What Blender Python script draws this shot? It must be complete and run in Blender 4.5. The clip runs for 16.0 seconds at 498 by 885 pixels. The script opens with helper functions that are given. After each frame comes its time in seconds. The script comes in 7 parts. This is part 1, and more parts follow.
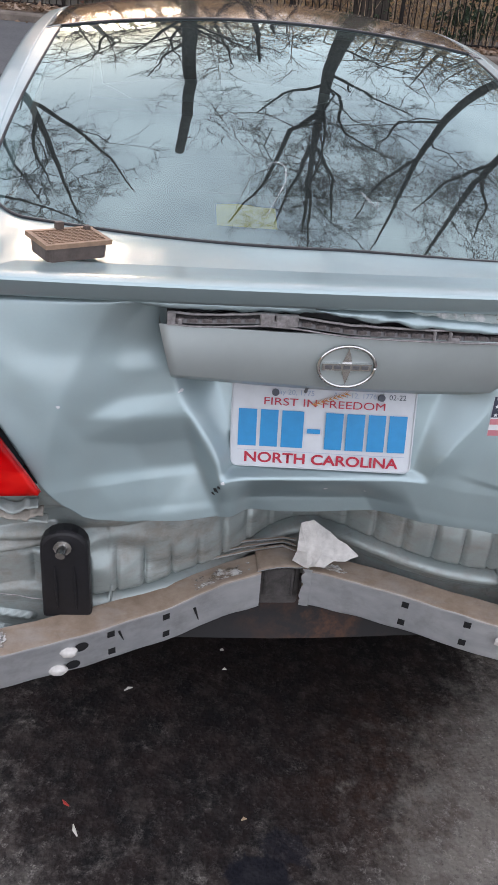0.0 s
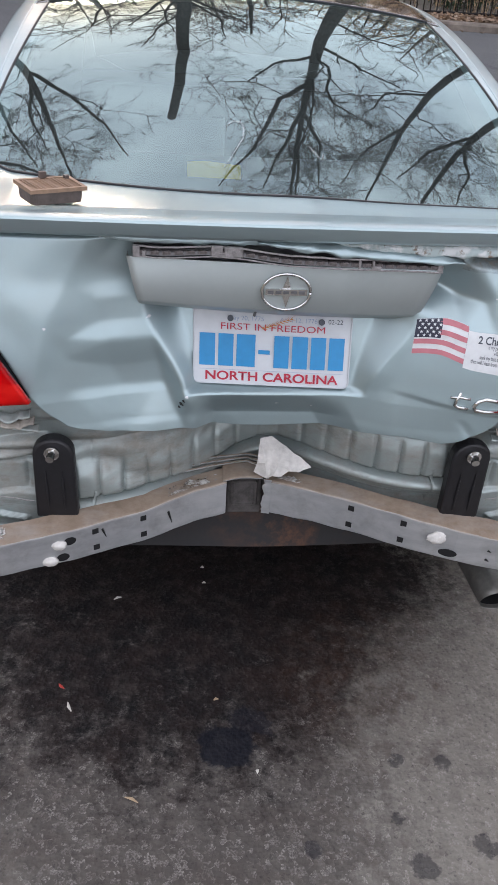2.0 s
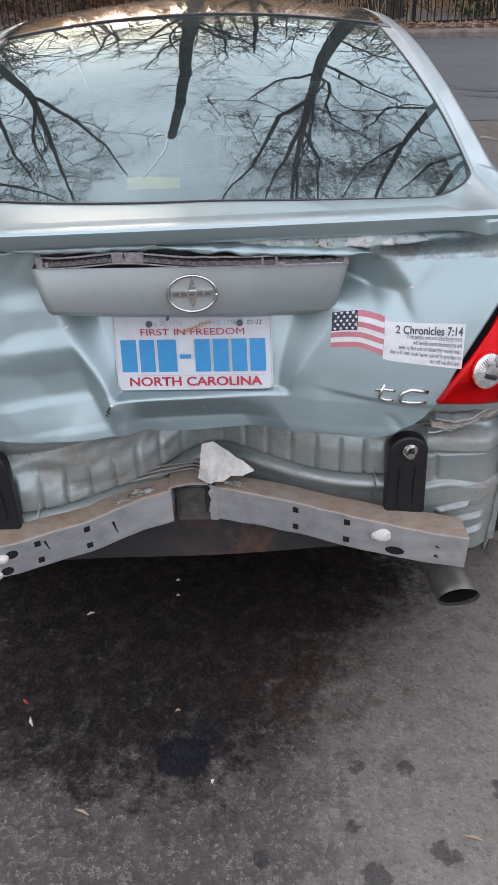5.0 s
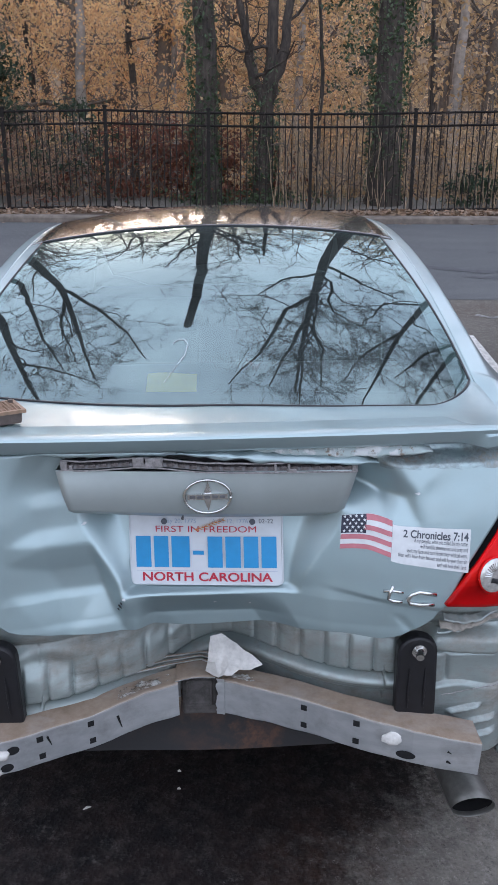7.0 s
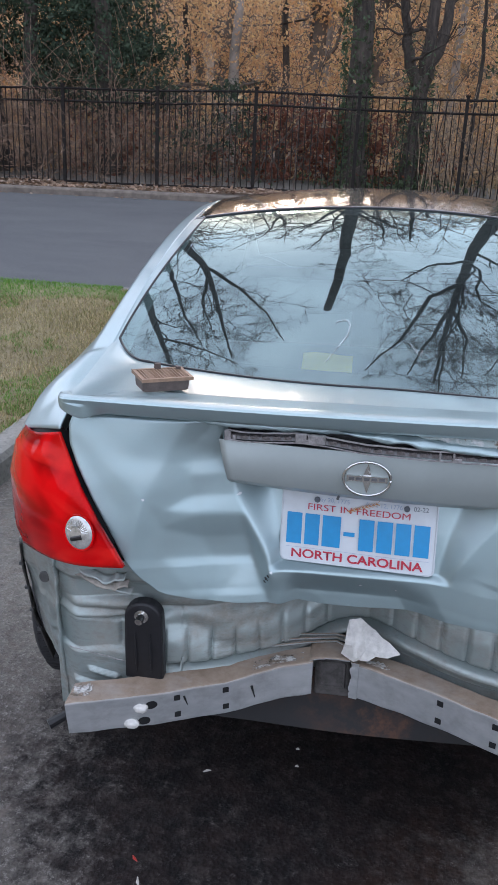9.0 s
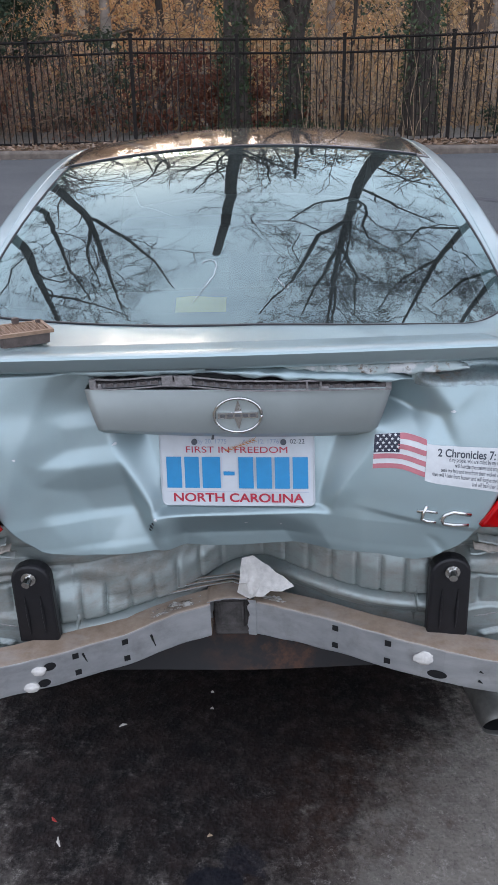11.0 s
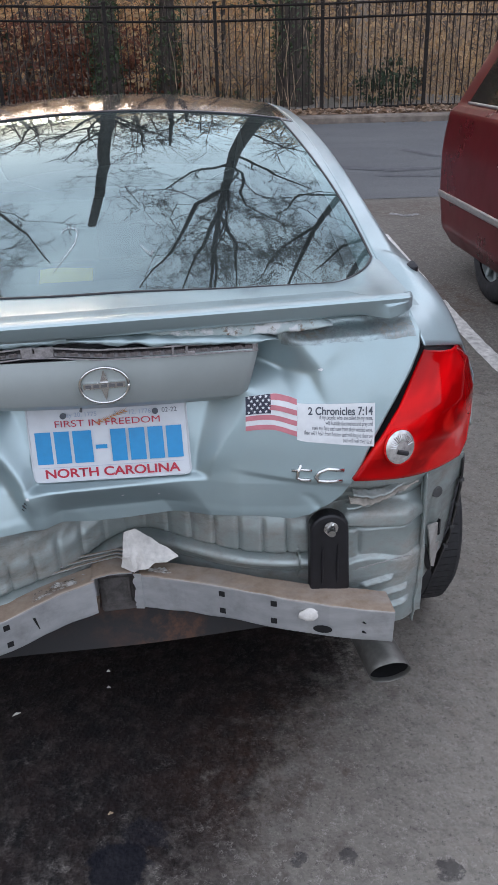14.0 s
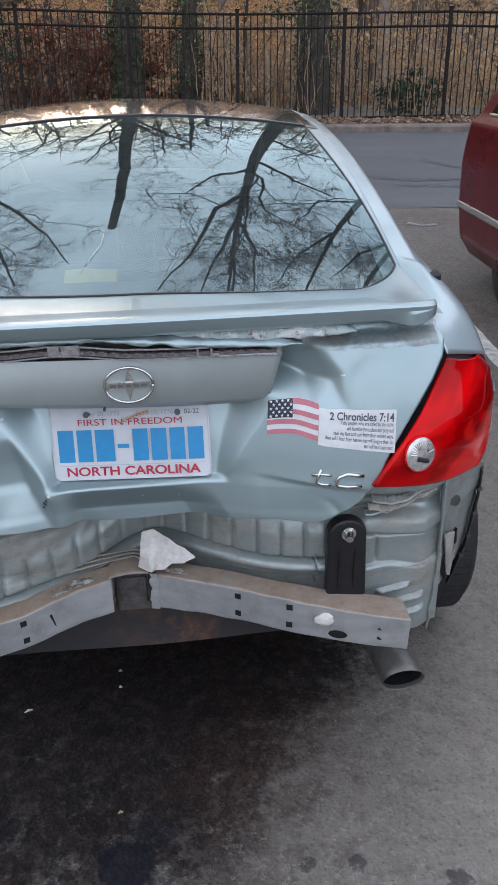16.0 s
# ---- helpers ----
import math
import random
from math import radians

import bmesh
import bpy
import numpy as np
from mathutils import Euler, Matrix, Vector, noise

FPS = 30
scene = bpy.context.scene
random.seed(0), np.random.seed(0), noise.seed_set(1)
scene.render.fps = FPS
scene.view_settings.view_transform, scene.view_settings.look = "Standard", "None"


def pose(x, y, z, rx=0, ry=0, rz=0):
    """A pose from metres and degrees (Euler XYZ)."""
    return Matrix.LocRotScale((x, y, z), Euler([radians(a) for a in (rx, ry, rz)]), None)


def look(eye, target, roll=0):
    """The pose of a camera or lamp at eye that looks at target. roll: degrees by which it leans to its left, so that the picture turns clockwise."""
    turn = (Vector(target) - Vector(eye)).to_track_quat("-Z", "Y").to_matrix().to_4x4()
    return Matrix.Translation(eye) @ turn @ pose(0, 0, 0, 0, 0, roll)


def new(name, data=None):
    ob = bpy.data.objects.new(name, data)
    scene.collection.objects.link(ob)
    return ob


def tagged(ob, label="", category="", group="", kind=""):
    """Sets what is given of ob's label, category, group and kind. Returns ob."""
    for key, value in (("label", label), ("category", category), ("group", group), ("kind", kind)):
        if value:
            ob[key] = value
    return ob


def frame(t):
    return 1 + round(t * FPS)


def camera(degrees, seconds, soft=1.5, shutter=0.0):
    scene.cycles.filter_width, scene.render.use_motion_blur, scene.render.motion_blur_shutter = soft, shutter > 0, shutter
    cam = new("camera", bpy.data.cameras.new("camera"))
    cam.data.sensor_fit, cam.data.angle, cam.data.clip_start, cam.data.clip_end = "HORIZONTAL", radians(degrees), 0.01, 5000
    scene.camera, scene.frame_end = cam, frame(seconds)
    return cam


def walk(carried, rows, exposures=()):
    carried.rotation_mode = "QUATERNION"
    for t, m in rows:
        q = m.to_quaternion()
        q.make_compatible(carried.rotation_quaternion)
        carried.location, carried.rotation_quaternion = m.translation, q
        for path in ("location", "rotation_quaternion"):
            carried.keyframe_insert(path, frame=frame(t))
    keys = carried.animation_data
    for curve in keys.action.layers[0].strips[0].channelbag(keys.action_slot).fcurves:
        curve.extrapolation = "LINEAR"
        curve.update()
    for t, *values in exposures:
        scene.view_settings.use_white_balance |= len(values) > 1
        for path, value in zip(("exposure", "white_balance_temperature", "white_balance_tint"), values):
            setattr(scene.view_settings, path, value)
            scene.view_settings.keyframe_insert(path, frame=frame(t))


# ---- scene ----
from mathutils import geometry

cam = camera(36.3, 16.0)
PATH = [
    (0, (-0.215, -1.099, 1.393), (-0.067, 0.661, 0.454), 5.4),
    (0.5, (-0.139, -1.166, 1.384), (-0.098, 0.572, 0.396), 5.8),
    (1, (-0.158, -1.216, 1.388), (-0.225, 0.495, 0.353), 2.2),
    (1.5, (-0.194, -1.309, 1.391), (-0.105, 0.404, 0.363), 4.6),
    (2, (-0.134, -1.345, 1.403), (-0.004, 0.387, 0.411), 4.6),
    (2.5, (-0.024, -1.351, 1.401), (-0.004, 0.401, 0.437), 5.2),
    (3, (0.043, -1.357, 1.401), (-0.05, 0.38, 0.415), 5.9),
    (3.5, (0.055, -1.352, 1.3927), (-0.0461, 0.3812, 0.4005), 4.1),
    (4, (0.076, -1.367, 1.3893), (-0.0032, 0.3734, 0.4071), 2.1),
    (4.5, (0.101, -1.37, 1.379), (0.0528, 0.3835, 0.4177), 0.6),
    (5, (0.118, -1.365, 1.3729), (0.0979, 0.3994, 0.4305), -0.9),
    (5.2, (0.123, -1.362, 1.3731), (0.117, 0.4087, 0.4425), -1.2),
    (7.3, (0.089, -1.37, 1.481), (0.04, 0.549, 0.92), 0.9),
    (7.5, (0.074, -1.368, 1.478), (-0.025, 0.547, 0.91), 1.7),
    (8, (0.03, -1.373, 1.471), (-0.234, 0.524, 0.895), 2.8),
    (8.2, (0.012, -1.378, 1.468), (-0.323, 0.504, 0.881), 3.1),
    (10.3, (0.059, -1.37, 1.4391), (-0.1825, 0.4938, 0.7546), 0.0),
    (10.5, (0.072, -1.367, 1.4357), (-0.1385, 0.4944, 0.7365), -0.5),
    (11, (0.102, -1.361, 1.4253), (-0.0064, 0.5012, 0.7042), -0.8),
    (11.5, (0.124, -1.354, 1.417), (0.0688, 0.5011, 0.6719), -1.9),
    (12, (0.136, -1.345, 1.4068), (0.1149, 0.4935, 0.6196), -2.3),
    (12.5, (0.137, -1.349, 1.4011), (0.1853, 0.4888, 0.6146), -1.8),
    (13, (0.142, -1.354, 1.3991), (0.3038, 0.4816, 0.6216), -0.5),
    (13.5, (0.148, -1.351, 1.3961), (0.3058, 0.4847, 0.6166), -0.6),
    (14, (0.153, -1.355, 1.4001), (0.3058, 0.4797, 0.6186), -1.5),
    (14.5, (0.156, -1.358, 1.4001), (0.3259, 0.4786, 0.6256), -1.9),
    (15, (0.155, -1.359, 1.3991), (0.349, 0.4746, 0.6236), -1.5),
    (15.5, (0.145, -1.364, 1.3991), (0.3259, 0.4735, 0.6307), -0.9),
    (16, (0.131, -1.362, 1.3981), (0.2587, 0.4805, 0.6317), -0.3),
]
walk(cam, [(t, look(eye, target, roll)) for t, eye, target, roll in PATH], exposures=((0.0, 1.10, 6600, 20), (5.2, 1.10, 6600, 20), (7.3, 1.02, 5900, 18), (8.2, 1.01, 5900, 18), (10.3, 0.99, 6050, 18), (12.5, 0.98, 6200, 18), (16.0, 0.98, 6200, 18)))

# ---- light ----
SUN_EL, SUN_AZ = 17.0, -8.7     # degrees; azimuth from ahead (+y) to the right
world = bpy.data.worlds.new("sky")
scene.world = world
world.use_nodes = True
wn, wl = world.node_tree.nodes, world.node_tree.links
bg = wn["Background"]
sky = wn.new("ShaderNodeTexSky")
sky.sky_type, sky.sun_disc = "NISHITA", False
sky.sun_elevation, sky.sun_rotation = radians(SUN_EL), radians(SUN_AZ)
sky.air_density, sky.dust_density, sky.ozone_density = 1.0, 2.0, 1.5
# thin broken cloud over the sky
tcw = wn.new("ShaderNodeTexCoord")
mpw = wn.new("ShaderNodeMapping")
mpw.inputs["Scale"].default_value = (2.2, 2.2, 5.0)
nzw = wn.new("ShaderNodeTexNoise")
nzw.inputs["Scale"].default_value, nzw.inputs["Detail"].default_value = 1.6, 6
rpw = wn.new("ShaderNodeMapRange")
rpw.inputs["From Min"].default_value, rpw.inputs["From Max"].default_value = 0.38, 0.62
rpw.inputs["To Min"].default_value, rpw.inputs["To Max"].default_value = 0.55, 0.92
mxw = wn.new("ShaderNodeMix")
mxw.data_type = "RGBA"
# cloud colour: pale grey-blue above, warm near the low sun
dtw = wn.new("ShaderNodeVectorMath")
dtw.operation = "DOT_PRODUCT"
dtw.inputs[1].default_value = (math.sin(radians(SUN_AZ)) * math.cos(radians(SUN_EL)), math.cos(radians(SUN_AZ)) * math.cos(radians(SUN_EL)), math.sin(radians(SUN_EL)))
wl.new(tcw.outputs["Generated"], dtw.inputs[0])
glow = wn.new("ShaderNodeMapRange")
glow.interpolation_type = "SMOOTHSTEP"
glow.inputs["From Min"].default_value, glow.inputs["From Max"].default_value = 0.968, 1.0
wl.new(dtw.outputs["Value"], glow.inputs["Value"])
clw = wn.new("ShaderNodeMix")
clw.data_type = "RGBA"
clw.inputs["A"].default_value, clw.inputs["B"].default_value = (8.3, 8.9, 9.4, 1), (15.0, 11.0, 7.4, 1)
wl.new(glow.outputs["Result"], clw.inputs["Factor"])
wl.new(clw.outputs["Result"], mxw.inputs["B"])
wl.new(tcw.outputs["Generated"], mpw.inputs["Vector"])
wl.new(mpw.outputs["Vector"], nzw.inputs["Vector"])
wl.new(nzw.outputs["Fac"], rpw.inputs["Value"])
wl.new(rpw.outputs["Result"], mxw.inputs["Factor"])
wl.new(sky.outputs["Color"], mxw.inputs["A"])
wl.new(mxw.outputs["Result"], bg.inputs["Color"])
bg.inputs["Strength"].default_value = 0.12
sun = new("sun", bpy.data.lights.new("sun", "SUN"))
sun.data.energy, sun.data.angle, sun.data.color = 0.6, radians(12), (1.0, 0.80, 0.58)
sa, se = radians(SUN_AZ), radians(SUN_EL)
sun_way = Vector((math.sin(sa) * math.cos(se), math.cos(sa) * math.cos(se), math.sin(se)))
sun.matrix_world = look(sun_way * 60, (0, 0, 0))


# ---- materials ----
class Mat:
    """A small builder of node materials on a Principled shader."""

    def __init__(self, name, colour=(0.5, 0.5, 0.5), rough=0.5, metal=0.0, **more):
        self.m = bpy.data.materials.new(name)
        self.m.use_nodes = True
        self.n, self.l = self.m.node_tree.nodes, self.m.node_tree.links
        self.b = self.n["Principled BSDF"]
        self.set("Base Color", (*colour, 1))
        self.set("Roughness", rough)
        self.set("Metallic", metal)
        for key, value in more.items():
            self.set(key.replace("_", " "), value)
        self.co = self.n.new("ShaderNodeTexCoord").outputs["Object"]

    def set(self, key, value):
        self.b.inputs[key].default_value = value

    def noise(self, scale, detail=5, rough=0.6, stretch=(1, 1, 1), shift=(0, 0, 0), dist=0.0):
        mp = self.n.new("ShaderNodeMapping")
        mp.inputs["Scale"].default_value, mp.inputs["Location"].default_value = stretch, shift
        self.l.new(self.co, mp.inputs["Vector"])
        nz = self.n.new("ShaderNodeTexNoise")
        for key, value in (("Scale", scale), ("Detail", detail), ("Roughness", rough), ("Distortion", dist)):
            nz.inputs[key].default_value = value
        self.l.new(mp.outputs["Vector"], nz.inputs["Vector"])
        return nz.outputs["Fac"]

    def voronoi(self, scale, feature="F1", out="Distance"):
        v = self.n.new("ShaderNodeTexVoronoi")
        v.feature = feature
        v.inputs["Scale"].default_value = scale
        self.l.new(self.co, v.inputs["Vector"])
        return v.outputs[out]

    def range(self, fac, a, b, c=0.0, d=1.0, smooth=False):
        r = self.n.new("ShaderNodeMapRange")
        if smooth:
            r.interpolation_type = "SMOOTHSTEP"
        for key, value in (("From Min", a), ("From Max", b), ("To Min", c), ("To Max", d)):
            r.inputs[key].default_value = value
        self.l.new(fac, r.inputs["Value"])
        return r.outputs["Result"]

    def math(self, op, a, b=None):
        m = self.n.new("ShaderNodeMath")
        m.operation = op
        for i, v in enumerate((a, b)):
            if v is None:
                continue
            if isinstance(v, (int, float)):
                m.inputs[i].default_value = v
            else:
                self.l.new(v, m.inputs[i])
        return m.outputs["Value"]

    def mix(self, fac, a, b):
        m = self.n.new("ShaderNodeMix")
        m.data_type = "RGBA"
        for key, v in (("Factor", fac), ("A", a), ("B", b)):
            if isinstance(v, (int, float)):
                m.inputs[key].default_value = v
            elif isinstance(v, tuple):
                m.inputs[key].default_value = (*v, 1)
            else:
                self.l.new(v, m.inputs[key])
        return m.outputs["Result"]

    def to(self, key, value):
        self.l.new(value, self.b.inputs[key])
        return self

    def bump(self, fac, strength=0.3, distance=0.01):
        b = self.n.new("ShaderNodeBump")
        b.inputs["Strength"].default_value, b.inputs["Distance"].default_value = strength, distance
        self.l.new(fac, b.inputs["Height"])
        if self.b.inputs["Normal"].is_linked:
            self.l.new(self.b.inputs["Normal"].links[0].from_socket, b.inputs["Normal"])
        self.l.new(b.outputs["Normal"], self.b.inputs["Normal"])
        return self

    def random(self):
        return self.n.new("ShaderNodeObjectInfo").outputs["Random"]

    def island(self):
        return self.n.new("ShaderNodeNewGeometry").outputs["Random Per Island"]

    def blob(self, x, y, rx, ry, soft=0.5):
        """1 inside an ellipse on the ground, falling to 0 at its rim."""
        mp = self.n.new("ShaderNodeMapping")
        mp.vector_type = "TEXTURE"
        mp.inputs["Location"].default_value, mp.inputs["Scale"].default_value = (x, y, 0), (rx, ry, 1000)
        self.l.new(self.co, mp.inputs["Vector"])
        ln = self.n.new("ShaderNodeVectorMath")
        ln.operation = "LENGTH"
        self.l.new(mp.outputs["Vector"], ln.inputs[0])
        return self.range(ln.outputs["Value"], 1 + soft, 1 - soft, 0, 1, True)


def paint_material():
    m = Mat("silver_green_paint", (0.31, 0.375, 0.39), 0.4, 0.6, Coat_Weight=0.8, Coat_Roughness=0.12)
    dirt = m.range(m.noise(9, 6, 0.7), 0.42, 0.75)
    m.to("Base Color", m.mix(m.math("MULTIPLY", dirt, 0.22), m.mix(m.range(m.noise(900, 2), 0.3, 0.7), (0.290, 0.382, 0.402), (0.345, 0.445, 0.465)), (0.29, 0.31, 0.295)))
    m.to("Roughness", m.range(m.noise(14, 5), 0.3, 0.7, 0.36, 0.44))
    m.bump(m.noise(5, 3, 0.5), 0.03, 0.02)
    return m.m


def bare_material():
    """Dusty painted steel behind the missing bumper."""
    m = Mat("dusty_grey_green_steel", (0.3, 0.34, 0.32), 0.5, 0.45)
    dust = m.range(m.noise(7, 8, 0.75, (1, 1, 1.6)), 0.44, 0.66)
    fine = m.range(m.noise(45, 6, 0.75), 0.48, 0.62)
    streak = m.range(m.noise(16, 6, 0.7, (0.35, 1, 2.2), (2, 0, 0)), 0.55, 0.68)
    c = m.mix(m.math("MULTIPLY", dust, 0.85), (0.300, 0.345, 0.338), (0.225, 0.202, 0.172))
    c = m.mix(m.math("MULTIPLY", streak, 0.42), c, (0.085, 0.078, 0.070))
    c = m.mix(m.math("MULTIPLY", m.math("MULTIPLY", fine, dust), 0.3), c, (0.46, 0.45, 0.42))
    m.to("Base Color", c)
    m.to("Metallic", m.range(dust, 0, 1, 0.5, 0.1))
    m.to("Roughness", m.range(dust, 0, 1, 0.36, 0.75))
    m.bump(m.noise(45, 5, 0.7), 0.1, 0.002)
    return m.m


PAINT = paint_material()
STEEL = bare_material()


def asphalt_material():
    m = Mat("worn_asphalt", (0.1, 0.1, 0.1), 0.85)
    stones = m.range(m.voronoi(95, "F1", "Color"), 0.52, 0.95)
    chips = m.range(m.voronoi(55, "F1", "Color"), 0.80, 0.92)
    core = m.range(m.voronoi(55), 0.0045, 0.0075, 1, 0)
    pits = m.range(m.voronoi(140, "F1", "Color"), 0.30, 0.12)
    grit = m.range(m.noise(240, 3, 0.6), 0.42, 0.62)
    big = m.range(m.noise(1.6, 5, 0.65), 0.35, 0.7)
    mid = m.range(m.noise(30, 6, 0.75), 0.40, 0.62)
    c = m.mix(big, (0.099, 0.092, 0.081), (0.149, 0.139, 0.122))
    c = m.mix(m.math("MULTIPLY", mid, 0.75), c, (0.204, 0.188, 0.162))
    warm = m.range(m.noise(16, 5, 0.7, shift=(3, 1, 0)), 0.46, 0.66)
    c = m.mix(m.math("MULTIPLY", warm, 0.45), c, (0.125, 0.092, 0.073))
    # oil stains behind the car, with darkening put into the colour under it
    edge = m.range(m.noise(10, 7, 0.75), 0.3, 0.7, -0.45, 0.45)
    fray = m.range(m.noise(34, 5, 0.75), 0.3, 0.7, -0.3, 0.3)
    # wider darker zone behind and left of the car, set by position
    wide_dark = m.range(m.math("ADD", m.math("MAXIMUM", m.blob(-0.10, -0.18, 0.74, 0.62, 0.6), m.math("MAXIMUM", m.math("MULTIPLY", m.blob(-0.85, -0.20, 0.90, 1.0, 0.6), 0.8), m.blob(0.22, -0.14, 0.46, 0.42, 0.6))), m.math("MULTIPLY", edge, 0.8)), 0.2, 1.0, 0, 1, True)
    c = m.mix(m.math("MULTIPLY", wide_dark, 0.72), c, (0.036, 0.029, 0.027))
    oil_dark = m.math("MAXIMUM", m.blob(-0.17, 0.12, 0.60, 0.46, 0.55), m.math("MULTIPLY", m.blob(0.40, 0.08, 0.30, 0.32, 0.6), 0.45))
    oil_dark = m.math("MAXIMUM", oil_dark, m.math("MULTIPLY", m.blob(-0.46, 0.18, 0.36, 0.40, 0.6), 0.85))
    # ground under the car and its beam is coloured near black too
    oil_dark = m.math("MAXIMUM", oil_dark, m.blob(-0.1, 0.9, 0.75, 0.8, 0.35))
    oil_dark = m.math("MAXIMUM", oil_dark, m.math("MULTIPLY", m.blob(-0.08, 0.36, 0.66, 0.30, 0.45), 1.35))
    oil_dark = m.range(m.math("ADD", m.math("ADD", oil_dark, edge), fray), 0.2, 0.95, 0, 1, True)
    c = m.mix(m.math("MULTIPLY", oil_dark, 0.96), c, m.mix(m.range(m.noise(9, 6, 0.7), 0.4, 0.68), (0.0035, 0.0032, 0.0042), (0.018, 0.011, 0.010)))
    brown = m.math("MULTIPLY", m.blob(0.33, -0.02, 0.24, 0.24, 0.7), m.range(m.noise(14, 5, 0.7), 0.35, 0.65))
    c = m.mix(m.math("MULTIPLY", brown, 0.7), c, (0.042, 0.021, 0.013))
    # browner, darker tint set by position over the far bays, broken by noise
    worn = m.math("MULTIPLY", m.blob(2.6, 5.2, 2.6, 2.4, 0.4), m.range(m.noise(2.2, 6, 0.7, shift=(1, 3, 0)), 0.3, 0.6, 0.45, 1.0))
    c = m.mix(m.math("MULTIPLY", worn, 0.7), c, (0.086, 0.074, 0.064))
    heap = m.math("MULTIPLY", m.math("MAXIMUM", m.blob(1.98, 3.70, 0.26, 0.34, 0.5), m.math("MULTIPLY", m.blob(2.25, 6.1, 0.9, 0.22, 0.6), 0.7)), m.range(m.noise(11, 5, 0.7, shift=(2, 5, 0)), 0.36, 0.6))
    c = m.mix(m.math("MULTIPLY", heap, 0.8), c, (0.075, 0.050, 0.034))
    # paler zone right of the car, set by position
    dry = m.range(m.math("ADD", m.math("MAXIMUM", m.blob(0.75, -0.45, 0.55, 0.75, 0.6), m.blob(1.35, 0.7, 0.70, 1.9, 0.5)), edge), 0.3, 0.9, 0, 1, True)
    c = m.mix(m.math("MULTIPLY", dry, 0.48), c, (0.264, 0.246, 0.214))
    patch = m.range(m.noise(19, 5, 0.72, shift=(7, 2, 0)), 0.50, 0.66)
    c = m.mix(m.math("MULTIPLY", patch, 0.42), c, (0.060, 0.050, 0.044))
    # pale stones show through everywhere, less where the oil and the darkening lie
    show = m.range(oil_dark, 0, 1, 1.0, 0.16)
    c = m.mix(m.math("MULTIPLY", m.math("MULTIPLY", m.math("MULTIPLY", stones, grit), 0.6), show), c, (0.34, 0.315, 0.29))
    c = m.mix(m.math("MULTIPLY", m.math("MULTIPLY", m.math("MULTIPLY", chips, core), 0.25), show), c, (0.42, 0.385, 0.345))
    c = m.mix(m.math("MULTIPLY", m.math("MULTIPLY", pits, grit), 0.6), c, (0.022, 0.019, 0.018))
    wob = m.range(m.noise(24, 5, 0.7), 0.3, 0.7, -0.5, 0.5)
    spots = m.math("MAXIMUM", m.blob(-0.045, -0.235, 0.062, 0.052, 0.6), m.math("MULTIPLY", m.blob(0.01, -0.17, 0.055, 0.045, 0.6), 0.8))
    for x, y, r in ((0.323, -0.262, 0.022), (0.429, -0.27, 0.024), (0.30, -0.40, 0.02), (0.33, -0.5, 0.03), (0.47, -0.46, 0.03), (0.05, -0.62, 0.03), (0.62, -0.32, 0.03), (0.12, -0.47, 0.02)):
        spots = m.math("MAXIMUM", spots, m.math("MULTIPLY", m.blob(x, y, r, r * 0.85, 0.6), 0.75))
    spots = m.range(m.math("ADD", spots, m.math("MULTIPLY", wob, m.range(spots, 0, 0.3))), 0.30, 0.62, 0, 1, True)
    c = m.mix(m.math("MULTIPLY", spots, 0.62), c, (0.009, 0.009, 0.014))
    pool = m.range(m.math("ADD", m.blob(-0.045, -0.235, 0.060, 0.052, 0.6), m.math("MULTIPLY", wob, 0.5)), 0.35, 0.60, 0, 1, True)
    pool = m.math("MULTIPLY", pool, m.blob(-0.045, -0.235, 0.10, 0.09, 0.3))
    c = m.mix(m.math("MULTIPLY", pool, 0.92), c, (0.006, 0.0062, 0.010))
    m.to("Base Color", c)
    m.to("Roughness", m.range(oil_dark, 0, 1, 0.9, 0.8))
    m.to("Specular IOR Level", m.range(oil_dark, 0, 1, 0.4, 0.15))
    m.bump(m.voronoi(95), 0.45, 0.005).bump(m.noise(300, 3), 0.5, 0.003)
    return m.m


def road_material():
    m = Mat("dark_road_asphalt", (0.06, 0.062, 0.07), 0.8)
    big = m.range(m.noise(0.7, 5, 0.6, (1, 3, 1)), 0.35, 0.7)
    c = m.mix(big, (0.065, 0.068, 0.073), (0.091, 0.093, 0.096))
    m.to("Base Color", m.mix(m.range(m.voronoi(110, "F1", "Color"), 0.7, 1.0), c, (0.13, 0.13, 0.135)))
    m.bump(m.voronoi(170), 0.4, 0.004)
    return m.m


def concrete_material():
    m = Mat("weathered_concrete", (0.3, 0.28, 0.25), 0.9)
    c = m.mix(m.range(m.noise(3, 7, 0.7), 0.35, 0.7), (0.16, 0.15, 0.135), (0.31, 0.295, 0.265))
    m.to("Base Color", m.mix(m.range(m.noise(40, 4), 0.5, 0.75), c, (0.12, 0.115, 0.1)))
    m.bump(m.noise(90, 5), 0.4, 0.006)
    return m.m


def soil_material(name, a, b):
    m = Mat(name, a, 0.95)
    m.to("Base Color", m.mix(m.range(m.noise(4, 7, 0.7), 0.35, 0.68), a, b))
    m.bump(m.noise(25, 6), 0.8, 0.03)
    return m.m


def bark_material():
    m = Mat("grey_brown_bark", (0.1, 0.08, 0.065), 0.9)
    ridges = m.noise(7, 6, 0.65, (3, 3, 0.5), dist=0.6)
    m.to("Base Color", m.mix(m.range(ridges, 0.35, 0.65), (0.026, 0.021, 0.018), (0.085, 0.066, 0.053)))
    m.bump(ridges, 0.8, 0.03)
    return m.m


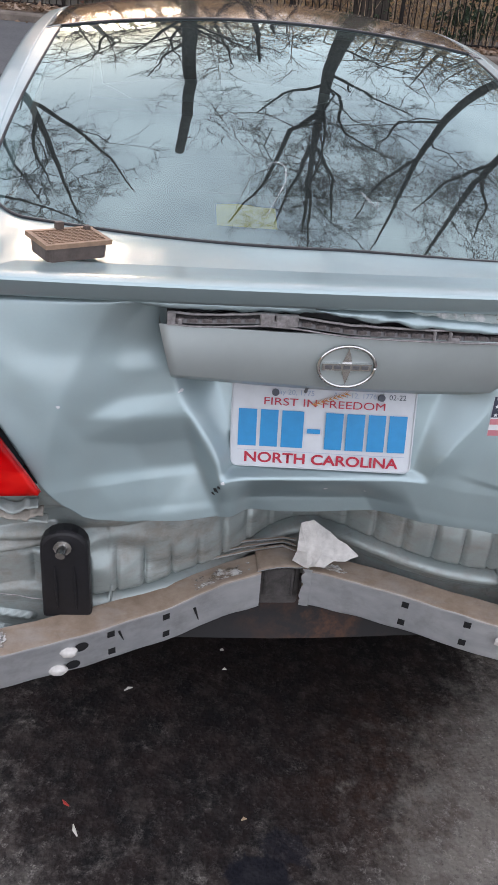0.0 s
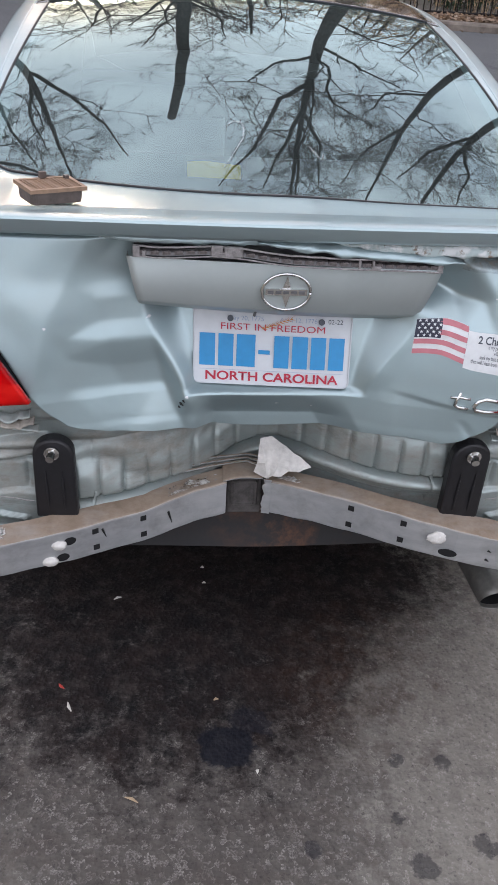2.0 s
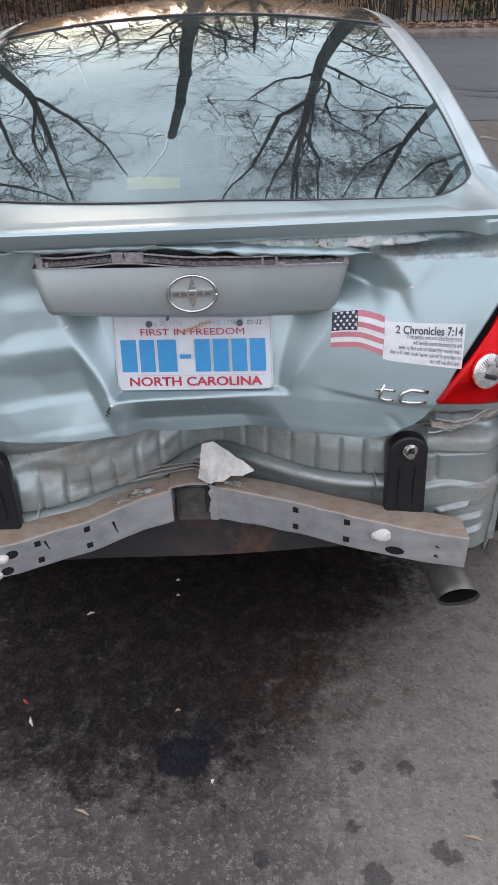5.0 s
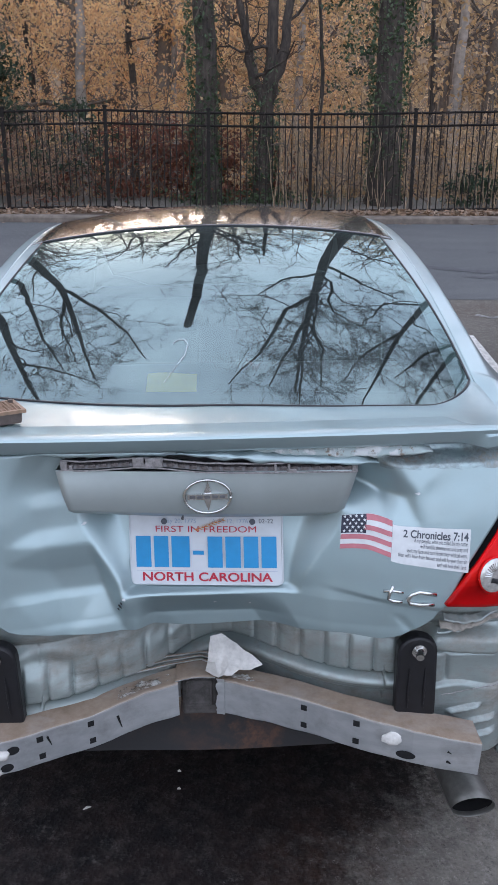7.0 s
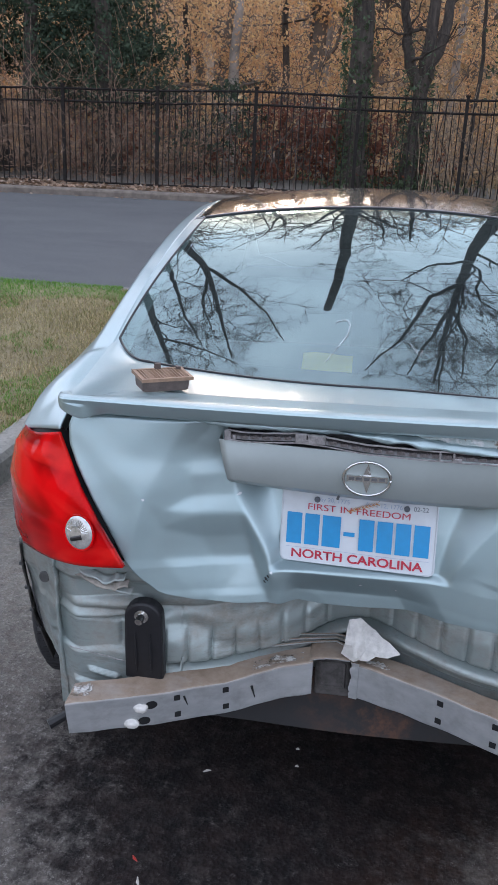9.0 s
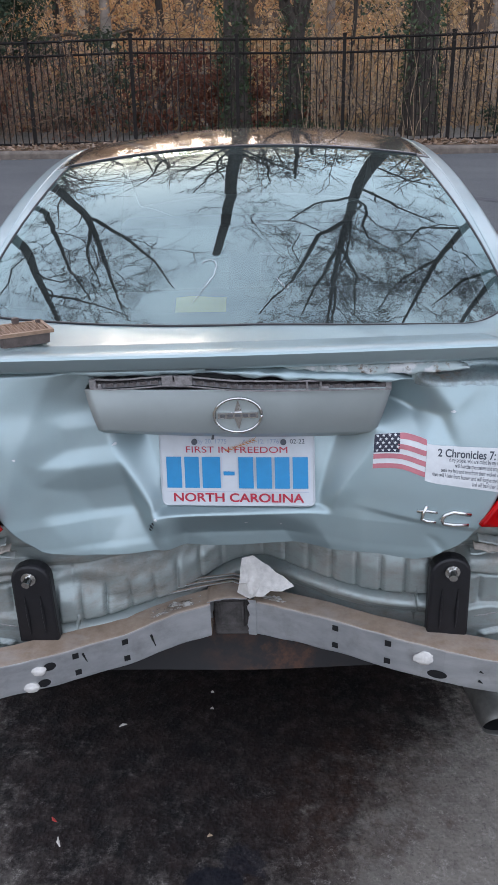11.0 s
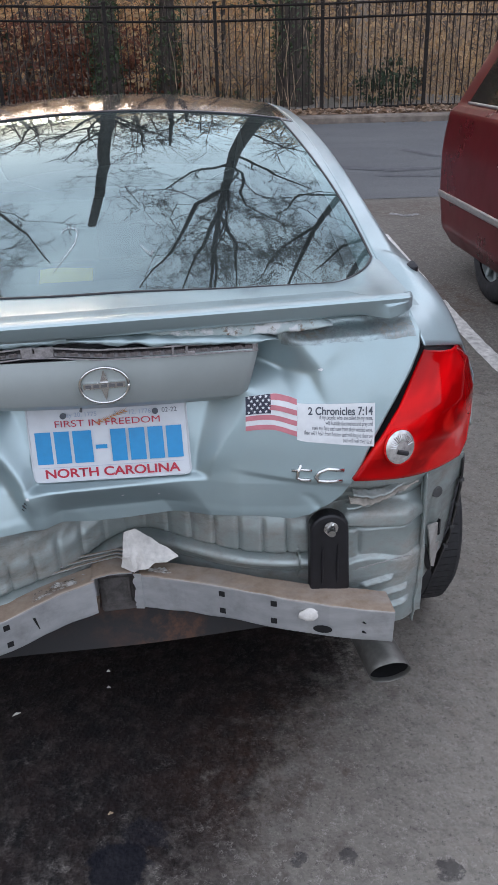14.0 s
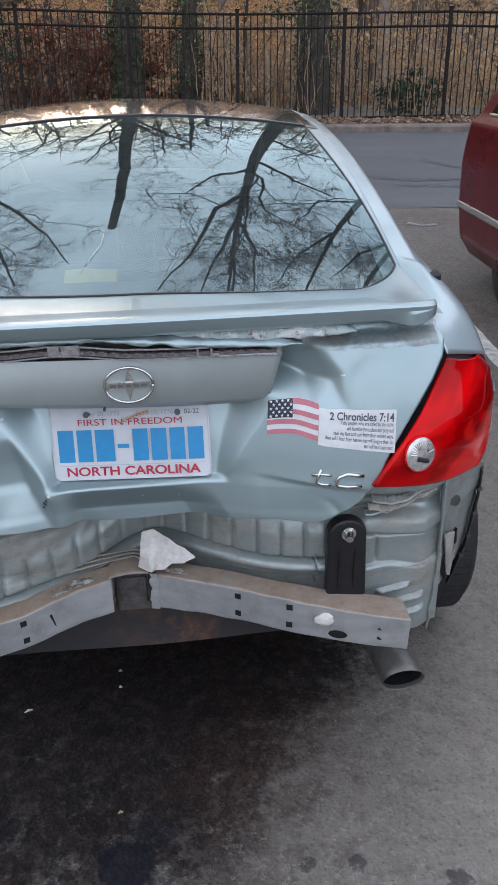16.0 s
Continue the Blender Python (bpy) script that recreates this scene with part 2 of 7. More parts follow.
def leaf_material(name, stops, rough=0.6, through_light=0.25):
    """Leaves whose colour changes from leaf to leaf."""
    m = Mat(name, stops[0], rough)
    ramp = m.n.new("ShaderNodeValToRGB")
    ramp.color_ramp.interpolation = "LINEAR"
    while len(ramp.color_ramp.elements) < len(stops):
        ramp.color_ramp.elements.new(0.5)
    for i, c in enumerate(stops):
        ramp.color_ramp.elements[i].position = i / max(1, len(stops) - 1)
        ramp.color_ramp.elements[i].color = (*c, 1)
    m.l.new(m.island(), ramp.inputs["Fac"])
    # whole sprays are paler or darker than their neighbours
    tone = m.mix(m.math("MULTIPLY", m.range(m.noise(1.1, 3, 0.6), 0.40, 0.66), 0.38), ramp.outputs["Color"], tuple(c * 0.42 for c in stops[-1]))
    m.to("Base Color", tone)
    tr = m.n.new("ShaderNodeBsdfTranslucent")
    m.l.new(tone, tr.inputs["Color"])
    mix = m.n.new("ShaderNodeMixShader")
    mix.inputs["Fac"].default_value = through_light
    m.l.new(m.b.outputs["BSDF"], mix.inputs[1])
    m.l.new(tr.outputs["BSDF"], mix.inputs[2])
    m.l.new(mix.outputs["Shader"], m.n["Material Output"].inputs["Surface"])
    return m.m


def plain(name, colour, rough=0.5, metal=0.0, grain=0.15, scale=30, bump=0.08, **more):
    """A plain surface with slight uneven colour and relief."""
    m = Mat(name, colour, rough, metal, **more)
    dark = tuple(c * (1 - grain * 1.6) for c in colour)
    light = tuple(min(1, c * (1 + grain)) for c in colour)
    m.to("Base Color", m.mix(m.range(m.noise(scale, 6, 0.65), 0.3, 0.7), dark, light))
    m.to("Roughness", m.range(m.noise(scale * 0.4, 4), 0.3, 0.7, max(0.02, rough - 0.08), min(1, rough + 0.1)))
    if bump:
        m.bump(m.noise(scale * 3, 4), bump, 0.003)
    return m.m


def glass_material():
    m = Mat("tinted_rear_glass", (0.02, 0.03, 0.03), 0.02)
    n, l = m.n, m.l
    clear = n.new("ShaderNodeBsdfTransparent")
    clear.inputs["Color"].default_value = (0.42, 0.50, 0.48, 1)
    gloss = n.new("ShaderNodeBsdfGlossy")
    gloss.inputs["Roughness"].default_value = 0.012
    gloss.inputs["Color"].default_value = (0.74, 0.95, 0.97, 1)
    fr = n.new("ShaderNodeFresnel")
    fr.inputs["IOR"].default_value = 2.6
    mix = n.new("ShaderNodeMixShader")
    l.new(fr.outputs["Fac"], mix.inputs["Fac"])
    l.new(clear.outputs["BSDF"], mix.inputs[1])
    l.new(gloss.outputs["BSDF"], mix.inputs[2])
    # thin diffuse veil that puts haze over the reflection and lifts its blacks
    dust = n.new("ShaderNodeBsdfDiffuse")
    dust.inputs["Color"].default_value = (0.50, 0.60, 0.60, 1)
    film = n.new("ShaderNodeMixShader")
    l.new(m.range(m.noise(3.5, 5, 0.6), 0.3, 0.7, 0.015, 0.04), film.inputs["Fac"])
    l.new(mix.outputs["Shader"], film.inputs[1])
    l.new(dust.outputs["BSDF"], film.inputs[2])
    l.new(film.outputs["Shader"], n["Material Output"].inputs["Surface"])
    n.remove(m.b)
    return m.m


def red_lens_material():
    m = Mat("red_lens_plastic", (0.5, 0.005, 0.008), 0.08, 0.0, Specular_IOR_Level=0.14, Subsurface_Weight=0.0)
    zones = m.range(m.noise(5.5, 2, 0.4, (1, 1, 1.4), dist=0.8), 0.42, 0.60)
    folds = m.range(m.noise(3.2, 3, 0.5, (1, 1, 2.0), (4, 2, 0), 1.5), 0.52, 0.62)
    c = m.mix(zones, (0.26, 0.0006, 0.001), (0.64, 0.0022, 0.003))
    m.to("Base Color", m.mix(m.math("MULTIPLY", folds, 0.6), c, (0.74, 0.018, 0.012)))
    return m.m


ASPHALT, ROAD, CONCRETE = asphalt_material(), road_material(), concrete_material()
BARK = bark_material()
GLASS = glass_material()
RED = red_lens_material()
BLACK = plain("black_plastic", (0.008, 0.008, 0.0105), 0.45, 0, 0.3, 40)
GAP_BLACK = plain("matte_gap_black", (0.006, 0.006, 0.007), 0.95, 0, 0.2, 40, 0.05, Specular_IOR_Level=0.1)
RUBBER = plain("tyre_rubber", (0.022, 0.022, 0.024), 0.75, 0, 0.25, 60)
TRIM = plain("silver_trim_paint", (0.385, 0.430, 0.428), 0.46, 0.5, 0.05, 8, 0.02)
CHROME = plain("dull_chrome", (0.62, 0.62, 0.61), 0.2, 1.0, 0.1, 60, 0.02)
WHITE_PAINT = plain("worn_white_line_paint", (0.52, 0.505, 0.48), 0.8, 0, 0.3, 25)
IRON = plain("black_fence_paint", (0.020, 0.017, 0.016), 0.85, 0, 0.3, 30, 0.08, Specular_IOR_Level=0.15)
DARK = plain("dark_interior_trim", (0.03, 0.032, 0.034), 0.8, 0, 0.3, 20)
MAROON = plain("maroon_metallic_paint", (0.085, 0.005, 0.008), 0.3, 0.0, 0.12, 6, 0.0, Specular_IOR_Level=0.18, Coat_Weight=0.15, Coat_Roughness=0.06)


# ---- mesh tools ----
def part(name, bm, material, parent=None, label="", smooth=False):
    """Links a bmesh as one mesh object under a thing or a part."""
    me = bpy.data.meshes.new(name)
    bm.to_mesh(me)
    bm.free()
    me.materials.append(material)
    if smooth:
        me.shade_smooth()
        if smooth != True:
            me.set_sharp_from_angle(angle=radians(smooth))
    ob = new(name, me)
    ob.parent = parent
    if label:
        ob["label"] = label
    return ob


def raw(name, verts, faces, material, parent=None, label="", smooth=False):
    me = bpy.data.meshes.new(name)
    me.from_pydata([tuple(v) for v in verts], [], faces)
    me.materials.append(material)
    if smooth:
        me.shade_smooth()
    me.update()
    ob = new(name, me)
    ob.parent = parent
    if label:
        ob["label"] = label
    return ob


def thing(name, label, category, group="", kind="", at=None):
    ob = new(name)
    ob.empty_display_size = 0.1
    if at is not None:
        ob.matrix_world = at
    return tagged(ob, label, category, group, kind)


def mod_solid(ob, thick, offset=-1):
    m = ob.modifiers.new("thickness", "SOLIDIFY")
    m.thickness, m.offset = thick, offset
    return ob


def mod_bevel(ob, width, segments=2):
    m = ob.modifiers.new("edges", "BEVEL")
    m.width, m.segments, m.limit_method = width, segments, "ANGLE"
    return ob


def grid(fn, nu, nv, bm=None, loop=False):
    """A sheet from fn(u, v), u and v from 0 to 1."""
    bm = bm or bmesh.new()
    rows = [[bm.verts.new(fn(i / nu, j / nv)) for i in range(nu + (0 if loop else 1))] for j in range(nv + 1)]
    for a, b in zip(rows, rows[1:]):
        n = len(a)
        for i in range(n if loop else n - 1):
            bm.faces.new((a[i], a[(i + 1) % n], b[(i + 1) % n], b[i]))
    return bm


def box(x0, x1, y0, y1, z0, z1, bm=None, m=None):
    bm = bm or bmesh.new()
    v = [bm.verts.new((m or Matrix()) @ Vector((x, y, z))) for z in (z0, z1) for y in (y0, y1) for x in (x0, x1)]
    for f in ((0, 2, 3, 1), (4, 5, 7, 6), (0, 1, 5, 4), (2, 6, 7, 3), (0, 4, 6, 2), (1, 3, 7, 5)):
        bm.faces.new([v[i] for i in f])
    return bm


def tube(path, radii, sides=8, bm=None, cap=True):
    """A round bar along points, with a radius at each."""
    bm = bm or bmesh.new()
    path = [Vector(p) for p in path]
    if isinstance(radii, (int, float)):
        radii = [radii] * len(path)
    rings, ref = [], None
    for i, p in enumerate(path):
        way = (path[min(i + 1, len(path) - 1)] - path[max(i - 1, 0)]).normalized()
        if ref is None:
            ref = Vector((1, 0, 0)) if abs(way.x) < 0.8 else Vector((0, 1, 0))
        a = (ref - way * ref.dot(way)).normalized()
        b = way.cross(a)
        ref = a
        rings.append([bm.verts.new(p + radii[i] * (math.cos(k * math.tau / sides) * a + math.sin(k * math.tau / sides) * b)) for k in range(sides)])
    for r, s in zip(rings, rings[1:]):
        for k in range(sides):
            bm.faces.new((r[k], r[(k + 1) % sides], s[(k + 1) % sides], s[k]))
    if cap:
        bm.faces.new(rings[0][::-1])
        bm.faces.new(rings[-1])
    return bm


def slab(outline, fn, thick, bm=None):
    """A plate with an outline in (u, v), bent by fn(u, v) -> point and thickened along fn's third argument."""
    bm = bm or bmesh.new()
    top = [bm.verts.new(fn(u, v, 0)) for u, v in outline]
    low = [bm.verts.new(fn(u, v, thick)) for u, v in outline]
    bm.faces.new(top)
    bm.faces.new(low[::-1])
    n = len(top)
    for i in range(n):
        bm.faces.new((top[(i + 1) % n], top[i], low[i], low[(i + 1) % n]))
    return bm


def lerp(table, x):
    return float(np.interp(x, [r[0] for r in table], [r[1] for r in table]))


def smoothstep(a, b, x):
    t = min(1, max(0, (x - a) / (b - a)))
    return t * t * (3 - 2 * t)


def ramp(a, b, x):
    """A nearly straight slope from 0 at a to 1 at b, which leaves crisp creases."""
    t = min(1, max(0, (x - a) / (b - a)))
    return 0.75 * t + 0.25 * t * t * (3 - 2 * t)


def bell(x, c, s):
    return math.exp(-((x - c) / s) ** 2)


# ---- the ground ----
def land(y):
    """Height of the pavement: level behind the car, rising to the road ahead."""
    if y < 0.6:
        return 0.0
    if y < 3.93:
        return 0.0225 * (y - 0.6) ** 2
    if y < 14:
        return 0.2495 + 0.15 * (y - 3.93)
    return 1.76 + 0.03 * (y - 14)


def sheet(x0, x1, ys, lift, nx, name, material, wave=0.0):
    xs = [x0 + (x1 - x0) * i / nx for i in range(nx + 1)]
    verts = [(x, y, land(y) + lift + wave * noise.noise((x * 0.9, y * 0.9, 0))) for y in ys for x in xs]
    w = nx + 1
    faces = [(j * w + i, j * w + i + 1, (j + 1) * w + i + 1, (j + 1) * w + i) for j in range(len(ys) - 1) for i in range(nx)]
    return raw(name, verts, faces, material, smooth=True)


YS = [-400, -120, -40, -15, -6, -3] + [-1.5 + 0.25 * i for i in range(63)] + [15, 17, 20, 25, 35, 60, 120, 400]
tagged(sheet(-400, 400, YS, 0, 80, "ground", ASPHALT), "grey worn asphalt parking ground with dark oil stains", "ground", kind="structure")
tagged(sheet(-120, -1.6, [5.30, 5.6, 6.0, 6.5], 0.004, 60, "road", ROAD), "dark grey asphalt road running past the grass island", "road", kind="structure")
tagged(sheet(-120, 120, [6.5 + 0.5 * i for i in range(10)] + [11.02], 0.004, 60, "road", ROAD), "dark grey asphalt road crossing behind the parking bays", "road", kind="structure")


def ribbon(name, outline, width, z_lift, height, material, label):
    """A kerb of small width along points, with rounded upper edge and a chamfered face."""
    pts = [Vector((x, y)) for x, y in outline]
    prof = [(0, -0.05), (0, height * 0.75), (width * 0.12, height * 0.96), (width * 0.3, height), (width, height), (width, -0.05)]
    bm = bmesh.new()
    rows = []
    for i, p in enumerate(pts):
        way = (pts[min(i + 1, len(pts) - 1)] - pts[max(i - 1, 0)]).normalized()
        side = Vector((-way.y, way.x))
        rows.append([bm.verts.new((p.x + side.x * a, p.y + side.y * a, land(p.y + side.y * a) + z_lift + b + 0.004 * noise.noise((p.x * 3, p.y * 3, b * 9)))) for a, b in prof])
    for r, s in zip(rows, rows[1:]):
        for k in range(len(prof) - 1):
            bm.faces.new((r[k], s[k], s[k + 1], r[k + 1]))
    ob = part(name, bm, material, None, smooth=False)
    bmx = bmesh.new()
    bmx.from_mesh(ob.data)
    bmesh.ops.recalc_face_normals(bmx, faces=bmx.faces)
    bmx.to_mesh(ob.data)
    bmx.free()
    return tagged(ob, label, "kerb", kind="structure")


# far kerb, bank and fence
KERB_STONE = plain("brown_stained_kerb", (0.155, 0.128, 0.108), 0.9, 0, 0.3, 5, 0.3)
ribbon("kerb", [(-60 + 1.5 * i, 11.02) for i in range(81)], 0.16, 0, 0.105, KERB_STONE, "weathered concrete kerb along the far side of the road")
corner = [(-1.78, -12 + 0.5 * i) for i in range(33)] + [(-1.78 - 0.55 * (1 - math.cos(a)), 4.75 + 0.6 * math.sin(a)) for a in [math.pi / 2 * i / 9 for i in range(1, 10)]] + [(-2.5 - 0.8 * i, 5.35) for i in range(60)]
ribbon("kerb", corner, 0.15, 0, 0.15, CONCRETE, "grey concrete kerb curving round the grass island")

GRASS_SOIL = soil_material("thin_lawn_soil", (0.17, 0.135, 0.075), (0.28, 0.23, 0.135))
LITTER_SOIL = soil_material("leaf_mould_soil", (0.075, 0.05, 0.034), (0.16, 0.105, 0.066))


def island_edge(y):
    if y < 4.75:
        return -1.92
    a = math.asin(min(1, (y - 4.75) / 0.47))
    return -1.92 - 0.45 * (1 - math.cos(a))


def lawn():
    ys = [-12 + 0.6 * i for i in range(27)] + [4.3 + 0.1 * i for i in range(10)]
    us = [0, 0.01, 0.02, 0.04, 0.07, 0.1, 0.15, 0.22, 0.3, 0.45, 0.7, 1]
    verts = [(island_edge(y) * (1 - u) - 48 * u, y, land(y) + 0.14 + 0.02 * noise.noise((u * 40, y, 0)) + 0.25 * u) for y in ys for u in us]
    w = len(us)
    faces = [(j * w + i, (j + 1) * w + i, (j + 1) * w + i + 1, j * w + i + 1) for j in range(len(ys) - 1) for i in range(w - 1)]
    ob = raw("lawn", verts, faces, GRASS_SOIL, smooth=True)
    return tagged(ob, "thin winter lawn with straw and green patches", "lawn", kind="structure")


lawn()


def bank_z(x, y):
    return land(11.1) + 0.100 + smoothstep(11.15, 12.4, y) * 0.07 + max(0, y - 12.4) * 0.05 + 0.055 * max(0, min(y, 40) - 14) + 0.05 * noise.noise((x * 0.6, y * 0.6, 4))


def bank():
    ys = [11.17, 11.4, 11.7, 12, 12.3, 12.7, 13.2, 14, 15, 17, 20, 24, 30, 40, 60, 90]
    xs = [-90 + 3 * i for i in range(26)] + [-14 + 0.5 * i for i in range(57)] + [15 + 3 * i for i in range(26)]
    verts = [(x, y, bank_z(x, y)) for y in ys for x in xs]
    w = len(xs)
    faces = [(j * w + i, j * w + i + 1, (j + 1) * w + i + 1, (j + 1) * w + i) for j in range(len(ys) - 1) for i in range(w - 1)]
    return tagged(raw("woodland_floor", verts, faces, LITTER_SOIL, smooth=True), "brown woodland floor behind the kerb covered in fallen leaves", "ground", kind="structure")


bank()

FENCE_Y, PANEL, POST0 = 12.3, 1.725, -2.525


def fence():
    f = thing("fence", "black metal picket fence along the woods", "fence", at=pose(0, FENCE_Y, 0))
    post = box(-0.026, 0.026, -0.026, 0.026, -0.1, 1.635)
    box(-0.036, 0.036, -0.036, 0.036, 1.635, 1.66, post)
    picket = box(-0.0075, 0.0075, -0.0075, 0.0075, 0.04, 1.61)
    post_ob, picket_ob = None, None
    for k in range(-9, 12):
        x = POST0 + k * PANEL
        z = bank_z(x, FENCE_Y)
        if post_ob is None:
            post_ob = part("post", post, IRON, f)
            p = post_ob
        else:
            p = new("post", post_ob.data)
            p.parent = f
        p.location = (x, 0, z)
        zn = bank_z(x + PANEL, FENCE_Y)
        for hgt in (0.05, 1.385, 1.585):
            part("rail", tube([(x + 0.03, 0, z + hgt), (x + PANEL - 0.03, 0, zn + hgt)], 0.018, 4), IRON, f)
        for i in range(1, 16):
            a = i / 16
            if not -5 <= k <= 8:
                continue
            if picket_ob is None:
                picket_ob = part("picket", picket, IRON, f)
                q = picket_ob
            else:
                q = new("picket", picket_ob.data)
                q.parent = f
            q.location = (x + a * PANEL, 0, z + (zn - z) * a)
    return f


fence()


def white_line():
    bm = bmesh.new()
    for y0, y1 in ((-3.0, 3.72), (3.95, 5.3)):
        rows = []
        n = int((y1 - y0) / 0.06)
        for j in range(n + 1):
            y = y0 + (y1 - y0) * j / n
            e = 0.012 * noise.noise((y * 9, 3, 0))
            x = 1.905 + 0.002 * y
            rows.append((bm.verts.new((x - 0.05 + e, y, land(y) + 0.004)), bm.verts.new((x + 0.05 + 0.012 * noise.noise((y * 11, 8, 0)), y, land(y) + 0.004))))
        for a, b in zip(rows, rows[1:]):
            bm.faces.new((a[0], a[1], b[1], b[0]))
    tagged(part("bay_line", bm, WHITE_PAINT), "worn white painted parking bay line", "road marking", kind="structure")


white_line()

# ---- the damaged car, in its own frame: x right, y towards its nose ----
CAR = pose(0, 0, 0, 0, 0, 2.5) @ pose(0, 0, 0, 3.2) @ pose(0, 0, 0, 0, -1.2) @ pose(0.02, 0, 0)
car = thing("car", "silver-green coupe with crushed tailgate and missing rear bumper", "car", at=CAR)


def crown(x, y):
    """Height of the rear glass and roof."""
    t = y - 0.238
    return 1.074 + 0.3874 * t - 0.1169 * t * t - 0.14 * x * x


# lower corners of the skin, each rounded in its own way
CORNER_L = [(0.682, 0.30), (0.690, 0.352), (0.694, 0.376), (0.701, 0.394), (0.714, 0.408), (0.727, 0.424), (0.743, 0.438), (0.766, 0.455), (0.83, 0.489), (0.89, 0.525), (0.95, 0.557), (0.99, 0.574), (1.025, 0.577), (1.06, 0.564)]
CORNER_R = [(0.668, 0.28), (0.677, 0.335), (0.685, 0.368), (0.696, 0.392), (0.708, 0.416), (0.72, 0.433), (0.76, 0.459), (0.83, 0.493), (0.89, 0.531), (0.95, 0.570), (0.99, 0.590), (1.025, 0.594), (1.06, 0.580)]
LID_FOOT = [(-0.60, 0.686), (-0.36, 0.684), (-0.29, 0.679), (-0.13, 0.668), (0.03, 0.663), (0.16, 0.673), (0.24, 0.683), (0.33, 0.676), (0.60, 0.676)]


def lid_low(x):
    return sum(lerp(LID_FOOT, x + d) for d in (-0.04, -0.02, 0, 0.02, 0.04)) / 5 + 0.0015 * math.sin(x * 31)


def dent_field():
    """Depth of the blow beside the plate and the light strip: flat facets between creases, slightly softened."""
    pts = {
        "a": (-0.422, 0.893, -0.003), "m": (-0.325, 0.897, 0.013), "b": (-0.238, 0.899, 0.011), "am": (-0.335, 0.940, 0.006), "ab": (-0.268, 0.940, 0.008),
        "fold": (-0.322, 1.075, -0.002), "foldlow": (-0.374, 0.985, -0.004),
        "g1": (-0.262, 1.075, 0.018), "g2": (-0.262, 0.990, 0.009), "g3": (-0.320, 1.01, 0.006),
        "p1": (-0.385, 0.870, 0.005), "p2": (-0.315, 0.862, 0.009), "p3": (-0.230, 0.862, 0.009),
        "v1": (-0.390, 0.832, 0.010), "v2": (-0.310, 0.810, 0.025), "v3": (-0.220, 0.812, 0.026),
        "d": (-0.452, 0.771, 0.0), "e1": (-0.385, 0.770, 0.013), "e2": (-0.290, 0.768, 0.030), "e3": (-0.212, 0.766, 0.032), "c": (-0.174, 0.764, -0.004),
        "k1": (-0.44, 0.66, -0.002), "k2": (-0.30, 0.66, 0.012), "k3": (-0.165, 0.66, 0.006), "s": (-0.458, 0.86, 0.0),
        "r1": (-0.170, 1.075, 0.026), "r2": (-0.185, 0.960, 0.010), "r3": (-0.150, 0.86, 0.0),
        "u1": (0.225, 1.075, 0.0), "u2": (0.330, 1.048, 0.0), "q": (0.397, 0.967, -0.004), "t": (0.36, 1.075, 0.006),
        "w0": (0.225, 1.00, 0.040), "w1": (0.270, 0.982, 0.054), "w2": (0.330, 0.958, 0.044), "w3": (0.374, 0.957, 0.010),
        "x0": (0.225, 0.945, 0.0), "x1": (0.272, 0.930, 0.003), "x2": (0.340, 0.900, 0.0), "x3": (0.405, 0.895, 0.0), "x4": (0.43, 1.0, 0.0),
        "n1": (0.18, 1.075, 0.0), "n2": (0.18, 0.66, 0.0), "n3": (-0.05, 1.075, 0.0), "n4": (-0.05, 0.66, 0.0),
        "o1": (-0.66, 1.10, 0.0), "o2": (-0.66, 0.62, 0.0), "o3": (0.66, 0.62, 0.0), "o4": (0.66, 1.10, 0.0),
    }
    keys = list(pts)
    ridges = ["a m", "m b", "fold foldlow", "foldlow a", "m am", "p1 p2", "p2 p3", "a d", "d e1", "e1 e2", "e2 e3", "e3 c", "b c", "u2 q", "w0 w1", "w1 w2", "w2 w3", "x1 x2", "x2 x3", "v1 v2", "v2 v3"]
    made = geometry.delaunay_2d_cdt([Vector(pts[k][:2]) for k in keys], [tuple(keys.index(e) for e in r.split()) for r in ridges], [], 0, 1e-5)
    flat, faces = made[0], made[2]
    deep = [pts[keys[o[0]]][2] if o else 0.0 for o in made[3]]
    gx, gz = np.meshgrid(np.arange(-0.62, 0.6201, 0.004), np.arange(0.64, 1.0901, 0.004), indexing="ij")
    out = np.zeros_like(gx)
    for f in faces:
        (ax, az), (bx, bz), (cx, cz) = (flat[i] for i in f)
        det = (bz - cz) * (ax - cx) + (cx - bx) * (az - cz)
        if abs(det) < 1e-9:
            continue
        l1 = ((bz - cz) * (gx - cx) + (cx - bx) * (gz - cz)) / det
        l2 = ((cz - az) * (gx - cx) + (ax - cx) * (gz - cz)) / det
        inside = (l1 >= -1e-6) & (l2 >= -1e-6) & (l1 + l2 <= 1 + 1e-6)
        out = np.where(inside, l1 * deep[f[0]] + l2 * deep[f[1]] + (1 - l1 - l2) * deep[f[2]], out)
    for again in range(2):
        for axis in (0, 1):
            out = (np.roll(out, 1, axis) + 2 * out + np.roll(out, -1, axis)) / 4
    return out


DENTS = dent_field()


def dent(x, z):
    i = min(DENTS.shape[0] - 2.001, max(0, (x + 0.62) / 0.004))
    k = min(DENTS.shape[1] - 2.001, max(0, (z - 0.64) / 0.004))
    a, b = int(i), int(k)
    f, g = i - a, k - b
    return float((DENTS[a, b] * (1 - f) + DENTS[a + 1, b] * f) * (1 - g) + (DENTS[a, b + 1] * (1 - f) + DENTS[a + 1, b + 1] * f) * g)


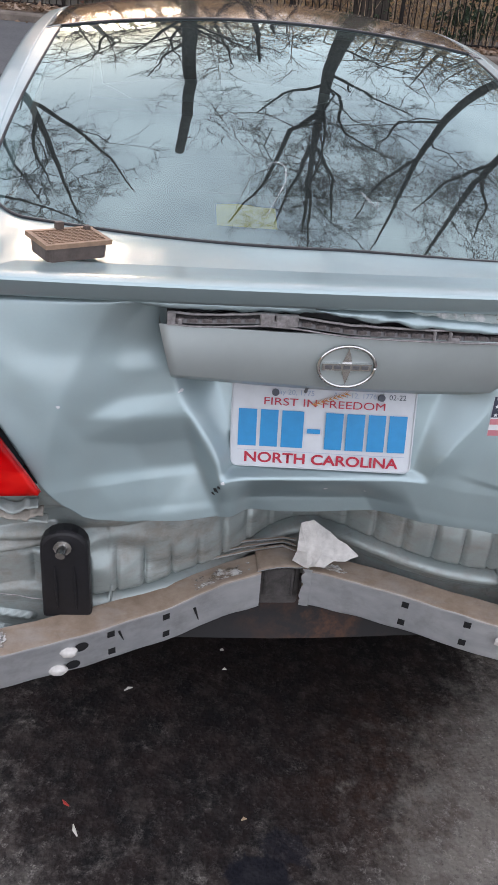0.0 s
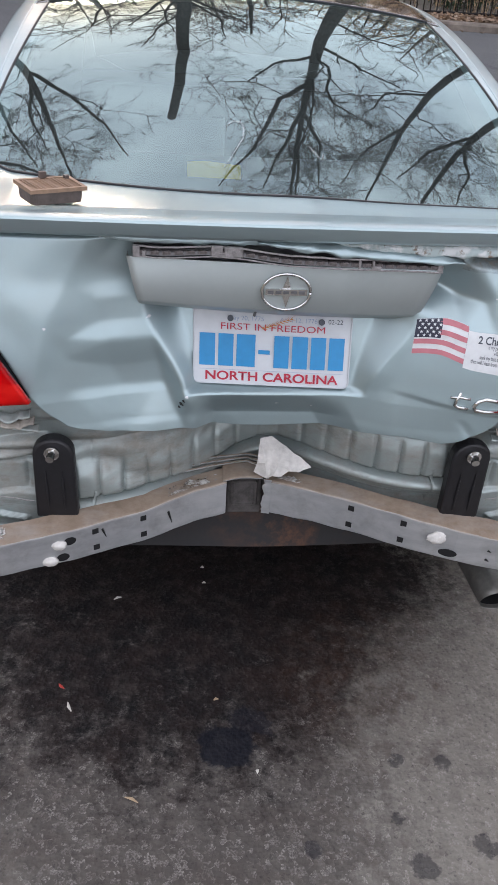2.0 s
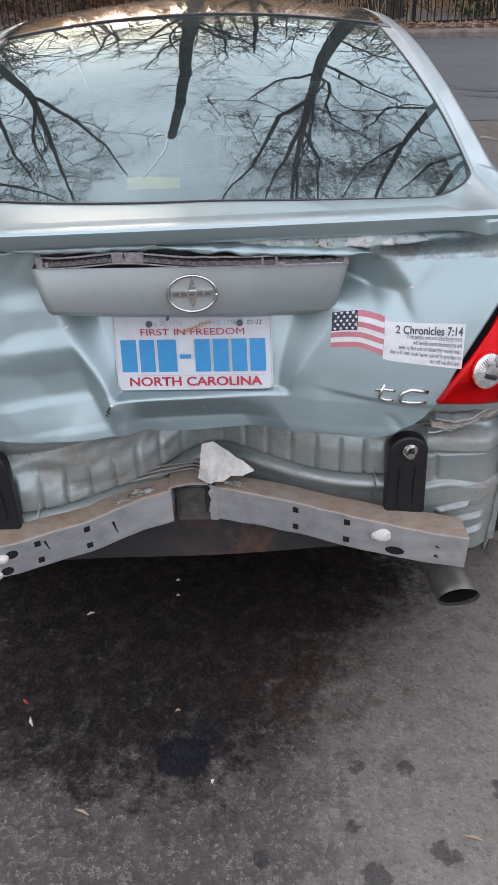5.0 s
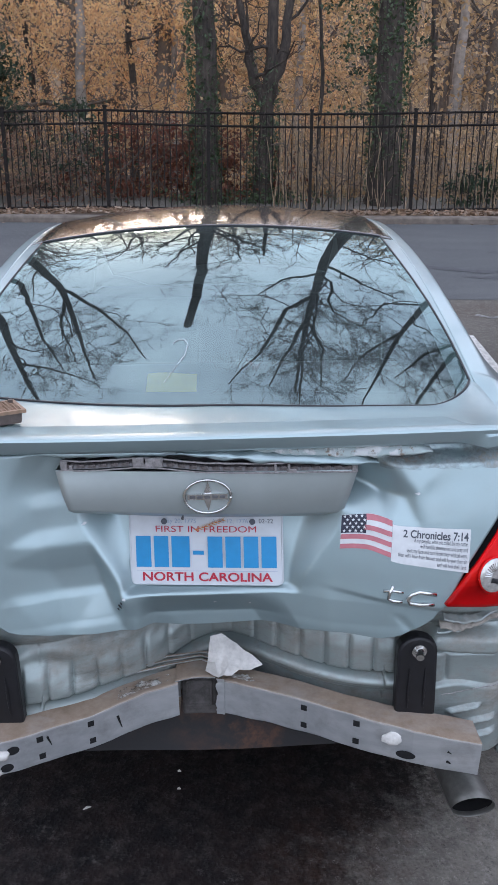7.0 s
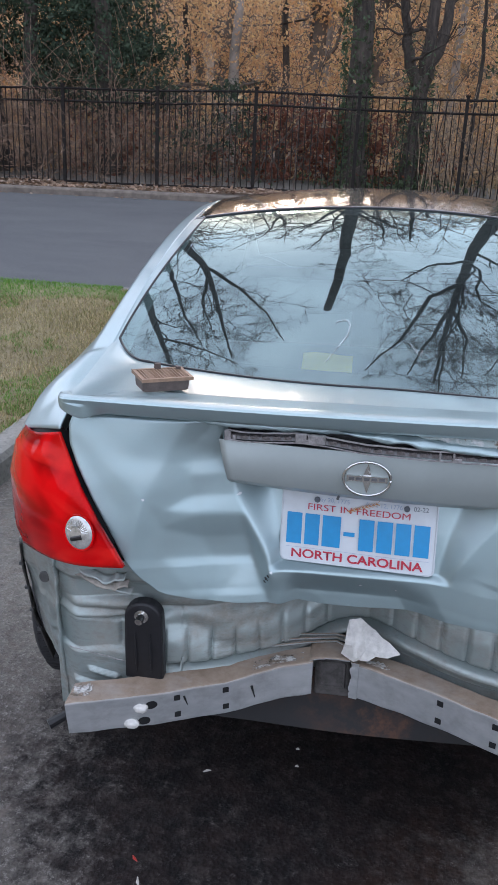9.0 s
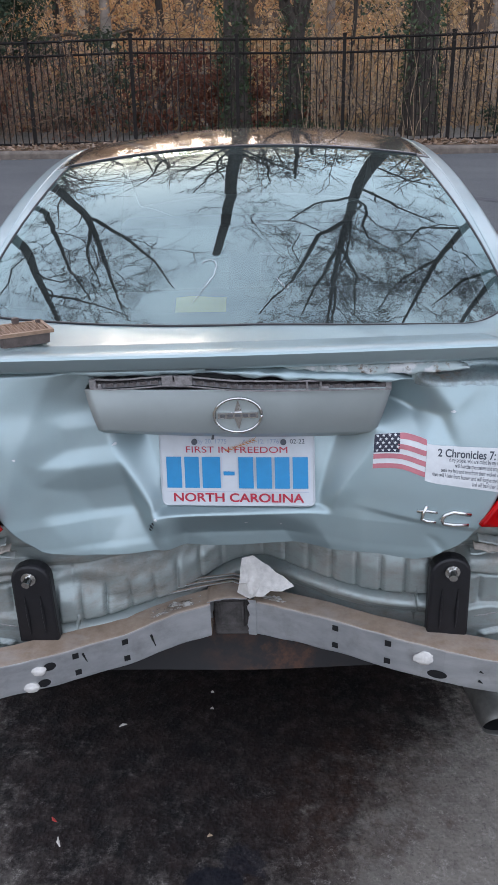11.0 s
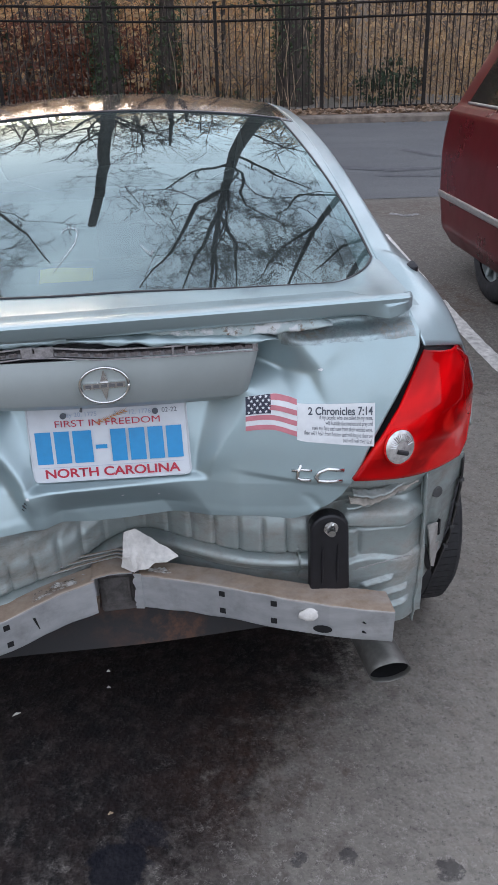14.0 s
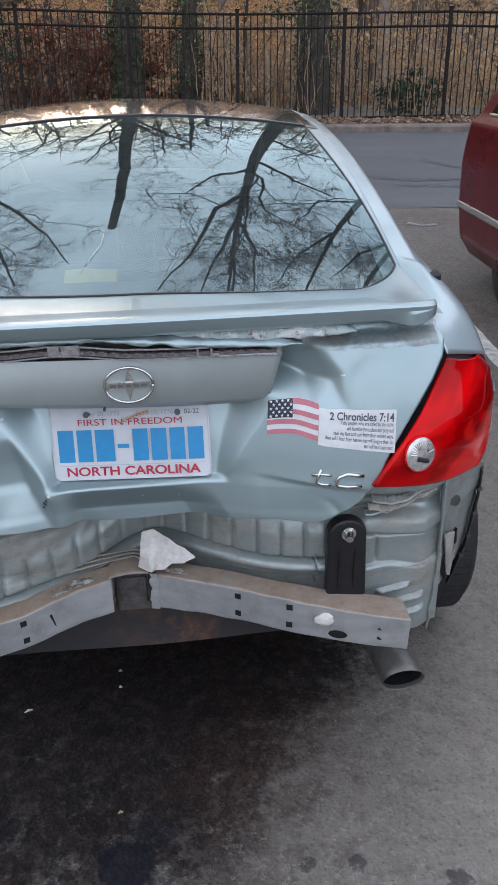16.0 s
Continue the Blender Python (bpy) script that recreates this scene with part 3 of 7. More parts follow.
def lid_y(x, z):
    """Depth of the tailgate skin with its dents."""
    y = -0.060 + 0.010 * (z - 0.75) + 0.10 * max(0, z - 0.75) + 0.45 * max(0, z - 0.75) ** 2 + 0.10 * x * x - 0.012 * smoothstep(0.2, 0.36, x)
    y += 0.100 * bell(x, -0.03, 0.33) * (0.85 + 0.15 * smoothstep(0.69, 0.80, z)) * (1 - 0.6 * smoothstep(0.96, 1.08, z))
    # skirt below the plate, its middle turned to the ground
    mid = smoothstep(-0.24, -0.13, x) * smoothstep(0.24, 0.12, x)
    y += mid * (0.026 - y) * smoothstep(0.81, 0.765, z)
    y += 0.030 * smoothstep(-0.155, -0.11, x) * ramp(0.135, 0.055, x - 0.6 * (0.75 - z)) * ramp(0.750, 0.695, z)
    # recess for the plate, with slanting cheeks and a bright shelf below it
    half = 0.178 + 0.077 * smoothstep(0.76, 0.93, z)
    rec = ramp(0, 0.026 + 0.036 * smoothstep(0.77, 0.90, z), half - abs(x - 0.004)) * ramp(0.751, 0.763, z)
    back = 0.0465 - 0.043 * (x + 0.004) + 0.258 * (z - 0.764)
    y += rec * max(0, back - y)
    y += dent(x, z)
    # torn corner beside the shelf
    y -= 0.008 * bell(x, -0.168, 0.014) * bell(z, 0.742, 0.025)
    # step under the badge
    y += 0.005 * smoothstep(0.20, 0.32, x) * ramp(0.778, 0.768, z + 0.16 * (x - 0.243))
    y += 0.003 * bell(x + 0.8 * (z - 0.72), 0.37, 0.010) * smoothstep(0.735, 0.715, z)
    y += 0.0012 * noise.noise((x * 6, z * 6, 1.7)) + 0.0006 * noise.noise((x * 22, z * 22, 5.2))
    # crushed ledge under the spoiler, rolled upper edge and curled lower lip
    y += 0.034 * smoothstep(0.30, 0.40, x) * ramp(1.018, 1.034, z + 0.004 * noise.noise((x * 20, 0, 3)))
    y += 0.05 * smoothstep(1.045, 1.075, z)
    y -= 0.0015 * smoothstep(0.705, 0.685, z)
    return y


def tailgate_lid():
    def fn(u, v):
        v2 = v ** 1.25
        zt = 1.062
        foot = 0.685 if u < 0.5 else 0.677
        w = lerp(CORNER_L if u < 0.5 else CORNER_R, foot + (zt - foot) * v2)
        x = (2 * u - 1) * w
        z = lid_low(x) + (zt - lid_low(x)) * v2
        return (x, lid_y(x, z), z)
    lid = part("tailgate_lid", grid(fn, 240, 150), PAINT, car, "dented silver-green tailgate skin", True)
    mod_solid(lid, 0.003, -1)
    return lid


lid = tailgate_lid()


def shell():
    """Quarter panels, pillars and roof as lofted strips."""
    stations = [0.12, 0.2, 0.4, 0.65, 1.06, 1.5, 2.0, 2.4, 2.8, 3.2, 3.6, 4.05, 4.25]
    S = {
        0.12: [(0.565, 1.068), (0.62, 1.055), (0.67, 1.01), (0.715, 0.95), (0.745, 0.87), (0.765, 0.79)],
        0.2: [(0.570, 1.075), (0.635, 1.062), (0.69, 1.01), (0.745, 0.94), (0.78, 0.86), (0.795, 0.77)],
        0.4: [(0.600, 1.080), (0.645, 1.085), (0.70, 1.04), (0.77, 0.965), (0.82, 0.87), (0.835, 0.76)],
        0.65: [(0.604, 1.162), (0.650, 1.135), (0.72, 1.06), (0.80, 0.98), (0.85, 0.87), (0.865, 0.74)],
        1.06: [(0.597, 1.262), (0.640, 1.235), (0.71, 1.12), (0.80, 0.99), (0.86, 0.87), (0.875, 0.74)],
        1.5: [(0.585, 1.33), (0.630, 1.30), (0.71, 1.14), (0.80, 0.98), (0.865, 0.86), (0.88, 0.72)],
        2.0: [(0.570, 1.348), (0.615, 1.315), (0.71, 1.14), (0.81, 0.97), (0.865, 0.85), (0.88, 0.7)],
        2.4: [(0.560, 1.315), (0.610, 1.285), (0.71, 1.12), (0.81, 0.96), (0.865, 0.84), (0.88, 0.7)],
        2.8: [(0.600, 1.14), (0.650, 1.11), (0.72, 1.03), (0.81, 0.94), (0.86, 0.83), (0.875, 0.7)],
        3.2: [(0.620, 0.965), (0.680, 0.95), (0.74, 0.92), (0.81, 0.87), (0.855, 0.79), (0.87, 0.7)],
        3.6: [(0.600, 0.90), (0.660, 0.89), (0.73, 0.865), (0.80, 0.82), (0.85, 0.76), (0.865, 0.69)],
        4.05: [(0.500, 0.78), (0.560, 0.77), (0.63, 0.75), (0.70, 0.72), (0.76, 0.68), (0.79, 0.62)],
        4.25: [(0.400, 0.62), (0.460, 0.62), (0.52, 0.61), (0.57, 0.59), (0.61, 0.57), (0.63, 0.52)],
    }

    rear = [(0.0, (0.605, 0.046, 0.995)), (0.5, (0.738, 0.168, 0.946)), (0.75, (0.776, 0.180, 0.86)), (1.0, (0.768, 0.150, 0.745))]

    def side_point(u, y):
        k = u * 5
        i = min(4, int(k))
        f = k - i
        def p(j):
            x = lerp([(s, S[s][j][0]) for s in stations], y)
            z = lerp([(s, S[s][j][1]) for s in stations], y)
            if y < 1.9 and j == 0:
                x, z = 0.606, crown(0.600, max(y, 0.36)) + 0.001
            if y < 1.9 and j == 1:
                x, z = 0.658, crown(0.600, max(y, 0.36)) - 0.014
            return x, z
        a, b = p(i), p(i + 1)
        return Vector((a[0] + (b[0] - a[0]) * f, y, a[1] + (b[1] - a[1]) * f))

    def half(side, name, label):
        def fn(u, v):
            if v < 0.2:
                w = v / 0.2
                r = Vector([float(np.interp(u, [q[0] for q in rear], [q[1][k] for q in rear])) for k in range(3)])
                r += Vector((0.005 * side * (1 - u), 0, -0.016 * side * (1 - smoothstep(0.5, 0.9, u))))
                p = r.lerp(side_point(u, 0.42), w)
                p.z += 0.022 * math.sin(math.pi * w) * (1 - u) ** 1.5 + 0.012 * math.sin(math.pi * w) * math.sin(math.pi * u)
                # the inner edge follows the deck and the glass
                p.z += (crown(0.604, p.y) + 0.001 - p.z) * (1 - u) ** 3 * smoothstep(0.14, 0.27, p.y)
            else:
                p = side_point(u, 0.42 + (4.25 - 0.42) * ((v - 0.2) / 0.8) ** 1.5)
            return (side * p.x, p.y, p.z)
        ob = part(name, grid(fn, 40, 110), PAINT, car, label, True)
        sm = ob.modifiers.new("soft", "SMOOTH")
        sm.factor, sm.iterations = 0.5, 3
        mod_solid(ob, 0.004, -1 if side > 0 else 1)
        # lower side between the wheels
        low = grid(lambda u, v: (side * (0.88 - 0.07 * u * u - 0.02 * (1 - u)), 1.22 + 1.95 * v, 0.71 - 0.51 * u), 6, 12)
        part("side_sill", low, PAINT, car, "", True)
    half(1, "quarter_panel", "silver-green rear quarter, pillar and side")
    half(-1, "quarter_panel", "silver-green rear quarter, pillar and side")
    # roof
    def roof(u, v):
        y = 1.338 + (2.45 - 1.338) * v
        hw = 0.604 if y < 1.9 else 0.604 - 0.08 * (y - 1.9)
        x = (2 * u - 1) * hw
        ze = crown(0.600, min(y, 1.9)) - max(0, y - 1.9) ** 2 * 0.1
        zc = max(ze, crown(0, y) if y < 1.9 else 1.395 - 0.10 * (y - 1.9) ** 2)
        return (x, y, zc - (zc - ze) * (2 * u - 1) ** 2)
    rf = part("roof", grid(roof, 24, 24), plain("dark_roof_glass", (0.075, 0.066, 0.060), 0.14, 0, 0.15, 3, 0, Coat_Weight=0.7, Coat_Roughness=0.06), car, "dark panoramic glass roof", True)
    mod_solid(rf, 0.005)
    # windscreen, bonnet and nose close the shape
    def front(u, v):
        y = 2.45 + (4.25 - 2.45) * v
        hw = lerp([(s, S[s][0][0]) for s in stations], y)
        x = (2 * u - 1) * hw
        ze = lerp([(s, S[s][0][1]) for s in stations], y)
        return (x, y, ze + 0.05 * (1 - (2 * u - 1) ** 2))
    part("windscreen", grid(lambda u, v: front(u, v * 0.42), 16, 10), DARK, car, "dark windscreen", True)
    part("bonnet", grid(lambda u, v: front(u, 0.42 + 0.58 * v), 16, 14), PAINT, car, "", True)
    part("front_bumper", grid(lambda u, v: ((2 * u - 1) * 0.7, 4.25 + 0.06 * math.cos((2 * u - 1) * 1.4) - 0.05 * (1 - v), 0.2 + 0.46 * v), 14, 6), PAINT, car, "", True)


shell()


def glass_foot(x):
    """Where the rear glass begins, with rounded corners."""
    if x > 0:
        return 0.238 - 0.010 * smoothstep(0, 0.3, x) + 0.17 * x * x + 5.0 * max(0, x - 0.47) ** 2 + 12.0 * max(0, x - 0.57) ** 2
    return 0.238 + 0.40 * x * x + 9.0 * max(0, -x - 0.51) ** 2


def rear_window():
    low = glass_foot

    def fn(u, v, inset=0.0):
        x = (2 * u - 1) * (0.598 - inset)
        y0 = low(x) + inset
        y = y0 + (1.335 - inset - y0) * v
        x *= 1 - 0.055 * smoothstep(0.42, 1.30, y)
        return (x, y, crown(x, y) + 0.002)
    win = part("rear_window", grid(lambda u, v: fn(u, v), 150, 40), GLASS, car, "tinted rear window reflecting sky and bare trees", True)
    win.visible_shadow = False
    # black ceramic border under the glass, as four strips
    rim = bmesh.new()
    def strip(a, b, n):
        prev = None
        for i in range(n + 1):
            p, q = Vector(a(i / n)), Vector(b(i / n))
            p.z -= 0.006
            q.z -= 0.006
            pair = (rim.verts.new(p), rim.verts.new(q))
            if prev:
                rim.faces.new((prev[0], pair[0], pair[1], prev[1]))
            prev = pair
    strip(lambda s: fn(s, 0), lambda s: fn(s, 0.05), 150)
    strip(lambda s: fn(s, 1), lambda s: fn(s, 0.93), 40)
    strip(lambda s: fn(0, s), lambda s: fn(0.022, s), 30)
    strip(lambda s: fn(1, s), lambda s: fn(0.978, s), 30)
    part("window_border", rim, BLACK, win, "black border", True)
    seal = tube([fn(0, 1 - i / 12) for i in range(12)] + [fn(i / 160, 0) for i in range(161)] + [fn(1, (i + 1) / 12) for i in range(12)], 0.0032, 6)
    tube([Vector(fn(i / 40, 1)) + Vector((0, 0.002, 0.001)) for i in range(41)], 0.004, 6, seal)
    part("window_seal", seal, BLACK, win, "black rubber seal", True)


rear_window()


def deck():
    """Painted lower edge of the tailgate between the glass and the spoiler."""
    def fn(u, v):
        x = (2 * u - 1) * (0.598 + 0.016 * v)
        y1 = glass_foot(min(0.598, max(-0.598, x))) + 0.012
        y0 = 0.055
        y = y0 + (y1 - y0) * v
        z = 1.083 + (crown(x, y1) - 1.083) * v ** 2 - 0.004 - 0.02 * smoothstep(0.5, 0.6, abs(x)) * (1 - v)
        return (x, y, z)
    part("tailgate_deck", grid(fn, 160, 10), PAINT, car, "", True)
    # painted rebate beside the glass
    for side in (-1, 1):
        part("window_rebate", grid(lambda u, v: (side * (0.556 + 0.052 * u), (0.31 if side > 0 else 0.34) + 1.01 * v, crown(0.556 + 0.052 * u, (0.31 if side > 0 else 0.34) + 1.01 * v) + 0.0005), 4, 30), PAINT, car, "", True)


deck()


def spoiler():
    """Lip spoiler with a dark undercut face and a downturned foot at either end."""
    prof = [(0.10, 1.083), (0.05, 1.091), (0.01, 1.0985), (-0.012, 1.1005), (-0.022, 1.0985), (-0.026, 1.095), (-0.022, 1.083), (-0.016, 1.072), (-0.008, 1.066), (0.02, 1.064), (0.06, 1.068), (0.10, 1.076)]
    foot = {6: (-0.0235, 1.087), 7: (-0.0255, 1.082), 8: (-0.024, 1.060), 9: (-0.014, 1.054), 10: (0.03, 1.054)}

    def fn(u, v):
        s = 2 * v - 1
        a = abs(s)
        k = int(round(u * len(prof))) % len(prof)
        y, z = prof[k]
        if k in foot:
            tip = ramp(0.82, 0.90, a)
            y, z = y + (foot[k][0] - y) * tip, z + (foot[k][1] - z) * tip
        if k in (8, 9, 10):
            z += 0.014 * smoothstep(0.90, 1.0, a)
        if k in (6, 7):
            pinch = smoothstep(0.90, 0.985, a)
            y, z = y + (-0.026 - y) * pinch, z + (1.089 - z) * pinch
        y += 0.045 * s * s
        z += -0.010 * s * s
        if k in (0, 1, 2, 11):
            z -= (0.024 if k != 2 else 0.010) * smoothstep(0.80, 0.98, a)
        end = max(0, (a - 0.945) / 0.055)
        y += 0.050 * (1 - math.sqrt(max(0, 1 - end * end * 0.96)))
        z = 1.068 + (z - 1.068) * (1 - 0.35 * end ** 3)
        return (s * 0.592 - 0.008, y, z)
    ob = part("spoiler", grid(fn, len(prof), 150, loop=True), PAINT, car, "silver-green lip spoiler", 22)
    caps = bmesh.new()
    for v in (0.0, 1.0):
        caps.faces.new([caps.verts.new(fn(k / len(prof), v)) for k in range(len(prof))])
    part("spoiler_end", caps, PAINT, ob)
    return ob


spoiler()


def box_beam(path, name, label, inner_rough=0):
    """A bent hollow rail, from points (x, y of front face, z centre, height, depth, lean)."""
    bm = bmesh.new()
    rows = []
    n = 40
    P = np.array(path)
    s = np.linspace(0, 1, len(P))
    for i in range(n + 1):
        t = i / n
        x, y, z, hh, dd, lean = [float(np.interp(t, s, P[:, k])) for k in range(6)]
        c = math.cos(lean)
        sn = math.sin(lean)
        ring = []
        r = 0.0045
        for a, b in ((0, -hh / 2 + r), (0, hh / 2 - r), (r * 0.3, hh / 2 - r * 0.3), (r, hh / 2), (dd - r, hh / 2), (dd, hh / 2 - r), (dd, -hh / 2 + r), (dd - r, -hh / 2), (r, -hh / 2), (r * 0.3, -hh / 2 + r * 0.3)):
            j = 0.0015 * noise.noise((x * 20, a * 30, b * 30))
            ring.append(bm.verts.new((x, y + a * c + b * sn + j, z + b * c - a * sn * 0.3 + j)))
        rows.append(ring)
    for a, b in zip(rows, rows[1:]):
        for k in range(len(a)):
            bm.faces.new((a[k], b[k], b[(k + 1) % len(a)], a[(k + 1) % len(a)]))
    bmesh.ops.recalc_face_normals(bm, faces=bm.faces)
    return bm


def beam_material():
    m = Mat("brushed_aluminium_with_grime", (0.5, 0.5, 0.5), 0.5, 0.5)
    geo = m.n.new("ShaderNodeNewGeometry")
    sep = m.n.new("ShaderNodeSeparateXYZ")
    m.l.new(geo.outputs["Normal"], sep.inputs["Vector"])
    # settled dirt lies on the faces that look up
    top = m.range(sep.outputs["Z"], 0.15, 0.4)
    patch = m.range(m.noise(9, 7, 0.7, (1, 2, 2)), 0.3, 0.55)
    grime = m.math("MULTIPLY", top, m.range(patch, 0, 1, 0.72, 1.0))
    c = m.mix(m.range(m.noise(40, 5, 0.6, (0.2, 1, 1)), 0.3, 0.7), (0.38, 0.39, 0.40), (0.50, 0.51, 0.515))
    c = m.mix(m.math("MULTIPLY", m.range(m.noise(16, 6, 0.7), 0.5, 0.75), 0.4), c, (0.18, 0.165, 0.15))
    d = m.mix(m.range(m.noise(22, 6, 0.7), 0.3, 0.7), (0.19, 0.135, 0.095), (0.30, 0.235, 0.18))
    m.to("Base Color", m.mix(grime, c, d))
    m.to("Metallic", m.range(grime, 0, 1, 0.55, 0.0))
    m.to("Roughness", m.range(grime, 0, 1, 0.42, 0.9))
    m.bump(m.noise(120, 4), 0.15, 0.002)
    return m.m


BEAM = beam_material()
beam = new("bumper_beam")
beam.parent = car
beam["label"] = "broken aluminium bumper beam bent inwards"
HH = 0.088
LEFT = [(-0.565, -0.112, 0.440, HH, 0.068, -0.12), (-0.40, -0.052, 0.436, HH, 0.066, -0.1), (-0.257, 0.012, 0.434, HH, 0.064, -0.08), (-0.15, 0.062, 0.447, HH, 0.062, 0.0), (-0.078, 0.085, 0.452, HH, 0.060, 0.0)]
RIGHT = [(0.018, 0.098, 0.446, HH + 0.002, 0.060, 0.0), (0.10, 0.062, 0.450, HH, 0.062, 0.0), (0.188, 0.022, 0.450, HH, 0.064, -0.05), (0.291, -0.034, 0.452, HH, 0.066, -0.05), (0.40, -0.072, 0.442, HH, 0.068, -0.08), (0.535, -0.085, 0.417, HH, 0.072, -0.1)]
part("beam_half", box_beam(LEFT, "", ""), BEAM, beam, "grey aluminium rail half with dusty top")
part("beam_half", box_beam(RIGHT, "", ""), BEAM, beam, "grey aluminium rail half with torn end")


def rear_panel():
    """Crumpled steel panel below the tailgate."""
    def fn(u, v):
        s = 2 * u - 1
        wrap = smoothstep(0.90, 1.0, abs(s))
        x = s * 0.642
        ax = abs(x)
        z = 0.345 + 0.40 * v if ax > 0.36 else 0.38 + 0.365 * v
        y = 0.030 + 0.03 * wrap
        y += 0.200 * bell(x, -0.02, 0.21) * (0.80 + 0.20 * v)
        # pressed cells in a row under the tailgate, pushed down where the blow fell
        low = 0.056 * smoothstep(0.06, -0.16, x)
        k = (x * 20.5 + 0.35 * low * 10 * (z - 0.56) + 0.1) % 1
        cell = smoothstep(0.0, 0.12, k) * smoothstep(0.96, 0.84, k) * (1 - 0.7 * bell(x, 0.0, 0.10))
        row = smoothstep(0.542 - low, 0.558 - low, z) * smoothstep(0.642 - low, 0.600 - low, z)
        y -= 0.0105 * cell * row * smoothstep(0.43, 0.40, ax)
        # rounded channel under the cells, folded flange above
        y -= 0.018 * bell(z, 0.527 - low, 0.013) * smoothstep(0.44, 0.38, ax)
        y += 0.014 * bell(z, 0.545 - low, 0.006) * smoothstep(0.44, 0.38, ax)
        y += 0.018 * bell(z, 0.655 - 0.6 * low, 0.014) - 0.014 * smoothstep(0.685, 0.705, z)
        y += 0.020 * smoothstep(0.505 - low, 0.490 - low, z) * smoothstep(0.46, 0.36, ax)
        if ax > 0.40:
            t = smoothstep(0.43, 0.46, ax)
            # pressed rail, seam and short ribs beside the bracket
            y -= 0.022 * t * ramp(0.604, 0.614, z + 0.12 * (ax - 0.48)) * ramp(0.656, 0.642, z + 0.12 * (ax - 0.48)) * (1 - 0.5 * smoothstep(0.57, 0.62, ax))
            y += 0.010 * t * bell(z, 0.597, 0.006)
            y -= 0.010 * t * ramp(0.520, 0.514, z - 0.006 * math.sin(ax * 40))
            y += 0.006 * bell(ax, 0.487, 0.005) * smoothstep(0.52, 0.54, z) * smoothstep(0.60, 0.58, z)
            for rz, r0, r1 in ((0.468, 0.490, 0.565), (0.430, 0.535, 0.600), (0.392, 0.545, 0.605)):
                y -= 0.012 * ramp(r0, r0 + 0.01, ax) * ramp(r1, r1 - 0.01, ax) * ramp(0.0050, 0.0022, abs(z - rz - 0.22 * (ax - 0.55)))
        # crumpling, strongest near the blow
        cr = 0.14 + 0.45 * bell(x, -0.14, 0.20)
        y += cr * (0.016 * noise.noise((x * 7 + z * 4, z * 6, 2.2)) + 0.010 * abs(noise.noise((x * 15 - z * 9, z * 15, 7.1))) + 0.003 * noise.noise((x * 40, z * 40, 3.3)))
        y += 0.020 * bell(x + 1.2 * (z - 0.55), -0.30, 0.05) * bell(z, 0.56, 0.06)
        return (x, y, z)
    ob = part("rear_panel", grid(fn, 320, 130), STEEL, car, "crumpled dusty grey-green steel rear panel", True)
    mod_solid(ob, 0.003, 1)
    # floor of the boot below it
    part("boot_floor", grid(lambda u, v: ((2 * u - 1) * (0.47 + 0.1 * v), 0.15 + 1.3 * v, 0.258 + 0.004 * math.sin(9 * u) - 0.01 * v), 20, 10), RUST, car, "dark rusty boot floor", True)
    part("floor_edge", grid(lambda u, v: ((2 * u - 1) * 0.47, 0.150 + 0.05 * v, 0.258 + 0.004 * math.sin(9 * u) + 0.14 * v), 20, 4), RUST, car, "dark rusty lower edge", True)


def rust_material():
    m = Mat("grimy_rusting_steel", (0.05, 0.045, 0.04), 0.8, 0.1)
    r = m.math("MULTIPLY", m.range(m.noise(8, 6, 0.7), 0.45, 0.62), m.range(m.noise(2.4, 2), 0.45, 0.6))
    m.to("Base Color", m.mix(m.math("MAXIMUM", r, m.math("MULTIPLY", m.blob(0.08, 0.2, 0.09, 3.0, 0.8), m.range(m.noise(14, 5, 0.7, shift=(1, 0, 3)), 0.45, 0.62, 0, 0.8))), (0.022, 0.021, 0.022), (0.13, 0.058, 0.032)))
    m.bump(m.noise(50, 5), 0.3, 0.004)
    return m.m


RUST = rust_material()
rear_panel()


def bracket(x, y, lean):
    outline = [(-0.042, -0.10), (-0.040, 0.055)] + [(0.040 * -math.cos(a), 0.055 + 0.036 * math.sin(a)) for a in [math.pi * i / 10 for i in range(1, 10)]] + [(0.040, 0.055), (0.042, -0.10)]
    ob = part("bumper_bracket", slab(outline, lambda u, v, w: (x + u + lean * v, y + 0.10 * v * (v < 0) * -0.25 - w, 0.577 + v), -0.03), BLACK, car, "black plastic bumper bracket")
    mod_bevel(ob, 0.006, 2)
    for k in (-0.016, 0.016):
        part("rib", tube([(x + k, y - 0.0005, 0.500), (x + k, y - 0.001, 0.545), (x + k, y - 0.0005, 0.595)], [0.001, 0.003, 0.001], 6), BLACK, ob)
    bolt = tube([(x, y - 0.002, 0.639), (x, y - 0.006, 0.639), (x, y - 0.0061, 0.639), (x - 0.002, y - 0.022, 0.636)], [0.015, 0.015, 0.009, 0.008], 12)
    part("bolt", bolt, CHROME, ob, "worn steel bolt")
    return ob


bracket(-0.428, -0.012, 0.02)
bracket(0.413, -0.022, -0.02)


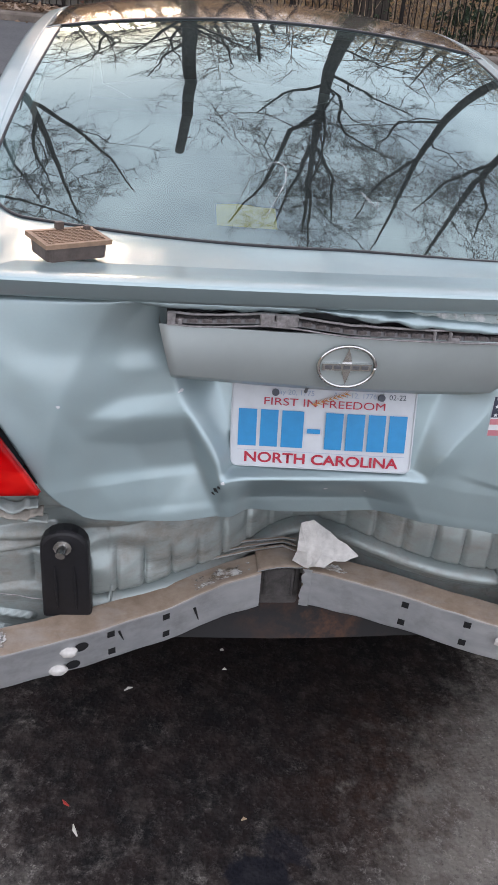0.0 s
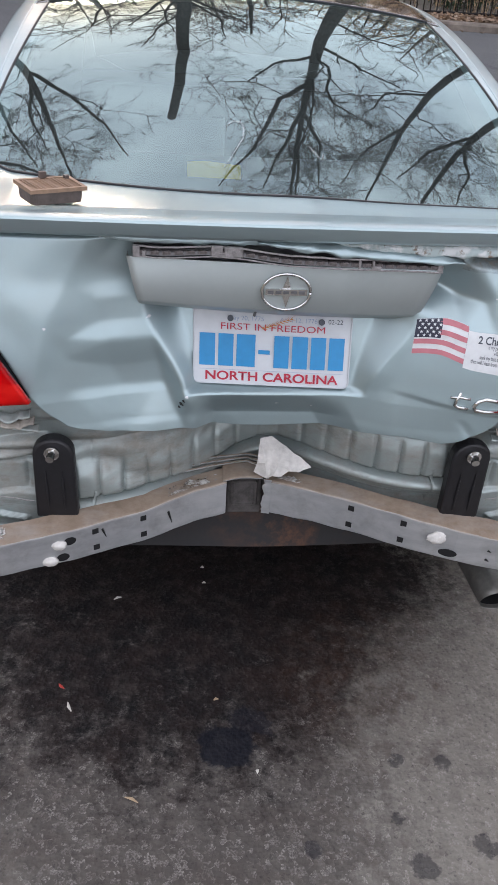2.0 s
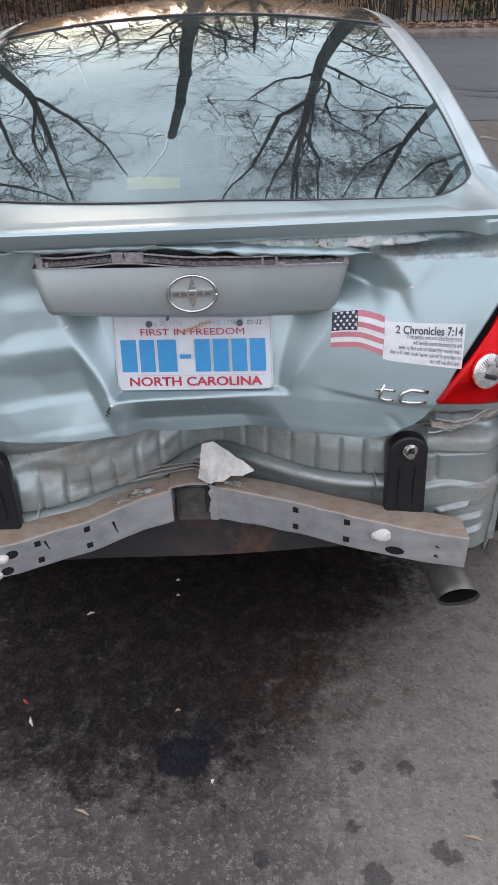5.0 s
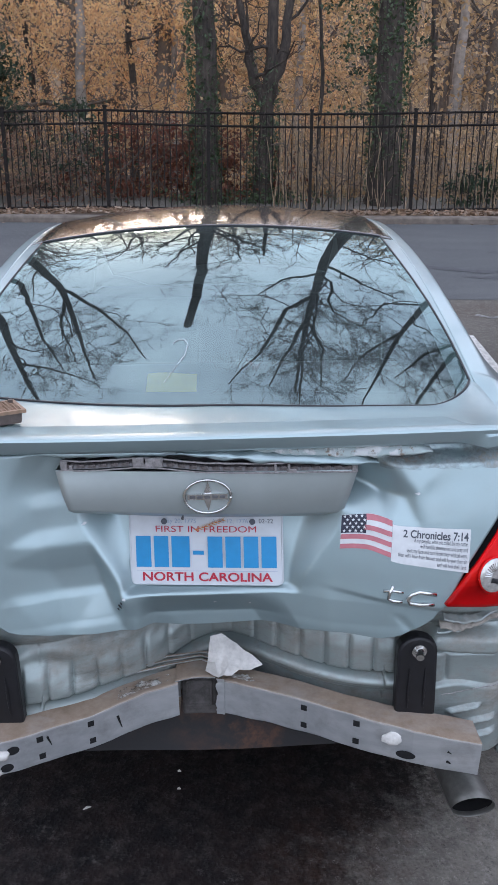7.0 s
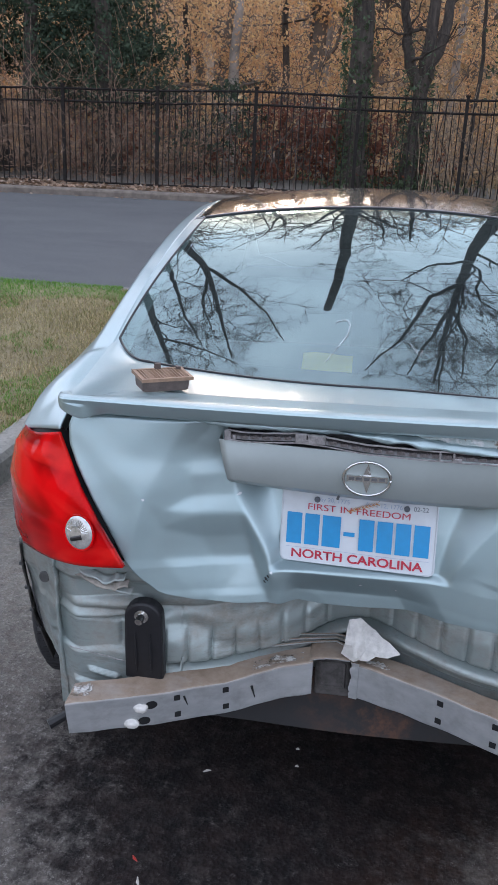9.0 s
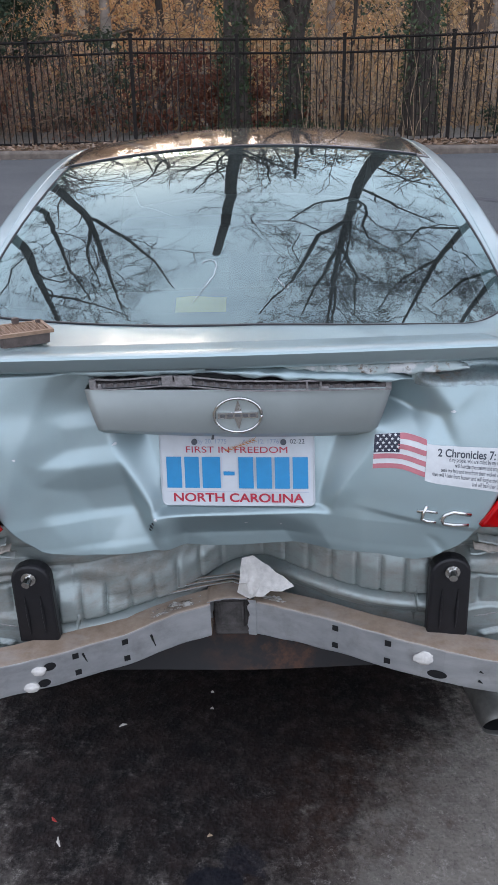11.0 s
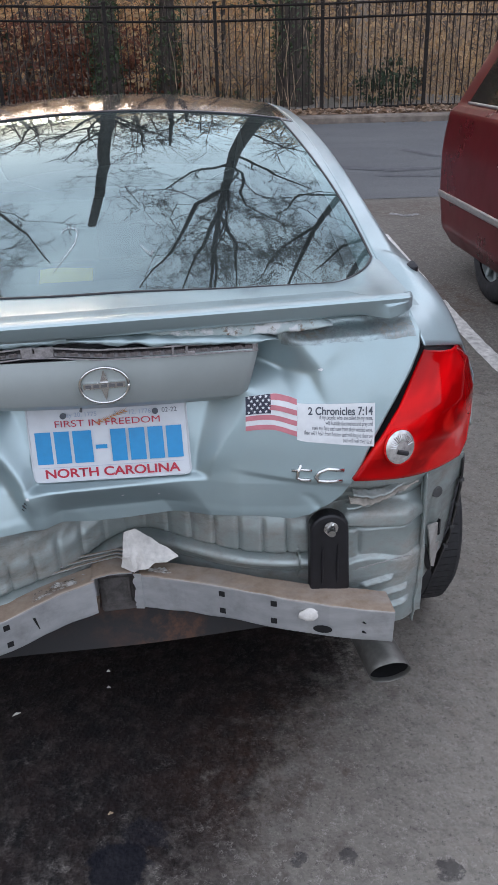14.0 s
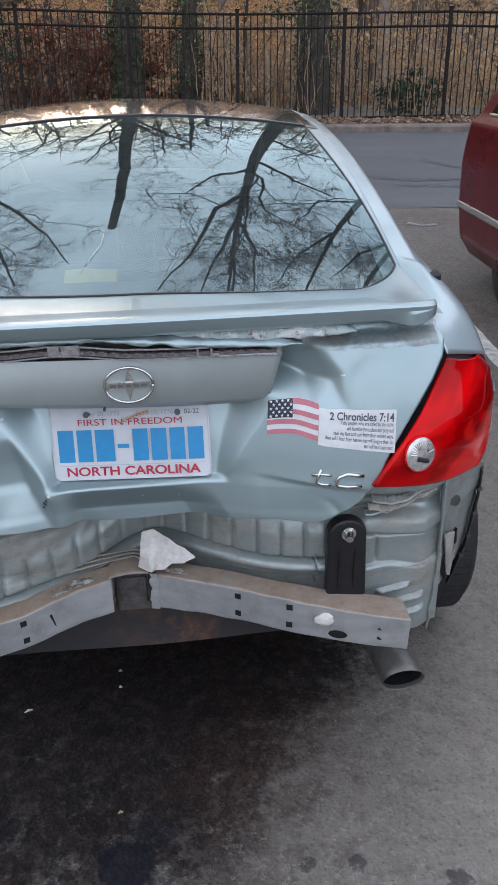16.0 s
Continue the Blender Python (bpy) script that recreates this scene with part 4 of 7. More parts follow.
def lamp_point(side, u, v):
    """The lamp's skin: u from its inner to its outer edge, v from foot to top."""
    inner = [(0.0, 0.452, -0.054, 0.763), (0.3, 0.500, -0.040, 0.835), (0.55, 0.545, -0.012, 0.896), (0.8, 0.582, 0.023, 0.955), (1.0, 0.606, 0.044, 0.990)]
    outer = [(0.0, 0.725, 0.100, 0.712), (0.12, 0.752, 0.128, 0.735), (0.3, 0.764, 0.148, 0.785), (0.55, 0.770, 0.162, 0.850), (0.8, 0.756, 0.172, 0.915), (1.0, 0.730, 0.175, 0.952)]
    p = [float(np.interp(v, [r[0] for r in inner], [r[k] for r in inner])) for k in (1, 2, 3)]
    q = [float(np.interp(v, [r[0] for r in outer], [r[k] for r in outer])) for k in (1, 2, 3)]
    x, y, z = [a + (b - a) * u for a, b in zip(p, q)]
    swell = math.sin(math.pi * u) * (0.024 + 0.022 * math.sin(math.pi * min(1, v * 1.05)))
    facet = 0.006 * abs(u - 0.36 + 0.1 * v) * (1 - u)
    sag = 0.004 * math.sin(math.pi * u) * (1 - v) ** 3
    return Vector((side * (x + 0.35 * swell) + 0.005 * v * (1 - u), y - swell + facet, z - sag - (0.007 + 0.010 * v) * side))


def tail_light(side):
    ob = part("tail_light", grid(lambda u, v: lamp_point(side, u, v), 40, 36), RED, car, "red wrap-round tail light with clear reversing lamp", True)
    mod_solid(ob, 0.012, 1 if side < 0 else -1)
    # dark body behind the lens
    part("lamp_housing", grid(lambda u, v: lamp_point(side, 0.02 + 0.96 * u, 0.01 + 0.98 * v) + Vector((0, 0.035, 0)), 12, 12), BLACK, ob, "black lamp body", True)
    # clear round reversing lamp
    c = lamp_point(side, 0.155, 0.27)
    n = Vector((side * 0.32, -0.90, 0.16)).normalized()
    a = n.cross(Vector((0, 0, 1))).normalized()
    b = a.cross(n)
    dome = bmesh.new()
    grid(lambda u, v: c + n * (0.001 + 0.008 * math.cos(v * math.pi / 2)) + 0.0345 * math.sin(v * math.pi / 2) * (math.cos(u * math.tau) * a + math.sin(u * math.tau) * b), 28, 8, dome, True)
    part("reversing_lamp", dome, CLEAR, ob, "clear ribbed reversing lamp", True)
    ribs = bmesh.new()
    for k in range(16):
        t = math.pi * (0.06 + 0.88 * k / 15)
        tube([c + n * (0.0099 - 4.5 * r * r) + r * (math.cos(t) * a + math.sin(t) * b) for r in (0.013, 0.027)], 0.0010, 4, ribs)
    part("lamp_ribs", ribs, CHROME, ob)
    tube_bm = tube([c + n * 0.0075 + s * (a * 0.93 + b * 0.36 * side) - 0.010 * b for s in (-0.013, 0.013)], 0.005, 8)
    part("bulb", tube_bm, BLACK, ob, "grey bulb slot")
    ring = tube([c + n * 0.001 + 0.0355 * (math.cos(k * math.tau / 28) * a + math.sin(k * math.tau / 28) * b) for k in range(29)], 0.0022, 6)
    part("lamp_ring", ring, RED, ob, "", True)
    # black strip filling the gap to the tailgate
    def edge(v):
        z = 0.80 + 0.21 * v
        x = side * lerp(CORNER_R if side > 0 else CORNER_L, z)
        return Vector((x - 0.002 * side, lid_y(x, z) + 0.020, z))
    gap = grid(lambda u, v: edge(v).lerp(lamp_point(side, 0.01, 0.15 + 0.85 * v) + Vector((0, 0.006, 0.0)), u), 4, 24)
    part("gap_seal", gap, GAP_BLACK, car, "black strip in the gap beside the tail light", True)
    # black filler put in so that the open gap above looks dark
    upper = grid(lambda u, v: (side * (0.568 + 0.040 * u), 0.060 + 0.10 * v + 0.02 * u, 0.970 + 0.075 * v), 3, 10)
    part("gap_seal", upper, GAP_BLACK, car, "black filler for the shaded gap beside the quarter", True)


CLEAR = plain("clear_lamp_plastic", (0.55, 0.54, 0.52), 0.12, 0.55, 0.25, 120, 0.15, Coat_Weight=1.0, Coat_Roughness=0.05)
tail_light(1)
tail_light(-1)


def wheel(x, y, z, r, w, tag, side=0):
    side = side or (1 if x > 0 else -1)
    ob = new("wheel")
    ob.parent = car if tag == "car" else tag
    ob.matrix_local = pose(x, y, z)
    prof = [(-w / 2, r * 0.62), (-w / 2 - 0.006, r * 0.80), (-w / 2 + 0.01, r * 0.95), (-w / 2 + 0.03, r), (w / 2 - 0.03, r), (w / 2 - 0.01, r * 0.95), (w / 2 + 0.006, r * 0.80), (w / 2, r * 0.62)]
    def fn(u, v):
        a = u * math.tau
        i = int(round(v * (len(prof) - 1)))
        return (prof[i][0], prof[i][1] * math.cos(a), prof[i][1] * math.sin(a))
    part("tyre", grid(fn, 48, len(prof) - 1, loop=True), RUBBER, ob, "black tyre", True)
    tread = bmesh.new()
    for k in range(80):
        a = k * math.tau / 80
        for s in (-1, 1):
            box(s * w * 0.22 - w * 0.15, s * w * 0.22 + w * 0.15, -r * 0.031, r * 0.031, r - 0.003, r + 0.0015, tread, Matrix.Rotation(a + s * 0.02, 4, "X"))
    tagged(part("tread", tread, RUBBER, ob, "worn tyre tread"), kind="stuff")
    rim = bmesh.new()
    tube([(-side * w * 0.3, 0, 0), (side * w * 0.36, 0, 0), (side * w * 0.40, 0, 0)], [r * 0.16, r * 0.16, r * 0.10], 20, rim)
    for k in range(9):
        a = k * math.tau / 9
        m = Matrix.Rotation(a, 4, "X")
        box(side * w * 0.30, side * w * 0.40, -0.018, 0.018, r * 0.12, r * 0.60, rim, m)
    grid(lambda u, v: (side * w * (0.42 - 0.5 * v), r * (0.635 - 0.03 * v) * math.cos(u * math.tau), r * (0.635 - 0.03 * v) * math.sin(u * math.tau)), 40, 3, rim, True)
    part("rim", rim, TRIM, ob, "silver alloy rim")
    return ob


wheel(-0.790, 0.73, 0.279, 0.315, 0.215, "car")
wheel(0.786, 0.685, 0.262, 0.318, 0.215, "car")
for sx in (-1, 1):
    wheel(sx * 0.768, 3.42, 0.315, 0.315, 0.205, "car")


# ---- rear details of the car ----
def flat_text(words, size, material, parent, at, name="lettering", align="CENTER", squeeze=1.0, label="", bold=0.0):
    """Lettering as a thin mesh; at(u, v) -> point, u along the line and v up, in metres."""
    cu = bpy.data.curves.new(name, "FONT")
    cu.body, cu.size, cu.align_x, cu.offset = words, size, align, bold * size
    tmp = new("lettering_source", cu)
    dg = bpy.context.evaluated_depsgraph_get()
    me = bpy.data.meshes.new_from_object(tmp.evaluated_get(dg))
    bpy.data.objects.remove(tmp)
    for v in me.vertices:
        v.co = at(v.co.x * squeeze, v.co.y)
    me.materials.clear()
    me.materials.append(material)
    me.name = name
    ob = new(name, me)
    ob.parent = parent
    if label:
        ob["label"] = label
    return ob


INK_BLUE = plain("plate_blue_ink", (0.012, 0.24, 0.52), 0.4, 0, 0.05, 60, 0)
INK_RED = plain("plate_red_ink", (0.42, 0.015, 0.04), 0.4, 0, 0.05, 60, 0)
INK_GREY = plain("grey_ink", (0.06, 0.07, 0.09), 0.5, 0, 0.05, 60, 0)
INK_PALE = plain("pale_blue_ink", (0.30, 0.38, 0.50), 0.5, 0, 0.05, 60, 0)
PLATE_WHITE = plain("plate_white", (0.55, 0.58, 0.61), 0.38, 0, 0.05, 25, 0.03)


def quad_on(at, u0, u1, v0, v1, nu=1, nv=1, bm=None):
    return grid(lambda a, b: at(u0 + (u1 - u0) * a, v0 + (v1 - v0) * b), nu, nv, bm)


def number_plate():
    o, ax, up = Vector((-0.004, 0.0385, 0.764)), Vector((1, -0.043, -0.012)), Vector((0.0, 0.250, 0.968))
    nrm = ax.cross(up).normalized()

    def at(lift):
        return lambda u, v: o + ax * u + up * v + nrm * (lift + 0.0025 * math.sin(u * 14 + v * 9))
    def rounded(w, h, r):
        out = []
        for cx, cy, a0 in ((w - r, r, -90), (w - r, h - r, 0), (-w + r, h - r, 90), (-w + r, r, 180)):
            out += [(cx + r * math.cos(radians(a0 + k * 18)), cy + r * math.sin(radians(a0 + k * 18))) for k in range(6)]
        return out
    pl = part("number_plate", slab(rounded(0.1525, 0.152, 0.012), lambda u, v, w: at(0)(u, v) + nrm * w, -0.0015), PLATE_WHITE, lid, "white plate with blue bars and red lettering")
    rim = bmesh.new()
    pts = [at(0.0012)(u, v) for u, v in [(a * 0.985, 0.0011 + b * 0.985) for a, b in rounded(0.1525, 0.152, 0.012)]]
    tube(pts + [pts[0]], 0.0011, 6, rim)
    part("plate_rim", rim, PLATE_WHITE, pl, "", True)
    s = at(0.0012)
    # the number itself stands as plain bars
    x = -0.140
    for w in (0.030, 0.029, 0.036):
        part("number_bar", quad_on(s, x, x + w, 0.036, 0.099, 3, 4), INK_BLUE, pl, "plain blue bar")
        x += w + 0.006
    part("number_bar", quad_on(s, x, x + 0.022, 0.062, 0.070, 2, 1), INK_BLUE, pl, "plain blue bar")
    x += 0.030
    for w in (0.029, 0.030, 0.029, 0.030):
        part("number_bar", quad_on(s, x, x + w, 0.036, 0.099, 3, 4), INK_BLUE, pl, "plain blue bar")
        x += w + 0.006
    part("rule_line", quad_on(s, -0.140, 0.140, 0.0285, 0.0292, 20, 1), INK_PALE, pl)
    flat_text("NORTH CAROLINA", 0.0245, INK_RED, pl, lambda u, v: s(u, v + 0.0085), squeeze=1.20, bold=0.022)
    flat_text("FIRST IN FREEDOM", 0.0180, INK_RED, pl, lambda u, v: s(u, v + 0.1075), squeeze=1.34)
    flat_text("May 20, 1775", 0.0125, INK_PALE, pl, lambda u, v: s(u - 0.052, v + 0.126))
    flat_text("April 12, 1776", 0.0125, INK_PALE, pl, lambda u, v: s(u + 0.048, v + 0.126))
    st = part("month_sticker", quad_on(at(0.0010), 0.096, 0.142, 0.118, 0.140, 4, 1), PLATE_WHITE, pl, "small pale validation sticker")
    flat_text("02-22", 0.0125, INK_GREY, st, lambda u, v: at(0.002)(u + 0.119, v + 0.126))
    for sx in (-0.082, 0.092):
        c = s(sx, 0.129)
        screw = tube([c - nrm * 0.001, c + nrm * 0.003], 0.006, 12)
        part("plate_screw", screw, INK_GREY, pl, "dark screw")
    leaf = bmesh.new()
    for k in range(9):
        a = k / 8
        x0, z0 = -0.022 + 0.052 * a, 0.112 + 0.020 * a
        for sgn in (-1, 1):
            p = s(x0, z0)
            q = s(x0 + 0.012, z0 + sgn * 0.006 + 0.004)
            r = s(x0 + 0.004, z0 + 0.002)
            leaf.faces.new([leaf.verts.new(v + nrm * 0.002) for v in (p, q, r)])
    part("dry_leaf", leaf, plain("dry_orange_leaf", (0.50, 0.22, 0.07), 0.8), pl, "dry orange scrap of leaf")


number_plate()


def garnish():
    """Silver trim bar over the plate, bowed and slightly loose."""
    def at(u, v, w):
        top, low = 1.027 - 0.010 * u, 0.938 - 0.030 * u - 0.004 * math.sin(u * 3)
        xl, xr = -0.273 + 0.020 * (1 - v), 0.283 - 0.026 * (1 - v)
        x = xl + (xr - xl) * u
        z = low + (top - low) * v
        y = 0.016 - 0.005 * u + 0.03 * u * (1 - v) - 0.018 * math.sin(math.pi * u) * 0.4 - 0.008 * math.sin(math.pi * v) + 0.015 * ramp(0.145, 0.0, v) + w
        return Vector((x, y, z))
    bm = grid(lambda u, v: at(u, v, 0), 40, 55)
    ob = part("garnish", bm, TRIM, lid, "loose silver plastic garnish", 20)
    mod_solid(ob, 0.004, 1)
    # the lip faces down; its shade is a darker copy of the trim
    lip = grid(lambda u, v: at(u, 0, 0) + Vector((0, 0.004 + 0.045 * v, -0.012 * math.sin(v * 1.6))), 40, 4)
    part("garnish_lip", lip, TRIM_DARK, ob, "underside lip coloured darker for its shade", True)
    for u in (0.0, 1.0):
        part("garnish_end", grid(lambda a, v, u=u: at(u, v, 0) + Vector((0, 0.030 * a, 0)), 3, 8), TRIM, ob, "", True)
    crack = tube([at(0.405, 0, -0.004) + Vector((0, -0.004, -0.006)), at(0.41, 0.05, -0.004), at(0.40, 0.16, -0.004)], [0.003, 0.002, 0.0008], 5)
    part("crack", crack, TRIM_DARK, ob, "dark crack")
    # oval emblem without lettering
    c = at(0.502, 0.55, -0.004)
    em = part("emblem", slab([(0.042 * math.cos(k * math.tau / 40), 0.032 * math.sin(k * math.tau / 40)) for k in range(40)], lambda u, v, w: c + Vector((u, -0.003 + w, v)), 0.004), TRIM, ob, "oval chrome emblem")
    ring = tube([c + Vector((0.043 * math.cos(k * math.tau / 48), -0.006, 0.033 * math.sin(k * math.tau / 48))) for k in range(49)], 0.0027, 8)
    part("emblem_ring", ring, CHROME, em, "chrome ring", True)
    bar = box(c.x - 0.037, c.x + 0.037, c.y - 0.008, c.y - 0.003, c.z - 0.0055, c.z + 0.0055)
    part("emblem_bar", bar, CHROME, em, "chrome bar")
    for k in range(5):
        part("emblem_mark", box(c.x - 0.033 + k * 0.0138, c.x - 0.023 + k * 0.0138, c.y - 0.0088, c.y - 0.0078, c.z - 0.0028, c.z + 0.0028), TRIM_DARK, em)
    star = bmesh.new()
    for sg in (-1, 1):
        star.faces.new([star.verts.new(c + Vector(p)) for p in ((-0.009, -0.0045, 0.0), (0.009, -0.0045, 0.0), (0.001, -0.005, sg * 0.030))])
    part("emblem_star", star, CHROME, em)


# darker trim grey for shaded faces, also for cracks and marks
TRIM_DARK = plain("trim_shade_and_mark_grey", (0.10, 0.10, 0.105), 0.55, 0.1, 0.1, 30)
garnish()


def light_strip():
    """Third brake light, cracked, in its torn slot."""
    def spine(u):
        return Vector((-0.262 + 0.545 * u, 0.024 - 0.010 * math.sin(math.pi * u), 1.036 + 0.009 * (1 - smoothstep(0, 0.24, abs(u - 0.29))) - 0.016 * u))
    body = grid(lambda u, v: spine(u) + Vector((0, 0.016 * math.cos(v * math.pi) * -1, 0.011 * math.sin(v * math.pi) - 0.003)), 60, 8)
    ob = part("brake_light_strip", body, SMOKE, lid, "cracked smoky brake light strip", True)
    edge = bmesh.new()
    for dz, dy, r in ((0.0105, -0.013, 0.0021), (-0.006, -0.018, 0.0016)):
        tube([spine(k / 60) + Vector((0, dy + 0.0012 * noise.noise((k * 0.4, 1, dz)), dz + 0.0012 * noise.noise((k * 0.3, 5, dz)))) for k in range(61)], r, 5, edge)
    part("strip_edge", edge, EDGE, ob, "pale grey strip edge", True)
    cell = box(-0.0072, 0.0072, -0.0172, -0.013, -0.0028, 0.0028)
    first = None
    for k in range(26):
        p = spine(0.03 + 0.94 * k / 25)
        if first is None:
            first = part("lamp_cell", cell, CELL, ob)
            q = first
        else:
            q = new("lamp_cell", first.data)
            q.parent = ob
        q.location = p + Vector((0, 0, 0.0020))
    for u, w, up in ((0.012, 0.006, 0.012), (0.035, 0.003, 0.004), (0.262, 0.010, 0.013), (0.315, 0.016, 0.013), (0.285, 0.012, 0.002), (0.72, 0.002, 0.010), (0.765, 0.002, 0.010), (0.775, 0.009, 0.001), (0.99, 0.005, 0.010)):
        p = spine(u)
        clip = box(p.x - w, p.x + w, p.y - 0.0195, p.y - 0.012, p.z - 0.005, p.z + up)
        bmesh.ops.bevel(clip, geom=clip.edges[:], offset=0.0012, segments=1, affect="EDGES")
        part("broken_clip", clip, EDGE, ob, "broken grey clip")
    # flat dark sheet gives the torn slot its darkness
    cav = grid(lambda u, v: (-0.262 + 0.545 * u, 0.048, 1.005 + 0.052 * v), 8, 2)
    part("slot_backing", cav, TRIM_DARK, ob, "dark sheet in place of the slot's depth")


EDGE = plain("scuffed_pale_plastic", (0.27, 0.255, 0.255), 0.4, 0.1, 0.3, 120, 0.15)
SMOKE = plain("smoky_lens_plastic", (0.050, 0.044, 0.045), 0.22, 0, 0.3, 90, 0.2, Coat_Weight=0.6)
CELL = plain("dull_clear_plastic", (0.15, 0.132, 0.132), 0.2, 0.1, 0.35, 90, 0.2, Coat_Weight=0.6)
light_strip()


def torn_edges():
    """Peeled strips of skin between the spoiler and the light strip."""
    def strip(x0, x1, z0, z1, y, width, wob, seed, mat, label):
        def fn(u, v):
            x = x0 + (x1 - x0) * u
            z = z0 + (z1 - z0) * u + wob * noise.noise((u * 5, seed, 0)) + 0.3 * wob * noise.noise((u * 17, seed, 2))
            w = width * (0.12 + 0.88 * smoothstep(0, 0.14, u) * smoothstep(1, 0.88, u)) * (0.55 + 0.45 * math.sin(math.pi * min(1, u * 0.9 + 0.08))) * (1 + 0.5 * noise.noise((u * 11, seed, 5)))
            a = (v - 0.5) * 2.3
            return (x, y + 0.020 * v * v - 0.004 * math.cos(a * 1.3) + 0.005 * noise.noise((u * 9, seed, 8)) + 0.002 * noise.noise((u * 25, v * 3, seed)), z + w * math.sin(a) * 0.5 + 0.0015 * noise.noise((u * 40, v * 6, seed)))
        ob = part("torn_skin", grid(fn, 60, 8), mat, lid, label, True)
        mod_solid(ob, 0.0012, 0)
    strip(-0.33, 0.03, 1.064, 1.062, 0.012, 0.026, 0.003, 1, PAINT, "peeled strip of painted skin")
    strip(-0.05, 0.32, 1.062, 1.034, 0.000, 0.022, 0.0015, 2, PAINT, "peeled strip of painted skin")
    strip(0.08, 0.42, 1.064, 1.050, 0.008, 0.030, 0.005, 3, FLAKED, "flaked strip of bare skin")
    def ledge(u, v):
        x = 0.33 + 0.252 * u
        z = 1.010 + 0.044 * v + 0.006 * noise.noise((u * 9, 1, 1)) * (1 - v)
        return (x, lid_y(x, z) - 0.0025, z + 0.001)
    part("dusty_ledge", grid(ledge, 50, 16), LEDGE, lid, "brown dirt on the crushed ledge", True)
    part("dirt_scab", slab([(0.014 * math.cos(k * math.tau / 14) * (1 + 0.2 * math.sin(3 * k)), 0.007 * math.sin(k * math.tau / 14)) for k in range(14)], lambda u, v, w: (0.455 + u, lid_y(0.455, 1.036) - 0.004 + w, 1.036 + v), 0.004), LEDGE, lid, "flake of loose dirt")


def flaked_material():
    m = Mat("flaked_paint_and_dust", (0.5, 0.5, 0.5), 0.6)
    f = m.range(m.noise(26, 6, 0.7), 0.47, 0.56)
    d = m.range(m.noise(60, 5, 0.7, shift=(4, 0, 0)), 0.58, 0.66)
    c = m.mix(f, (0.36, 0.43, 0.43), (0.58, 0.60, 0.60))
    m.to("Base Color", m.mix(d, c, (0.20, 0.16, 0.12)))
    m.bump(f, 0.5, 0.003)
    return m.m


FLAKED = flaked_material()


def ledge_material():
    m = Mat("brown_settled_dirt", (0.2, 0.17, 0.14), 0.85)
    f = m.range(m.noise(18, 7, 0.75), 0.40, 0.60)
    c = m.mix(f, (0.32, 0.30, 0.27), (0.38, 0.41, 0.405))
    m.to("Base Color", m.mix(m.range(m.noise(55, 5, 0.7), 0.58, 0.68), c, (0.17, 0.14, 0.115)))
    m.bump(m.noise(60, 5), 0.4, 0.003)
    m.to("Alpha", m.range(m.noise(13, 7, 0.75, shift=(2, 0, 1)), 0.42, 0.66, 0, 0.8))
    return m.m


LEDGE = ledge_material()
torn_edges()


def skin(x, z, lift=0.0016):
    return Vector((x, lid_y(x, z) - lift, z))


def stickers():
    """Flag and verse stickers, following the dented skin."""
    def at(lift):
        def f(u, v):
            x = 0.256 + u + 0.10 * (v - 0.03) * 0.6
            z = 0.854 + v - 0.055 * u - 0.09 * max(0, u - 0.05) * (1 - v / 0.058) + 0.008 * math.sin(u * 30) * smoothstep(0.14, 0.05, u)
            soft = sum(lid_y(x + a, z + b) for a in (-0.035, 0, 0.035) for b in (-0.02, 0, 0.02)) / 9
            return Vector((x, min(lid_y(x, z), soft) - lift, z))
        return f
    A = at(0.0012)
    flag = part("flag_sticker", quad_on(A, 0, 0.093, 0, 0.064, 30, 20), STICK_WHITE, lid, "striped flag sticker with white stars", True)
    B = at(0.0020)
    for k in range(7):
        if k % 2 == 0:
            u0 = 0.0 if k * 0.0092 < 0.030 else 0.043
            part("stripe", quad_on(B, u0, 0.093, k * 0.00914, k * 0.00914 + 0.00914, 24, 2), STICK_RED, flag, "faded red stripe", True)
    part("canton", quad_on(B, 0.0, 0.046, 0.030, 0.064, 14, 10), STICK_NAVY, flag, "navy field", True)
    S = at(0.0026)
    star_at = [(0.006 + 0.0105 * i + 0.005 * (j % 2), 0.034 + 0.0068 * j) for j in range(5) for i in range(4)]
    for u0, v0 in star_at:
        bm = bmesh.new()
        ring = [bm.verts.new(S(u0 + (0.0034 if k % 2 == 0 else 0.0015) * math.sin(k * math.pi / 5), v0 + (0.0034 if k % 2 == 0 else 0.0015) * math.cos(k * math.pi / 5))) for k in range(10)]
        bm.faces.new(ring)
        part("star", bm, STICK_WHITE, flag)
    verse = part("verse_sticker", quad_on(A, 0.0935, 0.240, -0.006, 0.058, 40, 20), STICK_WHITE, lid, "white sticker with black verse", True)
    T = at(0.0022)
    flat_text("2 Chronicles 7:14", 0.0175, INK_GREY, verse, lambda u, v: T(u + 0.236, v + 0.041), align="RIGHT", squeeze=0.98, bold=0.02)
    lines = ("if my people, who are called by my name,", "will humble themselves and pray and", "seek my face and turn from their wicked ways,", "then will I hear from heaven and will forgive their sin", "and will heal their land.")
    for k, line in enumerate(lines):
        flat_text(line, 0.0098, INK_GREY, verse, lambda u, v, k=k: T(u + 0.236, v + 0.0335 - 0.0088 * k), align="RIGHT", squeeze=0.62)


STICK_WHITE = plain("sticker_white", (0.62, 0.64, 0.65), 0.55, 0, 0.06, 40, 0)
STICK_RED = plain("sticker_faded_red", (0.50, 0.17, 0.20), 0.55, 0, 0.1, 40, 0)
